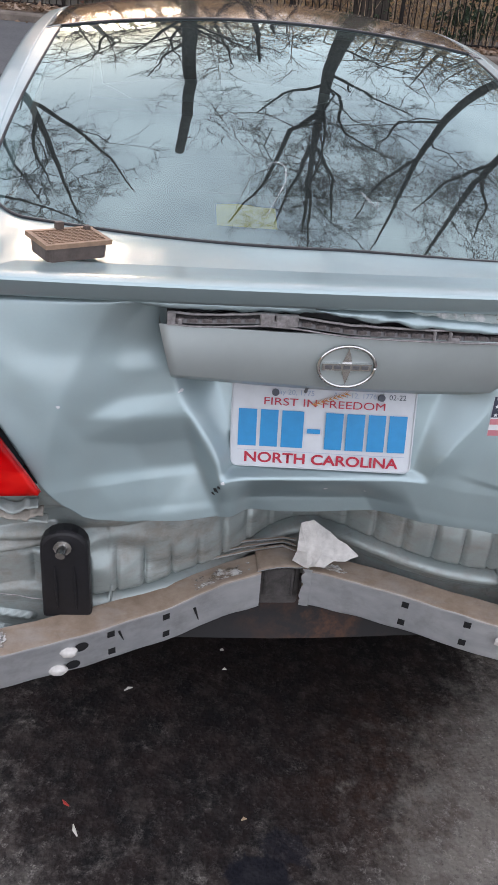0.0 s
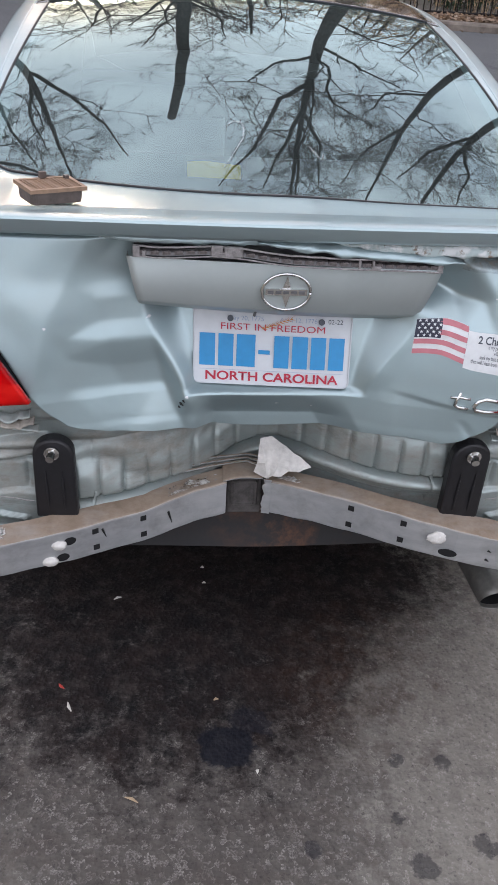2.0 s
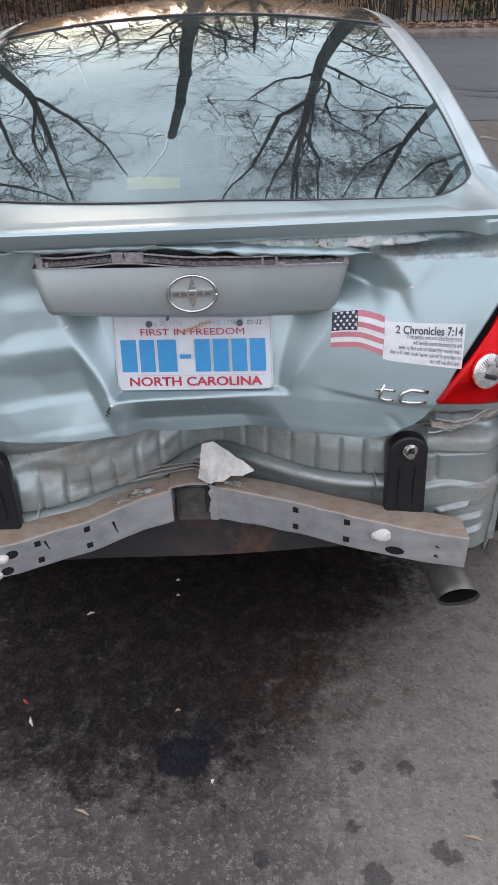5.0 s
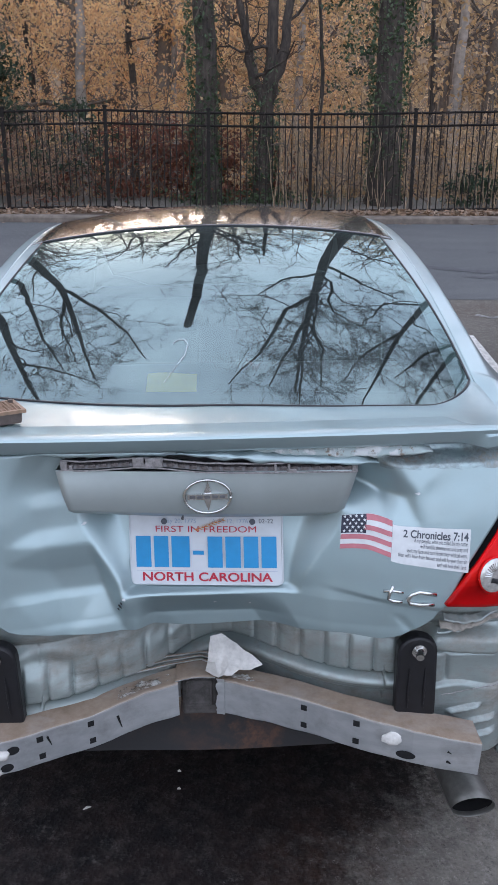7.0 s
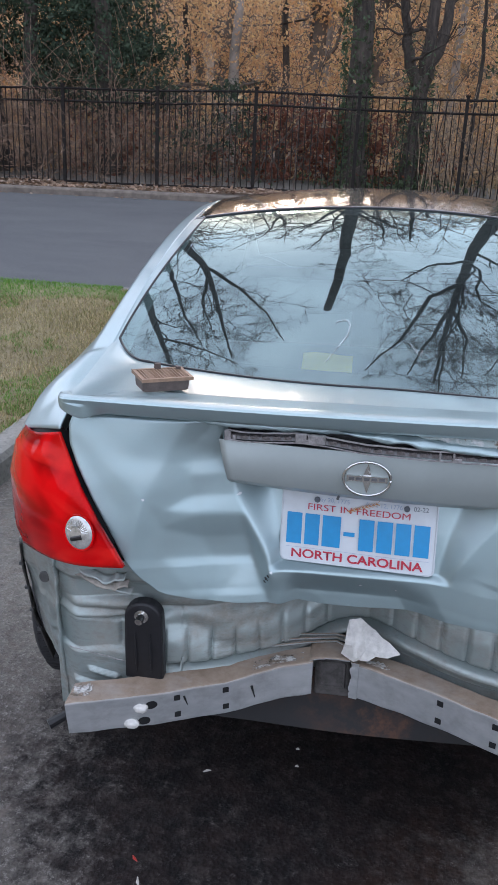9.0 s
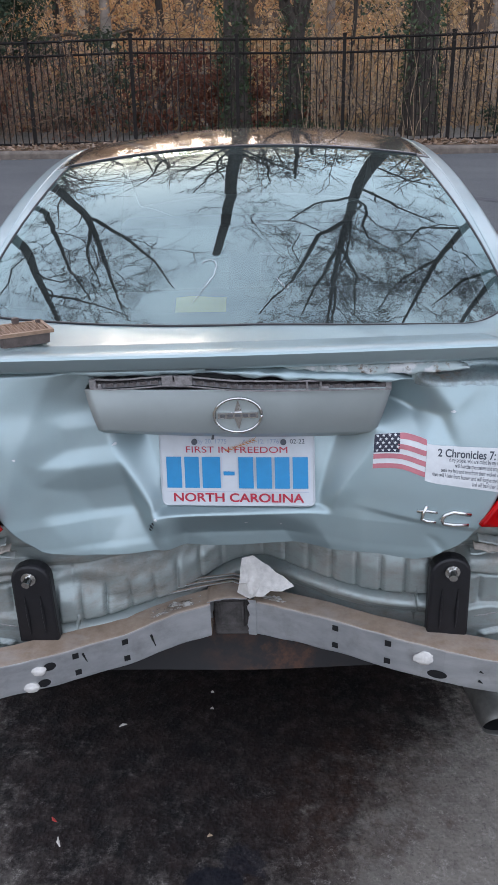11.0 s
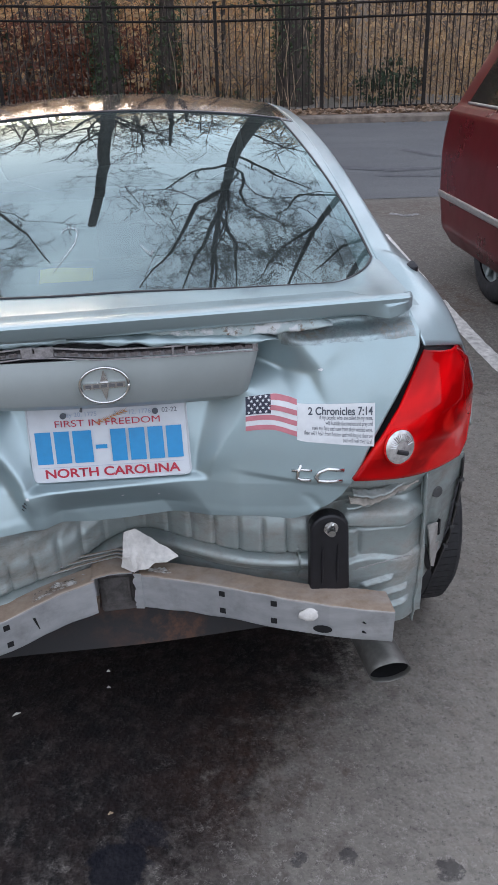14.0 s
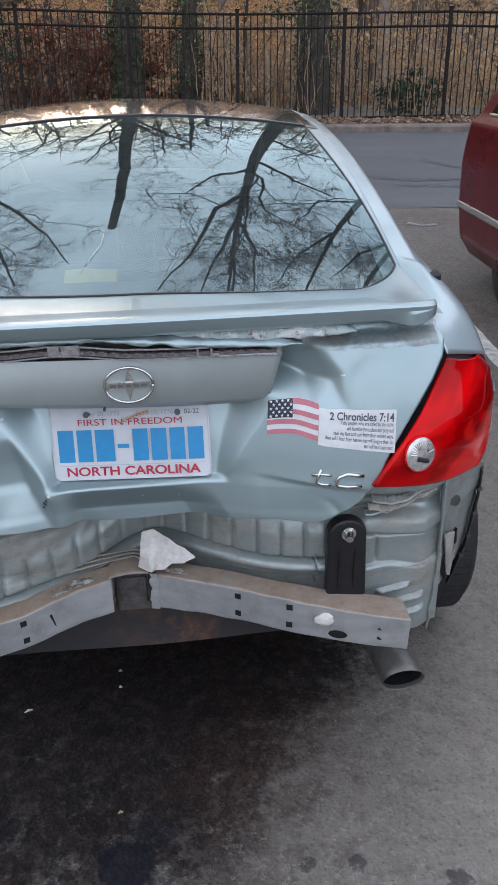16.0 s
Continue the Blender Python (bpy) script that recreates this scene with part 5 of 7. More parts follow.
STICK_NAVY = plain("sticker_navy", (0.018, 0.022, 0.045), 0.5, 0, 0.1, 40, 0)
stickers()


def badge():
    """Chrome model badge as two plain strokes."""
    def path(pts, r):
        bm = tube([skin(x - 0.018, 0.773 + 1.25 * (z - 0.797), 0.003) for x, z in pts], r, 6)
        part("badge_stroke", bm, CHROME, bd, "chrome stroke", True)
    bd = new("model_badge")
    bd.parent = lid
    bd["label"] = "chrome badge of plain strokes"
    path([(0.370, 0.812), (0.364, 0.800), (0.362, 0.791), (0.370, 0.788), (0.388, 0.787)], 0.0036)
    path([(0.352, 0.803), (0.372, 0.804), (0.390, 0.802)], 0.0030)
    path([(0.452, 0.799), (0.420, 0.803), (0.405, 0.799), (0.398, 0.791), (0.402, 0.785), (0.418, 0.783), (0.448, 0.783)], 0.0042)


badge()


def scars():
    """Torn spots and chips in the skin."""
    def spot(x, z, r, flat, mat, name, label):
        bm = bmesh.new()
        ring = [bm.verts.new(skin(x + r * math.cos(k) * (1 + 0.3 * math.sin(2 * k + x * 50)), z + flat * r * math.sin(k) * (1 + 0.4 * math.sin(3 * k + x * 90)), 0.0018)) for k in [i * math.tau / 11 for i in range(11)]]
        bm.faces.new(ring)
        part(name, bm, mat, lid, label)
    for x, z, r in ((-0.178, 0.730, 0.0045), (-0.174, 0.740, 0.003), (-0.182, 0.720, 0.003)):
        spot(x, z, r, 0.9, BLACK, "puncture", "dark tear in the skin")
    for x, z, r in ((-0.315, 1.052, 0.010), (-0.295, 1.055, 0.007), (-0.422, 0.893, 0.0035), (-0.239, 0.900, 0.004), (0.01, 0.726, 0.003), (0.08, 0.720, 0.0025), (-0.168, 0.750, 0.004), (0.397, 0.967, 0.004)):
        spot(x, z, r, 0.6, STICK_WHITE, "paint_chip", "bare chipped spot")


scars()


def beam_details():
    def front(path, x):
        P = np.array(path)
        return [float(np.interp(x, P[:, 0], P[:, k])) for k in range(6)]
    def on(path, x, dz, out=0.001):
        _, y, z, hh, dd, lean = front(path, x)
        return Vector((x, y + dz * math.sin(lean) - out, z + dz * math.cos(lean)))
    first = None
    # holes are near-black shapes on the face, coloured like their inner shade
    for path, xs in ((LEFT, (-0.257, -0.353)), (RIGHT, (0.190, 0.292))):
        for x in xs:
            for dz in (0.024, -0.022):
                p = on(path, x, dz, 0.0)
                bm = box(-0.0065, 0.0065, -0.0016, 0.006, -0.0065, 0.0065)
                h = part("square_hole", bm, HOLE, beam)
                h.location = p
                h.rotation_euler = (0, 0, math.atan2(front(path, x + 0.01)[1] - front(path, x)[1], 0.01))
    for path, x, dz, rx in ((LEFT, -0.402, 0.016, 0.013), (LEFT, -0.418, -0.026, 0.013), (RIGHT, 0.388, -0.022, 0.020)):
        p = on(path, x, dz)
        a = math.atan2(front(path, x + 0.01)[1] - front(path, x)[1], 0.01)
        bm = bmesh.new()
        bm.faces.new([bm.verts.new((rx * math.cos(k) * math.cos(a), rx * math.cos(k) * math.sin(a) - 0.001, 0.010 * math.sin(k))) for k in [i * math.tau / 20 for i in range(20)]])
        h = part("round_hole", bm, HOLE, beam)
        h.location = p
    for path, x, dz, r in ((LEFT, -0.424, 0.010, 0.016), (LEFT, -0.444, -0.030, 0.017), (RIGHT, 0.362, 0.012, 0.022)):
        p = on(path, x, dz)
        bm = bmesh.new()
        bmesh.ops.create_icosphere(bm, subdivisions=3, radius=1)
        for v in bm.verts:
            k = 1 + 0.25 * noise.noise(v.co * 2.3 + Vector((x * 30, 0, 0)))
            v.co = Vector((v.co.x * r * k, v.co.y * 0.008 * k, v.co.z * r * 0.72 * k))
        w = part("foam_plug", bm, FOAM, beam, "white foam plug", True)
        w.location = p
    # scraped bare metal on the top faces
    def scrape(path, x0, x1, d0, d1, seed):
        def fn(u, v):
            x = x0 + (x1 - x0) * u
            _, y, z, hh, dd, lean = front(path, x)
            d = d0 + (d1 - d0) * v * (0.75 + 0.5 * noise.noise((u * 6, seed, 0)))
            return (x + 0.012 * noise.noise((v * 5, seed, 3)), y + d, z + hh / 2 + 0.0022 - 0.3 * d * math.sin(lean) + math.sin(lean) * 0.0)
        part("scrape", grid(fn, 24, 8), SCRAPE, beam, "pale scraped metal", True)
    scrape(LEFT, -0.205, -0.100, 0.010, 0.046, 1)
    scrape(LEFT, -0.560, -0.525, 0.010, 0.056, 2)
    scrape(RIGHT, 0.035, 0.085, 0.012, 0.036, 3)
    # dark plastic block in the break
    stub = box(-0.074, 0.006, 0.125, 0.20, 0.378, 0.478)
    st = part("break_block", stub, BLOCK, beam, "dark dirty block inside the broken beam")
    mod_bevel(st, 0.006, 2)
    fr = bmesh.new()
    for a, b in (((-0.062, 0.470), (-0.008, 0.470)), ((-0.008, 0.470), (-0.008, 0.405)), ((-0.008, 0.405), (-0.062, 0.405)), ((-0.062, 0.405), (-0.062, 0.470))):
        tube([(a[0], 0.124, a[1]), (b[0], 0.124, b[1])], 0.004, 5, fr)
    part("block_ridge", fr, BLOCK, st)
    # torn end of the right half
    def jag(u, v):
        z = 0.402 + 0.094 * v
        e = 0.010 * noise.noise((v * 2.3, 1, 3)) + 0.007 * noise.noise((v * 6.1, 4, 3)) + 0.003 * noise.noise((v * 15, 2, 3))
        return (0.022 - 0.018 * u + e * u, 0.094 + 0.004 * u, z)
    tn = part("torn_end", grid(jag, 4, 18), BEAM, beam, "ragged torn aluminium edge")
    mod_solid(tn, 0.003, 0)
    lay = bmesh.new()
    for k in range(3):
        tube([(-0.20 + 0.02 * k, 0.115 + 0.02 * k, 0.497 + 0.004 * k), (-0.10, 0.142 + 0.01 * k, 0.503 + 0.004 * k), (-0.03, 0.155 + 0.006 * k, 0.506 + 0.005 * k), (-0.004, 0.145 + 0.01 * k, 0.500 + 0.006 * k)], 0.0025, 5, lay)
    part("folded_edge", lay, BEAM, beam, "folded metal edges")
    flap = grid(lambda u, v: (-0.085 + 0.088 * u, 0.088 + 0.010 * u + 0.062 * v, 0.4965 + 0.004 * u + 0.004 * math.sin(u * 4) + 0.002 * noise.noise((u * 8, v * 8, 2))), 12, 8)
    fl = part("beam_flap", flap, BEAM, beam, "bent upper wall of the broken beam", True)
    mod_solid(fl, 0.004, 0)
    # torn scrap of white padding on the break
    bm = bmesh.new()
    edge = [(-0.018, 0.512, 0.104), (-0.012, 0.540, 0.098), (-0.006, 0.585, 0.122), (0.018, 0.590, 0.128), (0.052, 0.567, 0.120), (0.098, 0.537, 0.100), (0.106, 0.530, 0.092), (0.080, 0.526, 0.082), (0.056, 0.530, 0.078), (0.040, 0.520, 0.076), (0.022, 0.516, 0.080), (0.010, 0.504, 0.088)]
    rim_v = [bm.verts.new((x, y, z)) for x, z, y in edge]
    inner = [bm.verts.new(p) for p in ((0.004, 0.090, 0.545), (0.034, 0.086, 0.542), (0.066, 0.090, 0.535))]
    for i in range(len(rim_v)):
        a, b = rim_v[i], rim_v[(i + 1) % len(rim_v)]
        near = min(inner, key=lambda c: (c.co - (a.co + b.co) / 2).length)
        bm.faces.new((a, b, near))
    bmesh.ops.holes_fill(bm, edges=[e for e in bm.edges if e.is_boundary], sides=4)
    bmesh.ops.subdivide_edges(bm, edges=bm.edges[:], cuts=2, use_grid_fill=True)
    for q in bm.verts:
        q.co += Vector((0.0015, 0.004, 0.0015)) * noise.noise(q.co * 55)
    bmesh.ops.recalc_face_normals(bm, faces=bm.faces)
    pp = part("torn_padding", bm, FOAM, beam, "torn scrap of white padding")
    mod_solid(pp, 0.003, 0)
    for x, z, l in ((-0.205, 0.455, 0.03), (-0.34, 0.46, 0.022), (0.47, 0.437, 0.006), (0.47, 0.412, 0.006)):
        path = LEFT if x < 0 else RIGHT
        y = front(path, x)[1] - 0.0012
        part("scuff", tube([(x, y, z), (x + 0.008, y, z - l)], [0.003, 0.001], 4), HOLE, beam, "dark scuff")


# near-black for openings, with their shade in the colour; also for scuffs
HOLE = plain("shade_and_scuff_black", (0.004, 0.004, 0.005), 0.9)
FOAM = plain("dirty_white_foam", (0.60, 0.58, 0.55), 0.9, 0, 0.16, 40, 0.5)
def scrape_material():
    m = Mat("scraped_aluminium", (0.5, 0.5, 0.5), 0.5, 0.3)
    f = m.range(m.noise(60, 6, 0.75, (0.5, 1, 1)), 0.42, 0.56)
    m.to("Base Color", m.mix(f, (0.23, 0.185, 0.145), (0.60, 0.59, 0.57)))
    m.to("Roughness", m.range(f, 0, 1, 0.85, 0.5))
    m.to("Alpha", m.range(m.noise(34, 6, 0.75, (0.6, 1, 1), (3, 0, 0)), 0.46, 0.54))
    return m.m


SCRAPE = scrape_material()
BLOCK = plain("dirty_dark_plastic", (0.075, 0.068, 0.065), 0.8, 0, 0.35, 50, 0.4)
beam_details()


def exhaust():
    R = 0.046
    c = Vector((0.538, -0.070, 0.280))
    prof = [(0.24, 0.92), (0.02, 1.0), (0.0, 1.0), (-0.001, 0.985), (0.0005, 0.965), (0.012, 0.955)]

    def fn(u, v):
        back, k = prof[int(round(v * 5))]
        a = u * math.tau
        cut = 0.016 * math.sin(a) if back < 0.1 else 0
        return (c.x + R * k * math.cos(a) - 0.10 * back, c.y + back - cut, c.z + R * k * 0.92 * math.sin(a) + 0.05 * back)
    ex = part("exhaust_tip", grid(fn, 36, 5, loop=True), EXH, car, "dull steel exhaust tip", True)
    # lining and bore carry the pipe's inner shade as colour
    part("exhaust_lining", grid(lambda u, v: (c.x + R * 0.95 * math.cos(u * math.tau) - 0.10 * (0.010 + 0.18 * v), c.y + 0.010 + 0.18 * v - 0.016 * math.sin(u * math.tau) * (1 - v), c.z + R * 0.95 * 0.92 * math.sin(u * math.tau) + 0.05 * 0.18 * v), 36, 4, loop=True), HOLE, ex, "inside coloured near black for its shade", True)
    part("exhaust_bore", slab([(R * 0.92 * math.cos(k * math.tau / 24), R * 0.86 * math.sin(k * math.tau / 24)) for k in range(24)], lambda u, v, w: Vector((c.x + u - 0.012, c.y + 0.12 + w, c.z + v + 0.006)), 0.01), HOLE, ex, "bore disc coloured near black for its shade")
    part("silencer", tube([(0.50, 0.16, 0.30), (0.50, 0.18, 0.30), (0.50, 0.50, 0.30), (0.50, 0.52, 0.30)], [0.05, 0.075, 0.075, 0.05], 20), EXH, car, "dull steel silencer", True)


EXH = plain("dull_exhaust_steel", (0.24, 0.235, 0.22), 0.5, 0.85, 0.2, 25)
exhaust()


def side_structure(side):
    """Exposed wheel house corner with its torn flange."""
    zs = -0.010 * side
    right = [(0.0, 0.735, 0.25, 0.325), (0.12, 0.768, 0.25, 0.37), (0.55, 0.779, 0.22, 0.54), (0.85, 0.768, 0.17, 0.65), (1.0, 0.750, 0.135, 0.705)]

    def fn(u, v):
        a = Vector((lerp([(0, 0.617), (0.5, 0.630), (1, 0.628)], v), 0.055, 0.345 + 0.365 * v))
        b = Vector([float(np.interp(v, [r[0] for r in right], [r[k] for r in right])) for k in (1, 2, 3)])
        p = a.lerp(b, u)
        dent = 0.016 * bell(u, 0.30, 0.10) * bell(v, 0.45, 0.25) + 0.010 * noise.noise((u * 5, v * 7, side)) * math.sin(math.pi * u)
        step = 0.008 * ramp(0.755, 0.735, v) * smoothstep(0.05, 0.2, u)
        ribs = 0.006 * (bell(v, 0.56, 0.02) + bell(v, 0.36, 0.02) + bell(v, 0.16, 0.02)) * (side < 0) * ramp(0.15, 0.25, u) * ramp(0.75, 0.65, u)
        return (side * p.x, p.y + dent + step - ribs, p.z + zs)
    ob = part("wheel_house", grid(fn, 40, 60), STEEL, car, "dusty exposed wheel house", True)
    mod_solid(ob, 0.003, 0)
    fl = grid(lambda u, v: (side * (lerp([(0, 0.617), (0.5, 0.630), (1, 0.628)], v) + 0.003 + 0.004 * noise.noise((v * 9, side, 0))), 0.055 - 0.020 * u + 0.006 * noise.noise((v * 14, side, 4)), 0.335 + 0.38 * v + zs), 2, 40)
    f = part("flange", fl, STEEL, car, "bent steel flange", True)
    mod_solid(f, 0.004, 0)
    c = Vector(fn(0.36, 0.78))
    part("rubber_plug", tube([c + Vector((0, 0.004, 0)), c + Vector((side * 0.003, -0.006, 0.002)), c + Vector((side * 0.0032, -0.007, 0.002))], [0.013, 0.013, 0.010], 18), PLUG, car, "grey rubber plug")
    # torn liner strip along the wheel opening
    spine = [(0.0, 0.757, 0.150, 0.685), (0.3, 0.780, 0.200, 0.585), (0.65, 0.786, 0.250, 0.415), (1.0, 0.756, 0.270, 0.285)]

    def strip(u, v):
        p = Vector([float(np.interp(v, [r[0] for r in spine], [r[k] for r in spine])) for k in (1, 2, 3)])
        w = 0.017 * (0.75 + 0.35 * noise.noise((v * 6, side, 1))) * (1 - 0.5 * v * v)
        return Vector((side * (p.x + (u - 0.5) * w), p.y + 0.03 * (u - 0.5) - 0.004 * math.sin(u * math.pi), p.z + zs))
    ln = part("wheel_arch_liner", grid(strip, 5, 40), LINER, car, "torn black wheel arch liner", True)
    mod_solid(ln, 0.004, 0)
    for v in (0.22, 0.42, 0.58, 0.74):
        p = strip(0.2, v)
        part("liner_clip", box(-0.006, 0.004, -0.006, 0.004, -0.004, 0.004, None, Matrix.Translation(p)), PLUG, ln, "broken grey clip")
    if side > 0:
        tab = bmesh.new()
        out = ((0.675, 0.520), (0.700, 0.522), (0.708, 0.478), (0.701, 0.462), (0.716, 0.452), (0.722, 0.418), (0.710, 0.380), (0.696, 0.395), (0.682, 0.465))
        tab.faces.new([tab.verts.new((x, Vector(fn((x - 0.627) / 0.15, (z - 0.33) / 0.36)).y - 0.014, z)) for x, z in out])
        t = part("liner_tab", tab, TAB, car, "torn pale bracket tab")
        mod_solid(t, 0.003, 0)
        # black patches stand in for the dark holes beside the tab
        for pts in (((0.672, 0.47), (0.684, 0.42), (0.694, 0.385), (0.704, 0.375)), ((0.706, 0.49), (0.712, 0.51), (0.716, 0.47))):
            part("hole_shade", tube([(x, Vector(fn((x - 0.627) / 0.15, (z - 0.33) / 0.36)).y - 0.006, z) for x, z in pts], [0.002, 0.006, 0.006, 0.002][:len(pts)], 5), BLACK, car, "black patch in place of a dark hole")


def torn_flange(side):
    """Ragged folded sheet under the tail light, in three layers."""
    for k, (x0, x1, z0, z1, y, w) in enumerate(((0.462, 0.622, 0.714, 0.716, -0.012, 0.011), (0.455, 0.614, 0.698, 0.702, -0.014, 0.010), (0.450, 0.600, 0.678, 0.690, -0.008, 0.008))):
        def fn(u, v, k=k, x0=x0, x1=x1, z0=z0, z1=z1, y=y, w=w):
            x = x0 + (x1 - x0) * u
            sag = -0.012 * math.sin(math.pi * min(1, u * 1.5)) * (k < 2)
            rag = 0.006 * noise.noise((u * 6, k * 3.1, side)) + 0.003 * noise.noise((u * 19, k, side * 2.0))
            return (side * x, y + 0.050 * u * u + 0.016 * v + 0.006 * noise.noise((u * 5, k, side + 4)), z0 + (z1 - z0) * u + sag + rag + w * (v - 0.5) * (1 + 0.6 * noise.noise((u * 9, k, 7))) - 0.009 * side)
        ob = part("torn_flange", grid(fn, 60, 4), (STEEL, DUSTY, STEEL)[k], car, "ragged dusty sheet metal fold", True)
        mod_solid(ob, 0.0018, 0)
    # short weld seam with bare bright metal
    seam = tube([(side * (0.470 + 0.13 * i / 12), -0.006 + 0.02 * i / 12 + 0.002 * noise.noise((i * 0.9, side, 2)), 0.516 + 0.008 * i / 12 + 0.003 * noise.noise((i * 0.7, side, 0))) for i in range(13)], [0.0008 + 0.0012 * abs(noise.noise((i * 1.3, side, 5))) for i in range(13)], 5)
    part("weld_seam", seam, EDGE, car, "pale weld seam", True)


DUSTY = plain("dusty_tan_sheet", (0.30, 0.275, 0.24), 0.75, 0.1, 0.35, 25, 0.2)
torn_flange(1)
torn_flange(-1)
LINER = plain("dusty_black_liner", (0.050, 0.045, 0.042), 0.7, 0, 0.4, 40, 0.2)
PLUG = plain("grey_rubber", (0.055, 0.055, 0.055), 0.7, 0, 0.2, 60)
TAB = plain("pale_grey_bracket", (0.30, 0.285, 0.265), 0.7, 0, 0.15, 50)
side_structure(1)
side_structure(-1)
rod = tube([(-0.56, 0.05, 0.395), (-0.60, -0.02, 0.372), (-0.635, -0.05, 0.362)], [0.012, 0.010, 0.012], 8)
part("hanging_hook", rod, BLACK, car, "black hook below the beam")
nozzle = tube([(0.684, 0.362, 1.010), (0.686, 0.360, 1.058), (0.685, 0.357, 1.066)], [0.016, 0.014, 0.006], 12)
part("aerial_base", nozzle, BLACK, car, "small black aerial base")


def mirror(side):
    bm = bmesh.new()
    bmesh.ops.create_icosphere(bm, subdivisions=3, radius=1)
    for v in bm.verts:
        v.co = Vector((side * 0.915 + v.co.x * 0.075, 2.25 + v.co.y * (0.05 if v.co.y < 0 else 0.09), 1.02 + v.co.z * 0.07))
    ob = part("door_mirror", bm, BLACK, car, "black door mirror", True)
    part("mirror_glass", slab([(0.065 * math.cos(k * math.tau / 20), 0.055 * math.sin(k * math.tau / 20)) for k in range(20)], lambda u, v, w: Vector((side * 0.915 + u, 2.198 - w, 1.02 + v)), 0.004), CHROME, ob, "mirror glass")
    part("mirror_arm", tube([(side * 0.84, 2.28, 0.99), (side * 0.89, 2.26, 1.0)], 0.025, 8), BLACK, ob)


mirror(-1)


def cabin():
    """Dark lining, load cover and seat backs seen faintly through the glass."""
    part("load_cover", grid(lambda u, v: ((2 * u - 1) * 0.56, 0.26 + 0.75 * v, 0.985 - 0.01 * v), 6, 6), DARK, car, "dark load cover")
    for sx in (-0.30, 0.30):
        bm = grid(lambda u, v: (sx + 0.25 * math.cos(u * math.tau), 1.06 + 0.06 * math.sin(u * math.tau) + 0.1 * v, 0.6 + 0.45 * v), 20, 6, loop=True)
        part("seat_back", bm, DARK, car, "dark seat back", True)
    for sx in (-1, 1):
        part("side_lining", grid(lambda u, v: (sx * (0.70 - 0.13 * v), 0.25 + 2.3 * u, 0.5 + (0.45 + 0.35 * min(1, u * 2.2)) * v), 10, 5), DARK, car, "dark side lining", True)
    part("cabin_floor", box(-0.70, 0.70, 0.4, 3.0, 0.32, 0.36), DARK, car, "dark cabin floor")
    part("dashboard", box(-0.66, 0.66, 2.6, 3.0, 0.5, 0.93), DARK, car, "dark dashboard")
    part("headlining", grid(lambda u, v: ((2 * u - 1) * 0.53, 1.36 + 1.0 * v, 1.335 - 0.02 * (2 * u - 1) ** 2 - 0.05 * v * v), 8, 8), DARK, car, "dark headlining", True)
    card = grid(lambda u, v: (-0.165 + 0.128 * u, 0.575 + 0.075 * v, 1.008 + 0.030 * v + 0.003 * math.sin(u * 5)), 8, 4)
    c = part("yellow_card", card, plain("yellow_card", (0.90, 0.70, 0.04), 0.7, 0, 0.1, 20), car, "yellow card lying inside the rear window")
    mod_solid(c, 0.002, 0)
    # white chalk figure on the glass
    P = [(-0.081, 0.465), (-0.076, 0.478), (-0.064, 0.484), (-0.053, 0.480), (-0.047, 0.460), (-0.051, 0.42), (-0.067, 0.381), (-0.094, 0.317)]
    pts = [Vector((x, y, crown(x, y) + 0.0035)) for x, y in P]
    part("chalk_figure", tube(pts, [0.0008, 0.0014, 0.0016, 0.0018, 0.0018, 0.0016, 0.0014, 0.0006], 5), CHALK, car, "faint white chalk 2 on the glass")


SPLAT = plain("dried_white_splash", (0.72, 0.74, 0.73), 0.8, 0, 0.15, 60, Alpha=0.22)
for x, y, l, a in ((0.097, 0.380, 0.036, 2.2), (0.112, 0.366, 0.016, 1.2)):
    ends = [(x + d * l * math.cos(a), y + d * l * math.sin(a) * 1.6) for d in (-0.5, -0.1, 0.2, 0.5)]
    part("splash", tube([Vector((px, py, crown(px, py) + 0.0035)) for px, py in ends], [0.0006, 0.0028, 0.0018, 0.0005], 5), SPLAT, car, "dried white splash on the glass")
CHALK = plain("window_chalk", (0.62, 0.66, 0.66), 0.9, 0, 0.2, 60, Alpha=0.28)
cabin()


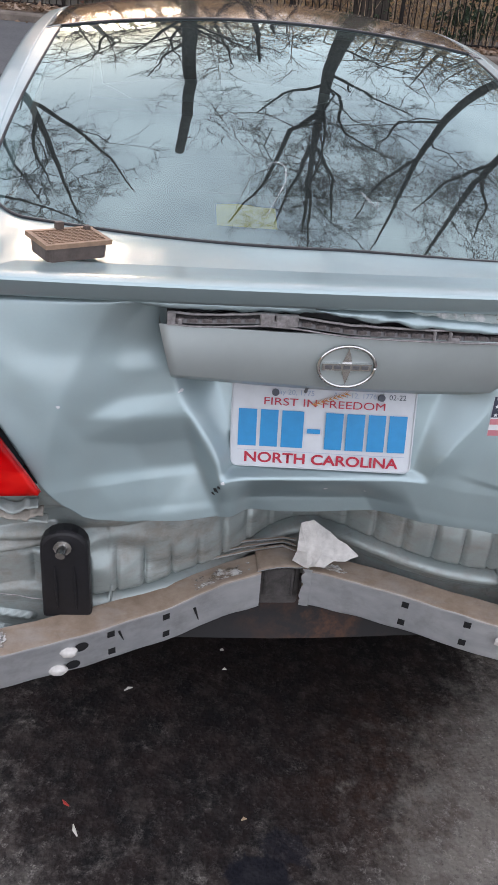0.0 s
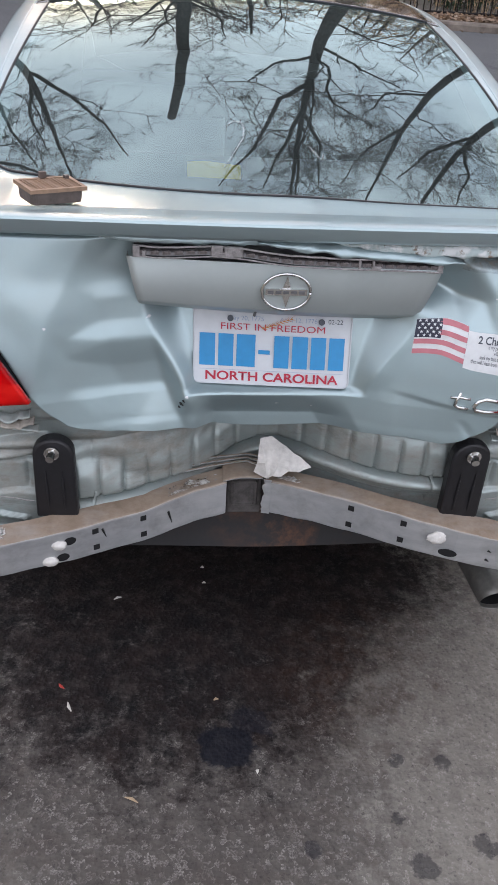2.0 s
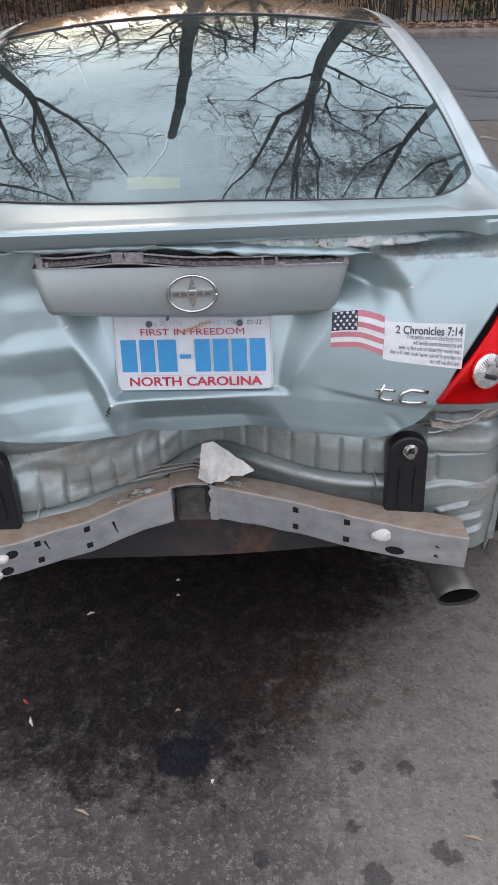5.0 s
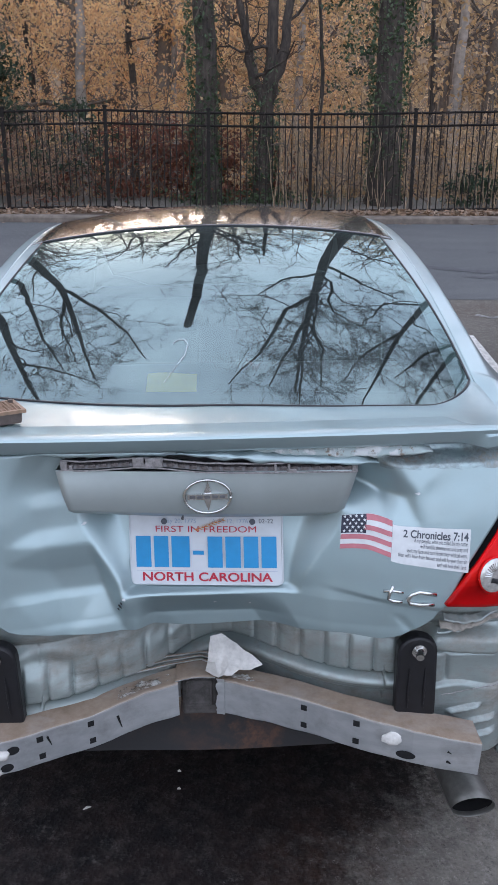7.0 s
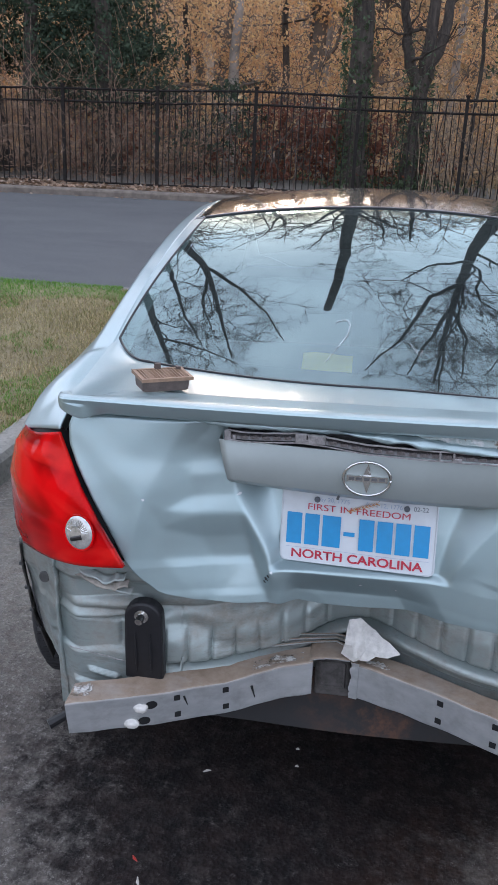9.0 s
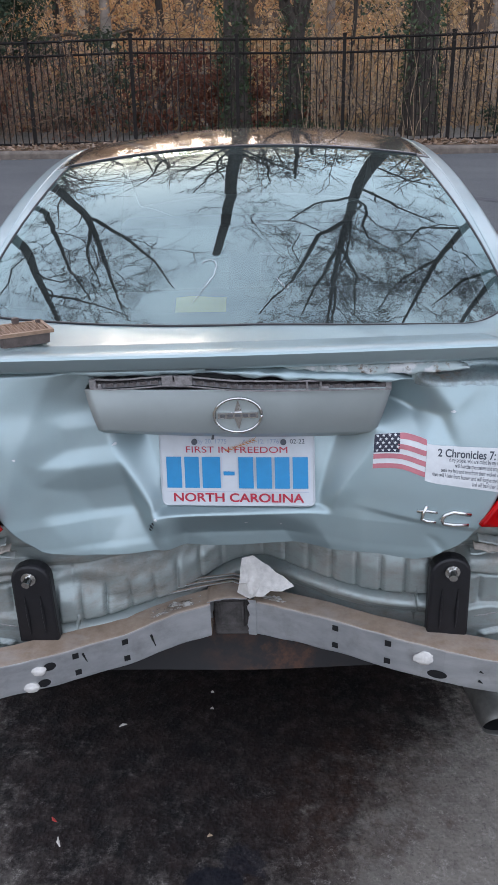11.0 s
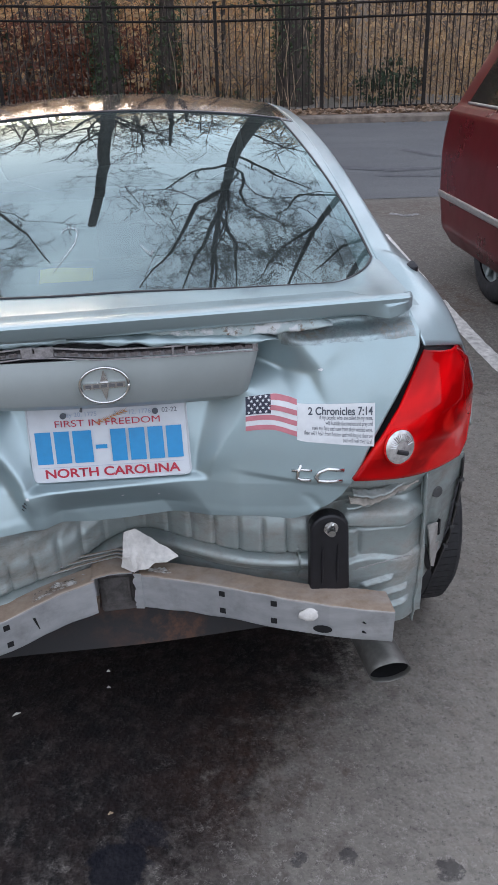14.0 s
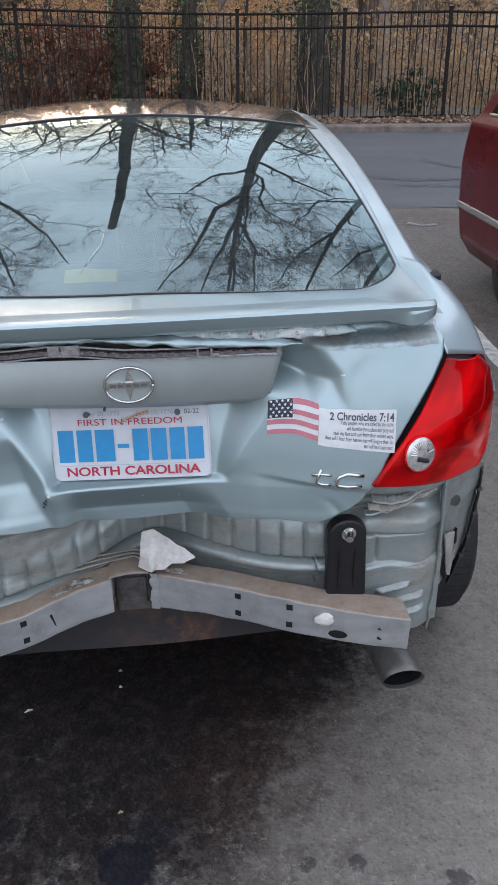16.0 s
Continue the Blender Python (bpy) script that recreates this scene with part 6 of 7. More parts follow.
def seed_tray():
    """Brown plastic basket with a grated top, standing on the deck."""
    t = thing("drain_basket", "brown plastic drain basket with grated top standing on the car's deck", "basket", at=CAR @ pose(-0.410, 0.126, 1.0885, 3.0, 3.0, 34))
    w, d, h = 0.050, 0.032, 0.022
    wall = bmesh.new()
    def ring(s, z):
        out = []
        r = 0.010
        for cx, cy, a0 in ((w - r, -d + r, -90), (w - r, d - r, 0), (-w + r, d - r, 90), (-w + r, -d + r, 180)):
            out += [(s * (cx + r * math.cos(radians(a0 + k * 22.5))), s * (cy + r * math.sin(radians(a0 + k * 22.5))), z) for k in range(5)]
        return out
    rows = [[wall.verts.new(p) for p in ring(s, z)] for s, z in ((0.95, 0.0), (0.98, h * 0.75), (1.0, h), (0.93, h), (0.90, h * 0.7), (0.88, 0.003))]
    for a, b in zip(rows, rows[1:]):
        for k in range(len(a)):
            wall.faces.new((a[k], a[(k + 1) % len(a)], b[(k + 1) % len(a)], b[k]))
    wall.faces.new(rows[-1])
    wall.faces.new(rows[0][::-1])
    part("basket_wall", wall, TRAY_SIDE, t, "dirty brown basket wall")
    part("grate_frame", bmesh_frame(w, d, h), TRAY_TOP, t, "tan grate frame")
    bar = None
    for k in range(8):
        b = box(-w + 0.004, w - 0.004, -0.0011, 0.0011, h + 0.001, h + 0.005)
        o = part("grate_bar", b, TRAY_TOP, t)
        o.location = (0, -d + 0.010 + k * (2 * d - 0.02) / 7, 0)
    for k in range(12):
        b = box(-0.0011, 0.0011, -d + 0.004, d - 0.004, h, h + 0.0045)
        o = part("grate_bar", b, TRAY_TOP, t)
        o.location = (-w + 0.010 + k * (2 * w - 0.02) / 11, 0, 0)
    part("clip", box(-0.006, 0.006, d - 0.004, d + 0.004, 0.006, h + 0.016), TRAY_SIDE, t, "grey clip")
    part("clip", box(w - 0.012, w - 0.004, 0.02, 0.028, h, h + 0.010), TRAY_SIDE, t, "grey clip")
    part("dirt_fill", box(-w * 0.88, w * 0.88, -d * 0.88, d * 0.88, 0.004, h * 0.62), soil_material("basket_dirt", (0.07, 0.05, 0.035), (0.14, 0.10, 0.07)), t, "dark dirt inside")


def bmesh_frame(w, d, h):
    bm = bmesh.new()
    for a in ((-w - 0.003, w + 0.003, -d - 0.003, -d + 0.004), (-w - 0.003, w + 0.003, d - 0.004, d + 0.003)):
        box(a[0], a[1], a[2], a[3], h - 0.001, h + 0.0055, bm)
    for a in ((-w - 0.003, -w + 0.004), (w - 0.004, w + 0.003)):
        box(a[0], a[1], -d + 0.004, d - 0.004, h - 0.001, h + 0.0055, bm)
    return bm


TRAY_TOP = plain("tan_plastic", (0.25, 0.155, 0.10), 0.6, 0, 0.2, 60)
TRAY_SIDE = plain("dirty_brown_plastic", (0.095, 0.070, 0.06), 0.65, 0, 0.25, 50)
seed_tray()


# ---- the maroon van ----
def van():
    v = thing("van", "maroon minivan with silver side moulding in the next bay", "van", at=pose(2.17, 0, 0, 4.6, 0, 0))
    # in the van's frame: y from its nose (low) to its tail (high); x from its near side
    P = [(0.06, 0.170), (0.0, 0.275), (-0.012, 0.50), (-0.005, 0.80), (0.03, 1.08), (0.07, 1.12), (0.22, 1.56), (0.31, 1.66), (0.45, 1.70)]
    base = -0.022
    def fn(u, s):
        k = u * (len(P) - 1)
        i = min(len(P) - 2, int(k))
        f = k - i
        x = P[i][0] + (P[i + 1][0] - P[i][0]) * f
        z = P[i][1] + (P[i + 1][1] - P[i][1]) * f
        y = -0.4 + 5.35 * s
        tail = lerp([(0.17, 4.46), (0.30, 4.55), (0.60, 4.64), (0.90, 4.69), (1.08, 4.68)], z) - max(0, z - 1.06) * 0.62
        y = min(y, tail)
        cor = smoothstep(0.955, 1.0, s)
        for wy in (0.62, 3.16):
            if abs(y - wy) < 0.28:
                z = max(z, -0.02 + math.sqrt(0.28 ** 2 - (y - wy) ** 2))
        return Vector((x + 0.16 * cor * cor, y, z + base))
    body = part("body", grid(fn, 60, 170), MAROON, v, "glossy maroon body side", True)
    mod_solid(body, 0.005, 0)
    def tailw(u, w):
        p = fn(u, 1.0)
        return Vector((p.x + (1.65 - 2 * (p.x - 0.16)) * w * 1.0, p.y + 0.06 * math.sin(math.pi * w), p.z))
    part("tailgate", grid(tailw, 48, 16), MAROON, v, "maroon tailgate", True)
    # far side and roof close the shape
    part("roof", grid(lambda u, s: (0.42 + 1.0 * u, 0.3 + 3.80 * s, 1.70 + base + 0.03 * math.sin(math.pi * u)), 10, 10), MAROON, v, "maroon roof", True)
    part("body", grid(lambda u, s: Vector((1.84, 0, 0)) + Vector((-fn(u, s).x, fn(u, s).y, fn(u, s).z)), 30, 30), MAROON, v, "glossy maroon body side", True)
    # side glass
    def gl(u, s):
        z = 1.145 + 0.37 * u
        y0, y1 = 1.2 + 0.35 * u, 4.49 - (z - 1.04) * 0.62
        x = 0.07 + 0.15 * (z - 1.12) / 0.44 - 0.008
        return (x, y0 + (y1 - y0) * s, z + base)
    part("side_window", grid(gl, 8, 20), VANGLASS, v, "dark tinted side window", True)
    part("window_trim", tube([gl(0, k / 20) for k in range(21)] , 0.011, 6), CHROME_SOFT, v, "silver window trim", True)
    st = grid(lambda u, s: fn(0.244 + 0.020 * u, 0.02 + 0.965 * s) + Vector((-0.012 * math.sin(math.pi * (0.2 + 0.6 * u)), 0, 0)), 4, 60)
    m = part("side_moulding", st, CHROME_SOFT, v, "silver side moulding", True)
    mod_solid(m, 0.012, 0)
    part("door_gap", tube([fn(0.13 + 0.5 * k / 20, 0.66) + Vector((-0.001, 0, 0)) for k in range(21)], 0.003, 4), BLACK, v)
    grip = tube([fn(0.392, 0.715) + Vector(q) for q in ((0.0, -0.10, 0.0), (-0.034, -0.085, 0.004), (-0.040, 0.0, 0.006), (-0.034, 0.085, 0.004), (0.0, 0.10, 0.0))], 0.010, 8)
    part("door_handle", grip, CHROME_SOFT, v, "silver door handle", True)
    part("tail_lamp", grid(lambda u, w: fn(0.50 + 0.28 * u, 0.985) + Vector((-0.008 + 0.10 * w, 0.012 + 0.05 * w, 0)), 12, 4), RED, v, "red tail lamp", True)
    part("underside", box(0.1, 1.7, -0.3, 4.5, 0.25 + base, 0.30 + base), BLACK, v, "black underside")
    for y in (0.62, 3.70):
        wheel(0.165, y, 0.277, 0.36, 0.20, v, -1)
        wheel(1.70, y, 0.277, 0.36, 0.20, v)
    # nose: windscreen, bonnet and front bumper
    part("windscreen", grid(lambda u, s: (0.40 + 1.04 * u - 0.22 * (1 - s) * (1 - 2 * u), 0.32 - 0.72 * (1 - s) + 0.10 * (abs(2 * u - 1) - 1) * (1 - s), 1.05 + 0.65 * s + base), 10, 8), VANGLASS, v, "dark windscreen", True)
    part("bonnet", grid(lambda u, s: (0.06 + 1.72 * u, -0.40 - 0.95 * s + 0.22 * s * (2 * u - 1) ** 2, 1.05 - 0.28 * s * s + 0.03 * math.sin(math.pi * u) + base), 14, 10), MAROON, v, "maroon bonnet", True)
    part("front_bumper", grid(lambda u, s: (0.04 + 1.76 * u, -1.35 + 0.24 * (2 * u - 1) ** 2 - 0.05 * math.sin(math.pi * s), 0.22 + 0.55 * s + base), 14, 8), MAROON, v, "maroon front bumper", True)
    for sx, x0 in ((-1, 0.02), (1, 1.82)):
        part("front_wing", grid(lambda u, s: (x0 - sx * 0.03 * u, -0.38 - 0.74 * s, 0.30 + (0.75 - 0.27 * s * s) * u + base), 6, 10), MAROON, v, "maroon front wing", True)
    # dark sheet painted as the shade behind the wheel
    part("inner_arch", box(0.22, 0.26, 3.0, 4.2, 0.2 + base, 0.9 + base), HOLE, v, "near-black sheet for the shade inside the wheel arch")
    return v


VANGLASS = plain("van_tinted_glass", (0.012, 0.010, 0.009), 0.05, 0, 0.1, 3, 0, Coat_Weight=1.0, Coat_Roughness=0.02)
CHROME_SOFT = plain("satin_silver", (0.46, 0.45, 0.44), 0.35, 0.8, 0.1, 40)
van()


# ---- trees and woods ----
class Wood:
    """Collects round limbs into one mesh."""

    def __init__(self):
        self.v, self.f = [], []

    def limb(self, pts, radii, sides):
        ref = Vector((1, 0, 0))
        base = len(self.v)
        n = len(pts)
        for i, p in enumerate(pts):
            way = (pts[min(i + 1, n - 1)] - pts[max(i - 1, 0)])
            if way.length < 1e-6:
                way = Vector((0, 0, 1))
            way.normalize()
            if abs(way.dot(ref)) > 0.9:
                ref = Vector((0, 1, 0))
            a = (ref - way * ref.dot(way)).normalized()
            b = way.cross(a)
            for k in range(sides):
                t = k * math.tau / sides
                self.v.append(p + radii[i] * (math.cos(t) * a + math.sin(t) * b))
        for i in range(n - 1):
            for k in range(sides):
                q = base + i * sides
                self.f.append((q + k, q + (k + 1) % sides, q + sides + (k + 1) % sides, q + sides + k))

    def done(self, name, material, parent=None, label=""):
        return raw(name, self.v, self.f, material, parent, label, True)


def bend(rng, start, way, length, steps, curl, droop=0.0):
    pts, p, d = [start.copy()], start.copy(), way.normalized()
    for i in range(steps):
        d = (d + Vector((rng.gauss(0, curl), rng.gauss(0, curl), rng.gauss(0, curl) + droop))).normalized()
        p = p + d * (length / steps)
        pts.append(p.copy())
    return pts


def sprout(rng, wood, twigs, pts, r0, level, spread=0.9, count=None, start=0.25):
    """Limbs along a limb, then limbs along those."""
    n = count or (11, 10, 9, 6)[min(level, 3)]
    total = sum((b - a).length for a, b in zip(pts, pts[1:]))
    for k in range(n):
        t = start + (1 - start) * (k + rng.random()) / n
        i = min(len(pts) - 2, int(t * (len(pts) - 1)))
        f = t * (len(pts) - 1) - i
        p = pts[i].lerp(pts[i + 1], f)
        along = (pts[i + 1] - pts[i]).normalized()
        side = Vector((rng.gauss(0, 1), rng.gauss(0, 0.75), rng.gauss(0, 0.5)))
        side = (side - along * side.dot(along)).normalized()
        way = along * rng.uniform(0.35, 0.9) + side * spread + Vector((0, 0, 0.18))
        length = total * rng.uniform(0.28, 0.55) * (1.15 - 0.55 * t)
        r = max((0.022, 0.015, 0.0105, 0.0072)[min(level, 3)], r0 * (1 - 0.75 * t) * rng.uniform(0.20, 0.42))
        steps = max(4, int(8 - level))
        q = bend(rng, p, way, length, steps, 0.36)
        rad = [r * (1 - 0.70 * j / steps) for j in range(steps + 1)]
        (wood if r > 0.025 else twigs).limb(q, rad, 6 if r > 0.05 else 4 if r > 0.02 else 3)
        if level < 3 and length > 0.5:
            sprout(rng, wood, twigs, q, r, level + 1, spread, None, 0.2)


def tree(label, seed, path, r0, r1, crown_from, count, limbs=(), spread=0.9, group="trees behind the fence", bark=None):
    """A bare tree with a given trunk line; limbs: (points, radius) that show clearly."""
    rng = random.Random(seed)
    pts = [Vector(p) for p in path]
    base = pts[0]
    t = thing("tree", label, "tree", group, at=pose(*base))
    trunk = Wood()
    fine = []
    for a, b in zip(pts, pts[1:]):
        for k in range(6):
            fine.append(a.lerp(b, k / 6) + Vector((rng.gauss(0, 0.012), rng.gauss(0, 0.012), 0)))
    fine.append(pts[-1])
    fine = [p - base for p in fine]
    n = len(fine) - 1
    rad = [(r0 + (r1 - r0) * i / n) * (1 + 0.55 * math.exp(-i * 0.9) + 0.06 * noise.noise((i * 0.7, seed, 0))) for i in range(n + 1)]
    trunk.limb(fine, rad, 14)
    trunk.f.append(tuple(range(len(trunk.v) - 14, len(trunk.v))))
    trunk.done("trunk", bark or BARK, t)
    crown = Wood()
    if count:
        up = [p for p in fine if p.z >= crown_from]
        if len(up) > 1:
            sprout(rng, crown, crown, up, (r0 + r1) / 2, 0, spread, count, 0.0)
    for lp, lr in limbs:
        q = [Vector(p) - base for p in lp]
        dense = []
        for a, b in zip(q, q[1:]):
            for k in range(4):
                dense.append(a.lerp(b, k / 4) + Vector((rng.gauss(0, 0.03), rng.gauss(0, 0.03), rng.gauss(0, 0.03))))
        dense.append(q[-1])
        m = len(dense) - 1
        w = Wood()
        w.limb(dense, [lr * (1 - 0.7 * i / m) for i in range(m + 1)], 8)
        w.done("limb", BARK, t, "bare dark limb")
        sprout(rng, crown, crown, dense, lr, 1, spread, 7, 0.15)
    if crown.v:
        tagged(crown.done("crown", BARK, t, "fine bare branches"), kind="stuff")
    return t


Z0 = bank_z(0, 13.2) - 0.15
tree("ivy-clad trunk snapped off high up behind the fence", 11, [(-0.86, 13.2, Z0), (-0.90, 13.2, 4.3), (-1.09, 13.2, 7.0), (-1.43, 13.2, 10.9), (-1.75, 13.2, 13.3), (-2.28, 13.2, 16.1)], 0.185, 0.165, 3.2, 0,
     limbs=[([(-0.98, 13.2, 5.6), (-1.9, 13.3, 7.4), (-2.6, 13.2, 8.6)], 0.07), ([(-1.02, 13.2, 6.2), (-0.2, 13.0, 7.8), (0.5, 13.0, 8.6)], 0.06), ([(-1.1, 13.2, 7.2), (-2.2, 13.5, 8.0), (-3.3, 13.6, 8.8)], 0.06), ([(-0.95, 13.2, 5.0), (-1.7, 13.4, 6.2)], 0.05), ([(-1.0, 13.2, 5.9), (-1.6, 13.0, 7.6), (-1.5, 13.0, 9.2)], 0.05), ([(-1.05, 13.2, 6.6), (-0.3, 13.1, 8.2), (-0.2, 13.0, 9.6)], 0.05), ([(-1.15, 13.2, 7.6), (-1.9, 13.1, 9.0), (-2.5, 13.0, 10.2)], 0.05), ([(-1.1, 13.2, 7.0), (-0.1, 13.0, 7.6), (0.8, 13.0, 8.2)], 0.05), ([(-0.95, 13.2, 5.2), (-2.0, 13.3, 6.4), (-3.0, 13.3, 7.0)], 0.05)])
tree("dark forked tree wrapped in vines behind the fence", 12, [(0.10, 13.45, Z0), (0.14, 13.45, 2.6), (0.20, 13.45, 3.5), (0.30, 13.4, 5.2), (0.42, 13.3, 7.2), (0.46, 13.2, 9.3)], 0.17, 0.03, 3.6, 6,
     limbs=[([(0.18, 13.45, 3.3), (-0.10, 13.4, 3.9), (-0.22, 13.4, 4.6), (-0.5, 13.5, 6.4)], 0.12), ([(0.2, 13.45, 3.4), (0.46, 13.4, 4.1), (0.62, 13.4, 5.2), (0.8, 13.4, 7.0)], 0.12)])
tree("tall bare oak with ivy on its trunk behind the fence", 13, [(2.32, 13.2, Z0), (2.30, 13.2, 6.0), (2.25, 13.2, 8.45), (2.30, 13.2, 11.3), (2.42, 13.2, 15.2), (2.6, 13.2, 19.0), (2.9, 13.3, 24.0)], 0.24, 0.06, 8.0, 15,
     limbs=[([(2.35, 13.2, 12.6), (1.6, 13.1, 14.0), (0.8, 13.0, 18.7), (-0.7, 12.8, 22.5)], 0.12), ([(2.4, 13.2, 14.8), (2.0, 13.0, 18.0), (1.4, 12.8, 22.5)], 0.11), ([(2.42, 13.2, 15.2), (3.4, 13.0, 17.5), (4.0, 12.9, 22.0)], 0.10), ([(2.3, 13.2, 9.6), (3.6, 13.0, 10.6), (4.8, 12.8, 11.0)], 0.09), ([(2.28, 13.2, 7.4), (3.4, 13.3, 8.2), (4.6, 13.4, 8.4)], 0.07), ([(2.3, 13.2, 10.4), (1.2, 13.2, 11.4), (0.4, 13.1, 13.0)], 0.08), ([(2.5, 13.2, 17.5), (2.9, 12.9, 21.0), (3.3, 12.6, 26.0)], 0.09)])
tree("bare tree with crooked limbs in the woods", 14, [(6.3, 13.6, Z0), (6.1, 13.5, 6.0), (5.86, 13.2, 11.0), (6.01, 13.2, 15.0), (6.4, 13.2, 20.0), (6.6, 13.2, 24.0)], 0.17, 0.04, 8.0, 9,
     limbs=[([(5.9, 13.2, 11.2), (4.7, 13.1, 12.0), (4.4, 13.0, 14.6)], 0.07), ([(6.0, 13.2, 14.5), (5.2, 13.0, 17.0), (4.9, 12.9, 21.0)], 0.08)])
tree("bare tree with crooked limbs in the woods", 15, [(8.9, 13.8, Z0), (8.4, 13.5, 7.0), (8.2, 13.2, 12.0), (8.4, 13.2, 15.7), (9.0, 13.2, 21.0), (9.3, 13.2, 25.0)], 0.20, 0.05, 9.0, 9,
     limbs=[([(8.25, 13.2, 13.0), (7.4, 13.0, 15.5), (7.0, 12.9, 19.0)], 0.09), ([(8.3, 13.2, 14.5), (9.4, 13.0, 16.5), (10.2, 12.9, 20.0)], 0.09)])
tree("bare tree with a thick arching limb in the woods", 16, [(-5.6, 13.8, Z0), (-5.7, 13.5, 4.5), (-5.83, 13.2, 7.1), (-5.94, 13.2, 10.8), (-6.36, 13.2, 13.8), (-6.95, 13.2, 17.6), (-7.4, 13.2, 21.0)], 0.19, 0.04, 8.5, 6,
     limbs=[([(-5.94, 13.2, 10.6), (-5.3, 13.1, 13.1), (-4.75, 13.0, 15.9), (-4.4, 12.9, 19.0)], 0.09), ([(-6.0, 13.2, 11.5), (-6.9, 13.0, 14.0), (-7.3, 12.9, 17.0)], 0.08)])
tree("bare leaning tree in the woods", 17, [(-7.4, 13.9, Z0), (-7.0, 13.4, 6.0), (-6.8, 13.2, 9.2), (-7.4, 13.2, 12.0), (-8.0, 13.2, 15.0), (-8.4, 13.2, 19.0)], 0.14, 0.03, 6.5, 5)
tree("bare tree with dark curved trunk in the woods", 18, [(-8.0, 13.7, Z0), (-8.2, 13.4, 7.0), (-8.56, 13.2, 11.8), (-9.7, 13.2, 16.4), (-10.6, 13.2, 20.5), (-11.0, 13.2, 24.0)], 0.23, 0.06, 9.0, 7,
     limbs=[([(-9.9, 13.2, 17.0), (-8.6, 13.0, 18.6), (-7.2, 12.9, 21.5)], 0.08)])


def far_wood(seed, n):
    rng = random.Random(seed)
    w, tw = Wood(), Wood()
    for k in range(n):
        y = rng.uniform(17, 46)
        x = rng.uniform(-0.75, 0.75) * (y + 4)
        r = rng.uniform(0.06, 0.24)
        hgt = rng.uniform(7, 10) if y < 26 else rng.uniform(12, 18)
        z = bank_z(x, y) - 0.1
        pts = bend(rng, Vector((x, y, z)), Vector((rng.gauss(0, 0.04), 0, 1)), hgt, 8, 0.03)
        w.limb(pts, [r * (1 - 0.9 * i / 8) for i in range(9)], 7)
        for j in range(12 if hgt < 14 else 22):
            i = rng.randint(2 if hgt < 14 else 4, 8)
            q = bend(rng, pts[i], Vector((rng.gauss(0, 1), rng.gauss(0, 1), 0.8)), rng.uniform(1.5, 4.5), 5, 0.22)
            tw.limb(q, [max(0.012, r * 0.26 * (1 - 0.8 * m / 5)) for m in range(6)], 3)
            for h in range(3):
                p = bend(rng, q[rng.randint(1, 4)], Vector((rng.gauss(0, 1), rng.gauss(0, 1), 0.5)), rng.uniform(0.7, 2.0), 4, 0.25)
                tw.limb(p, [0.013 * (1 - 0.6 * m / 4) for m in range(5)], 3)
    t = w.done("far_trunks", BARK_FAR, None)
    tagged(t, "grey trunks deep in the winter woods", "woods", kind="stuff")
    tagged(tw.done("far_branches", BARK_FAR, None), "bare branches deep in the winter woods", "woods", kind="stuff")


BARK_FAR = plain("far_grey_bark", (0.16, 0.125, 0.10), 0.9, 0, 0.3, 4, 0.3)
far_wood(5, 165)
PALE_BARK = plain("pale_grey_bark", (0.34, 0.29, 0.25), 0.9, 0, 0.3, 5, 0.4)
for seed, x, y, r in ((31, -3.75, 16.2, 0.15), (32, -2.02, 17.2, 0.25), (33, -8.2, 19.0, 0.16), (34, 4.6, 18.0, 0.18), (35, 0.95, 18.5, 0.13)):
    z = bank_z(x, y) - 0.1
    tree("straight pale grey trunk standing in the woods", seed, [(x - 0.05, y, z), (x, y, 4.0), (x + 0.08, y, 6.0), (x + 0.15, y, 8.2)], r, r * 0.3, 6.0, 5, bark=PALE_BARK)
for seed, x, y, r in ((41, -2.75, 16.6, 0.10), (42, -2.35, 18.4, 0.12), (43, -5.2, 17.6, 0.10), (44, 3.6, 16.0, 0.07), (45, 1.15, 14.2, 0.045)):
    z = bank_z(x, y) - 0.1
    tree("slim dark trunk standing in the woods", seed, [(x, y, z), (x + 0.06, y, 4.0), (x - 0.08, y, 6.0), (x + 0.1, y, 8.5)], r, r * 0.3, 4.0, 5)


def leaves(name, label, category, material, places, size, flat=0.0, seed=1, kind="stuff", fold=True):
    """Many small leaves, each a folded diamond."""
    rng = np.random.default_rng(seed)
    P = np.asarray(places, float)
    n = len(P)
    a = rng.normal(size=(n, 3))
    a[:, 2] *= 1 - flat
    a /= np.linalg.norm(a, axis=1)[:, None]
    b = rng.normal(size=(n, 3))
    b[:, 2] *= 1 - flat
    b -= a * (a * b).sum(1)[:, None]
    b /= np.linalg.norm(b, axis=1)[:, None]
    c = np.cross(a, b)
    s = (size * rng.uniform(0.6, 1.35, n))[:, None]
    v = np.stack([P - a * s * 0.5, P + b * s * 0.28 + c * s * 0.10, P + a * s * 0.5, P - b * s * 0.28 + c * s * 0.10], 1).reshape(-1, 3)
    faces = [(4 * i, 4 * i + 1, 4 * i + 2, 4 * i + 3) for i in range(n)]
    ob = raw(name, v, faces, material)
    return tagged(ob, label, category, kind=kind)


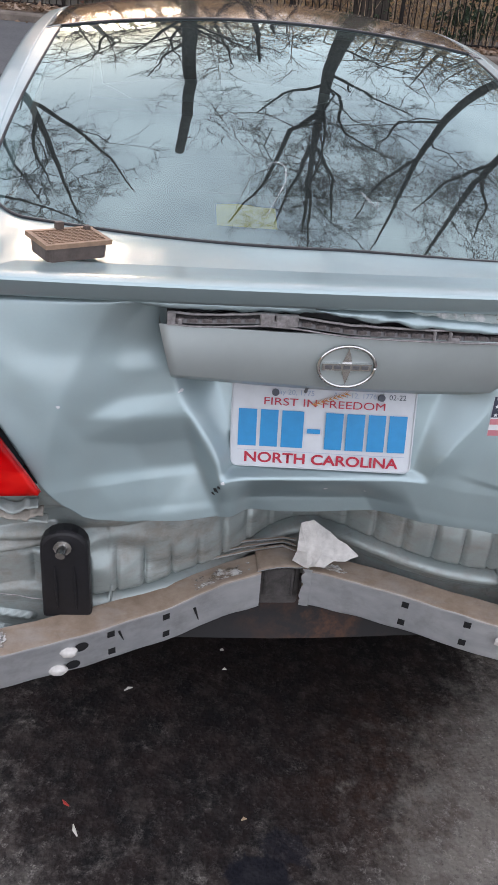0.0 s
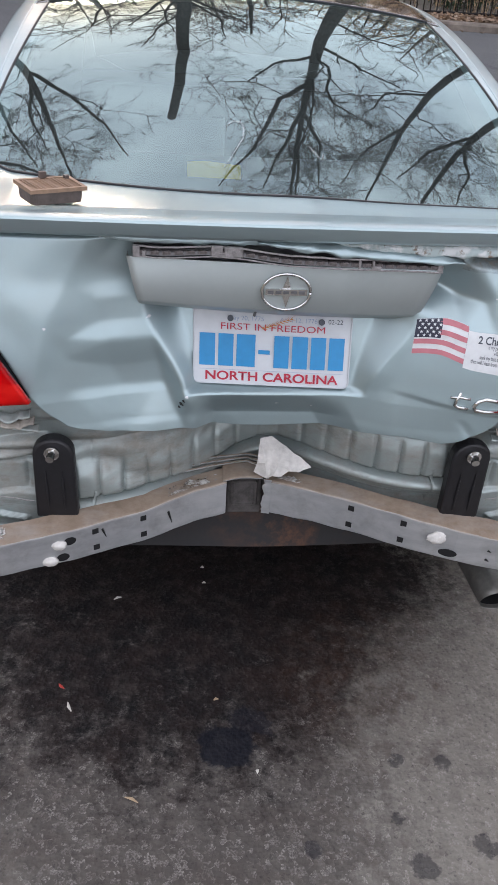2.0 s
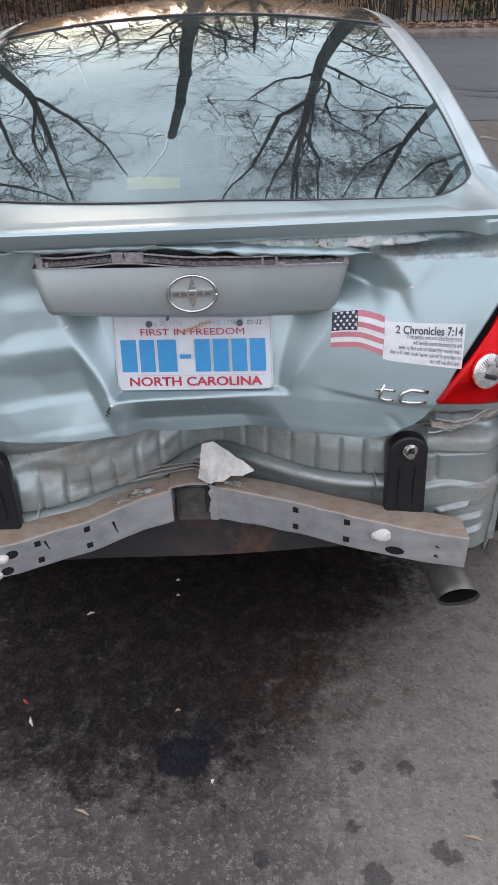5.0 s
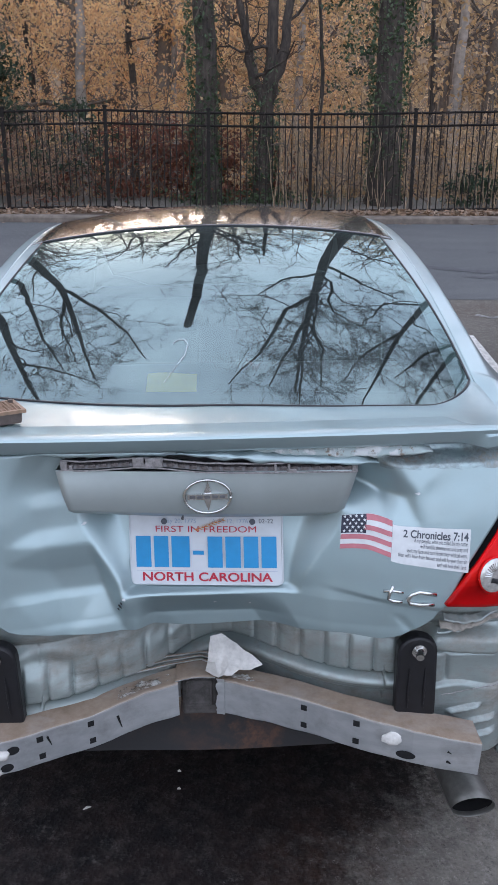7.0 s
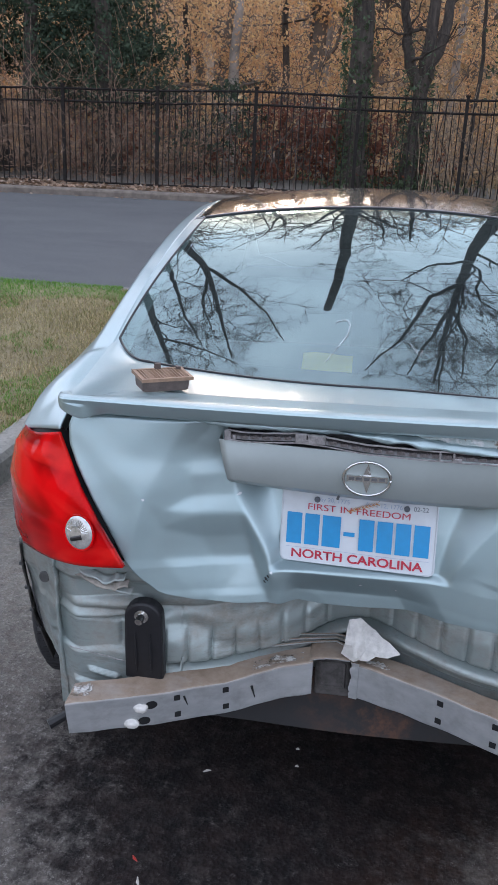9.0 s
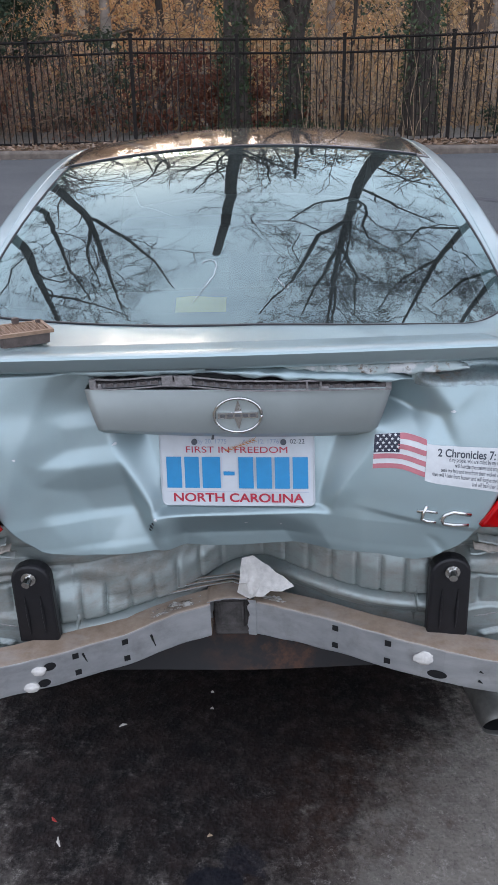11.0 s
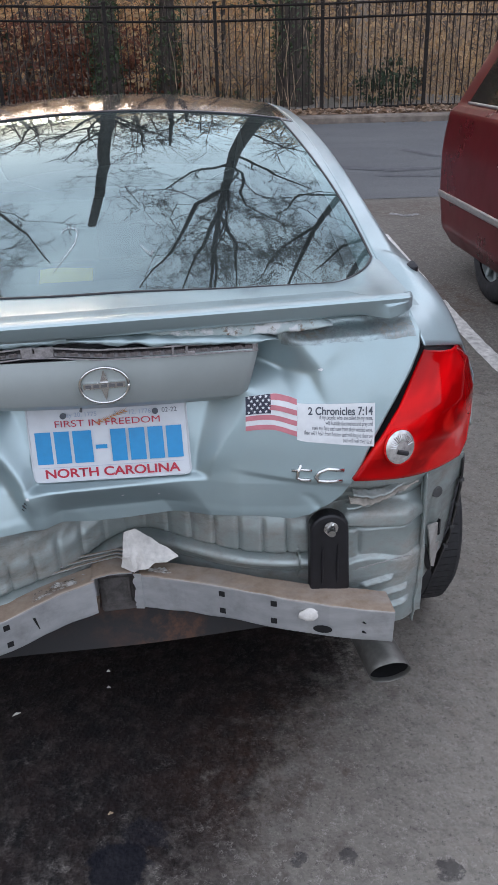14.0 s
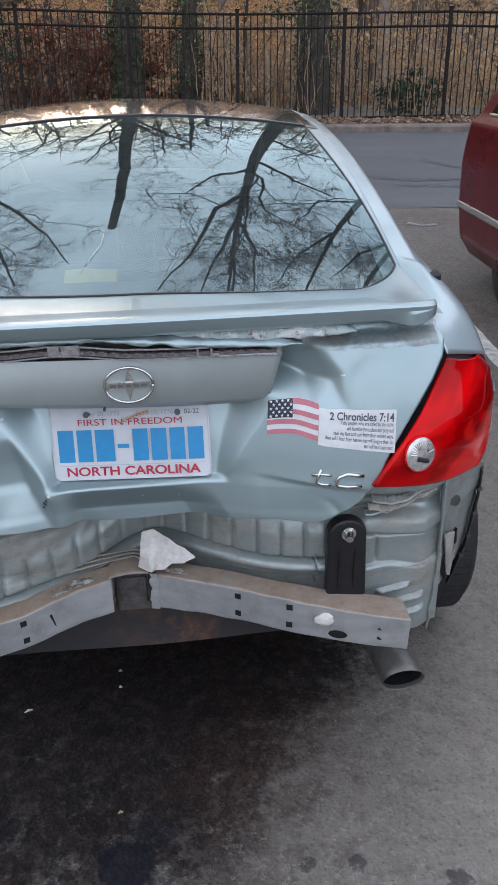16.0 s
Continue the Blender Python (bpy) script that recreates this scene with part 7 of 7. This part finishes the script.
def clumps(rng, n_clumps, per, box_lo, box_hi, spread, keep=None, flat=0.45):
    lo, hi = np.array(box_lo, float), np.array(box_hi, float)
    out = []
    while len(out) < n_clumps:
        c = lo + (hi - lo) * rng.random(3)
        if keep is None or keep(c):
            s = spread * rng.uniform(0.5, 1.4)
            out.append(c + rng.normal(size=(per, 3)) * np.array([s, s, s * flat]))
    return np.concatenate(out)


RNG = np.random.default_rng(42)
BEECH = leaf_material("beech_leaves", [(0.70, 0.40, 0.19), (0.88, 0.56, 0.28), (0.54, 0.30, 0.16), (0.95, 0.68, 0.32), (0.84, 0.58, 0.37)], 0.7, 0.6)
TAN = leaf_material("tan_leaves", [(0.50, 0.34, 0.19), (0.66, 0.46, 0.25), (0.38, 0.25, 0.14), (0.60, 0.38, 0.18)], 0.75, 0.35)
RUSSET = leaf_material("russet_leaves", [(0.17, 0.058, 0.036), (0.24, 0.085, 0.045), (0.12, 0.045, 0.03)], 0.75, 0.3)
EVERGREEN = leaf_material("evergreen_leaves", [(0.020, 0.042, 0.020), (0.035, 0.065, 0.032), (0.06, 0.085, 0.045), (0.015, 0.03, 0.017)], 0.75, 0.1)
IVY = leaf_material("ivy_leaves", [(0.03, 0.055, 0.022), (0.055, 0.09, 0.035), (0.075, 0.11, 0.05)], 0.45, 0.15)
LITTER = leaf_material("fallen_leaves", [(0.20, 0.12, 0.075), (0.33, 0.22, 0.15), (0.13, 0.08, 0.05), (0.42, 0.33, 0.26), (0.26, 0.16, 0.09)], 0.8, 0.05)

leaves("beech_foliage", "orange-tan beech leaves held through winter", "foliage", BEECH, np.concatenate([
    clumps(RNG, 1250, 62, (-13, 14.8, 2.4), (2.2, 21, 8.4), 0.34, lambda c: c[2] < 6.9 + 0.9 * math.sin(c[0] * 0.9 + c[1]) and (c[1] > 17 or c[0] < -0.5) and noise.noise((c[0] * 0.8, c[1] * 0.8, c[2] * 1.6)) > 0.02, 0.20),
    clumps(RNG, 500, 60, (-16, 22, 3.5), (6, 30, 10.5), 0.5, lambda c: noise.noise((c[0] * 0.5, c[1] * 0.5, c[2])) > 0.0, 0.25)]), 0.085, seed=2)
leaves("tan_foliage", "sparse tan leaves on vines and saplings", "foliage", TAN, clumps(RNG, 600, 46, (-1.0, 14.2, 1.6), (14, 24, 8.6), 0.40), 0.125, seed=3)
leaves("low_foliage", "brown undergrowth behind the fence", "foliage", TAN, clumps(RNG, 260, 40, (-10, 13.4, 1.5), (11, 18, 3.1), 0.30), 0.10, seed=4)
leaves("russet_foliage", "russet bush behind the fence", "foliage", RUSSET, np.concatenate([clumps(RNG, 70, 45, (-2.5, 13.2, 1.7), (-0.5, 14.6, 3.0), 0.17), clumps(RNG, 110, 40, (-6.5, 13.3, 1.5), (0.6, 15.5, 2.9), 0.24)]), 0.09, seed=5)
leaves("evergreen_foliage", "dark green evergreen shrubs at the fence", "foliage", EVERGREEN, np.concatenate([
    clumps(RNG, 430, 120, (-10.5, 13.2, 1.5), (-4.6, 15.5, 7.2), 0.30, lambda c: 2.9 - 0.25 * (c[0] + 5) * (c[0] < -7) < c[2] < 7.0 - 2.0 * max(0, c[0] + 6.3) ** 1.2 and noise.noise((c[0] * 1.1, c[1], c[2] * 1.3)) > -0.15),
    clumps(RNG, 26, 50, (-4.2, 12.9, 1.8), (-2.7, 14.0, 3.55), 0.18, lambda c: c[2] < 3.5 - 0.5 * abs(c[0] + 3.3)),
    clumps(RNG, 18, 45, (3.6, 12.7, 1.6), (4.4, 13.4, 2.3), 0.14),
    clumps(RNG, 30, 30, (1.2, 13.2, 3.2), (3.0, 14.0, 6.4), 0.16)]), 0.085, seed=6)


def ivy_on(x, y, r, z0, z1, n, lean=0.0):
    a = RNG.uniform(0, math.tau, n)
    z = z0 + (z1 - z0) * RNG.beta(1.1, 1.6, n)
    rr = r + np.abs(RNG.normal(0, 0.06, n))
    return np.stack([x + lean * (z - z0) + rr * np.cos(a), y + rr * np.sin(a), z], 1)


leaves("ivy_foliage", "green ivy climbing the trunks", "ivy", IVY, np.concatenate([
    ivy_on(-0.88, 13.2, 0.20, 1.5, 6.5, 2600, -0.03), ivy_on(0.14, 13.45, 0.21, 1.5, 4.2, 1100), ivy_on(2.31, 13.2, 0.27, 1.6, 6.8, 2200), ivy_on(2.1, 13.2, 0.5, 4.0, 6.2, 700),
    np.stack([RNG.normal(-0.2, 0.8, 700), RNG.uniform(12.6, 13.8, 700), 1.62 + RNG.random(700) * 0.25], 1)]), 0.075, seed=7)


def litter_places(n):
    x = RNG.uniform(-12, 12, n)
    y = 11.2 + np.where(RNG.random(n) < 0.55, 2.4 * RNG.beta(1.3, 1.4, n), 1.2 + 9.0 * RNG.random(n))
    return np.array([(a, b, bank_z(a, b) + 0.012 + 0.035 * c) for a, b, c in zip(x, y, RNG.random(n))])


leaves("leaf_litter", "fallen brown leaves along the bank", "leaf litter", LITTER, litter_places(22000), 0.10, 0.75, seed=8)
road_x = RNG.uniform(-9, 9, 90)
leaves("loose_leaves", "a few leaves blown against the far kerb", "leaf litter", LITTER, np.array([(x, 11.0 - abs(RNG.normal(0, 0.12)), land(10.95) + 0.015) for x in road_x]), 0.07, 0.9, seed=9)


def vines(seed, n):
    """Bare vines and saplings tangled behind and through the fence."""
    rng = random.Random(seed)
    w = Wood()
    for k in range(n):
        x, y = rng.uniform(-9.5, 10), rng.uniform(12.5, 15)
        pts = bend(rng, Vector((x, y, bank_z(x, y))), Vector((rng.gauss(0, 0.35), rng.gauss(0, 0.15), 1)), rng.uniform(0.8, 3.2), 9, 0.24)
        r = rng.uniform(0.004, 0.016)
        w.limb(pts, [r * (1 - 0.6 * i / 9) for i in range(10)], 4)
        for j in range(4):
            i = rng.randint(3, 8)
            q = bend(rng, pts[i], Vector((rng.gauss(0, 1), rng.gauss(0, 0.4), 0.5)), rng.uniform(0.4, 1.3), 5, 0.25)
            w.limb(q, [r * 0.5 * (1 - 0.6 * m / 5) for m in range(6)], 3)
    tagged(w.done("vines", VINE, None), "bare brown vines and saplings along the fence", "vines", kind="stuff")


def stalks(seed, n):
    """Dry upright stalks of the undergrowth behind the fence."""
    rng = random.Random(seed)
    w = Wood()
    for k in range(n):
        x, y = rng.uniform(0.2, 11), rng.uniform(12.45, 15.5)
        pts = bend(rng, Vector((x, y, bank_z(x, y))), Vector((rng.gauss(0, 0.12), rng.gauss(0, 0.08), 1)), rng.uniform(0.6, 2.0), 5, 0.08)
        w.limb(pts, [rng.uniform(0.004, 0.011) * (1 - 0.5 * i / 5) for i in range(6)], 4)
    tagged(w.done("stalks", STALK, None), "dry tan stalks behind the fence", "undergrowth", kind="stuff")


def brambles(seed, n):
    """A brown tangle of thin arching stems grown through the fence."""
    rng = random.Random(seed)
    w = Wood()
    for k in range(n):
        x, y = rng.uniform(-10.5, -3.4), rng.uniform(12.42, 13.4)
        reach = 2.9 if x < -4.6 else 1.5
        pts = bend(rng, Vector((x, y, bank_z(x, y) + rng.uniform(0, 0.9))), Vector((rng.gauss(0, 0.7), rng.gauss(0, 0.2), 0.9)), rng.uniform(0.5, 1) * reach, 8, 0.26, -0.10)
        r = rng.uniform(0.003, 0.009)
        w.limb(pts, [r * (1 - 0.6 * i / 8) for i in range(9)], 3)
    tagged(w.done("brambles", STALK_DARK, None), "brown tangle of bramble stems on the fence", "undergrowth", kind="stuff")


STALK_DARK = plain("brown_bramble_stem", (0.30, 0.195, 0.135), 0.85, 0, 0.35, 20)
brambles(29, 650)
STALK = plain("dry_tan_stalk", (0.40, 0.29, 0.19), 0.85, 0, 0.3, 20)
stalks(23, 700)
VINE = plain("grey_brown_vine", (0.13, 0.10, 0.08), 0.85, 0, 0.3, 20)
vines(21, 260)


def grass():
    rng = np.random.default_rng(31)
    n = 130000
    y = 5.3 - 4.6 * rng.random(n) ** 1.3
    x = np.array([island_edge(v) for v in y]) - 0.01 - 4.8 * rng.random(n) ** 1.3
    green = np.array([0.9 * noise.noise((a * 1.7, b * 1.3, 2.0)) + 0.4 * noise.noise((a * 7, b * 7, 2.0)) + 0.16 * bell(a, -2.0, 0.18) + 0.7 * smoothstep(4.75, 5.05, b) - 0.16 for a, b in zip(x, y)])
    for name, label, mat, sel, hgt in (("green_grass", "green grass tufts on the island", GRASS, green > 0.05, 0.026), ("straw_grass", "dry straw-coloured grass on the island", STRAW, green <= 0.35, 0.028)):
        X, Y = x[sel], y[sel]
        m = len(X)
        Zb = np.array([land(v) for v in Y]) + 0.135 + 0.25 * np.clip((-1.92 - X) / 46, 0, 1)
        an, ln = rng.uniform(0, math.tau, m), hgt * rng.uniform(0.5, 1.5, m)
        lean = rng.uniform(0.2, 1.2, m)
        w = 0.0032
        base = np.stack([X, Y, Zb], 1)
        side = np.stack([np.cos(an), np.sin(an), np.zeros(m)], 1) * w
        tip = base + np.stack([-np.sin(an) * lean * ln, np.cos(an) * lean * ln, ln], 1)
        v = np.stack([base - side, base + side, tip], 1).reshape(-1, 3)
        tagged(raw(name, v, [(3 * i, 3 * i + 1, 3 * i + 2) for i in range(m)], mat), label, "grass", kind="stuff")


GRASS = leaf_material("lawn_green", [(0.08, 0.20, 0.022), (0.13, 0.28, 0.035), (0.19, 0.32, 0.06)], 0.6, 0.3)
STRAW = leaf_material("lawn_straw", [(0.36, 0.28, 0.14), (0.52, 0.42, 0.23), (0.26, 0.20, 0.10), (0.20, 0.23, 0.07)], 0.8, 0.2)
grass()


def distance():
    """A far belt of woods that closes the view; behind on the left it only blocks light."""
    m = Mat("far_woods", (0.2, 0.15, 0.11), 1.0)
    t = m.range(m.noise(0.35, 6, 0.7, (1.6, 1.6, 0.25)), 0.35, 0.65)
    m.to("Base Color", m.mix(t, (0.13, 0.095, 0.07), (0.40, 0.28, 0.18)))
    verts, faces = [], []
    n = 900
    for i in range(n):
        a = i * math.tau / n
        r = 62 + 6 * noise.noise((math.cos(a) * 3, math.sin(a) * 3, 0))
        spike = 1.5 * noise.noise((i * 0.37, 3, 0)) + 2.2 * noise.noise((i * 0.9, 5, 0)) * noise.noise((i * 0.11, 8, 0)) + 0.9 * noise.noise((i * 2.7, 9, 0))
        top = 6.0 + spike if math.sin(a) > 0 else -0.2 + 0.6 * noise.noise((i * 0.4, 3, 0))
        # unseen stretch behind on the left, raised to darken the tail's left side
        if math.sin(a) <= 0:
            top += (15 + spike) * smoothstep(-0.45, -0.80, math.cos(a))
        verts += [(r * math.cos(a), r * math.sin(a), -1.0), (r * math.cos(a), r * math.sin(a), top + 11.5 * max(0, math.sin(a)))]
    for i in range(n):
        j = (i + 1) % n
        faces.append((2 * i, 2 * j, 2 * j + 1, 2 * i + 1))
    tagged(raw("backdrop", verts, faces, m.m), "hazy brown belt of distant winter woods with an unseen light-blocking stretch behind", "woods", kind="structure")


distance()


# ---- small things on the ground ----
def debris():
    white = plain("pale_chip", (0.6, 0.58, 0.52), 0.8)
    straw = plain("dry_stalk", (0.36, 0.27, 0.17), 0.8)
    for x, y, l, a, mat, name, lab in ((-0.335, 0.227, 0.022, 0.5, white, "paint_chip", "pale chip of paint lying on the asphalt"), (-0.111, 0.367, 0.010, 0, white, "paint_chip", "pale chip of paint lying on the asphalt"),
                                (-0.105, 0.30, 0.010, 0, white, "paint_chip", "pale chip of paint lying on the asphalt"), (-0.402, -0.139, 0.028, 2.0, white, "paint_chip", "pale chip of paint lying on the asphalt"),
                                (-0.24, -0.37, 0.03, -0.4, straw, "dry_stalk", "dry straw stalk lying on the asphalt"), (0.53, -0.43, 0.035, -0.3, straw, "dry_stalk", "dry straw stalk lying on the asphalt"),
                                (-0.43, -0.08, 0.02, 2.4, plain("red_scrap", (0.35, 0.03, 0.02), 0.5), "red_scrap", "small red scrap of lens lying on the asphalt"), (-0.07, -0.11, 0.012, 0.3, straw, "dry_stalk", "dry straw stalk lying on the asphalt"),
                                (0.02, -0.30, 0.010, 1.2, white, "paint_chip", "pale chip of paint lying on the asphalt")):
        bm = tube([(-l / 2, 0, 0.003), (0, 0.002, 0.0045), (l / 2, 0, 0.003)], [0.0012, 0.0035, 0.001], 6)
        ob = part(name, bm, mat)
        ob.matrix_world = pose(x, y, land(y), 0, 0, math.degrees(a))
        tagged(ob, lab, "debris", "debris on the asphalt")


debris()


def road_marks():
    dark = plain("tyre_rubber_mark", (0.064, 0.065, 0.072), 0.8, 0, 0.2, 15)
    pale = plain("scuffed_pale_paint", (0.20, 0.195, 0.19), 0.9, 0, 0.4, 25)

    def band(name, pts, w, mat, label, lift):
        bm = bmesh.new()
        prev = None
        P = [Vector(p) for p in pts]
        n = 30
        for i in range(n + 1):
            t = i / n * (len(P) - 1)
            k = min(len(P) - 2, int(t))
            p = P[k].lerp(P[k + 1], t - k)
            d = (P[k + 1] - P[k]).normalized()
            s = Vector((-d.y, d.x)) * w * (0.6 + 0.5 * noise.noise((i * 0.5, w * 90, 3)))
            pair = [bm.verts.new((q.x, q.y, land(q.y) + lift)) for q in (p - s, p + s)]
            if prev:
                bm.faces.new((prev[0], pair[0], pair[1], prev[1]))
            prev = pair
        tagged(part(name, bm, mat), label, "road marking", kind="structure")
    band("tyre_mark", [(2.0, 8.0), (2.7, 7.75), (3.4, 7.8), (4.2, 8.1)], 0.12, dark, "dark curved tyre mark on the road", 0.008)
    band("tyre_mark", [(2.4, 7.5), (3.2, 7.4), (4.2, 7.5), (5.5, 7.9)], 0.10, dark, "dark curved tyre mark on the road", 0.008)
    band("tyre_mark", [(3.1, 8.9), (3.35, 8.5), (3.7, 8.2)], 0.09, dark, "dark curved tyre mark on the road", 0.008)
    band("scuff_mark", [(2.15, 5.95), (2.28, 5.85), (2.42, 5.90)], 0.05, pale, "pale scuffed paint mark on the asphalt", 0.004)


road_marks()
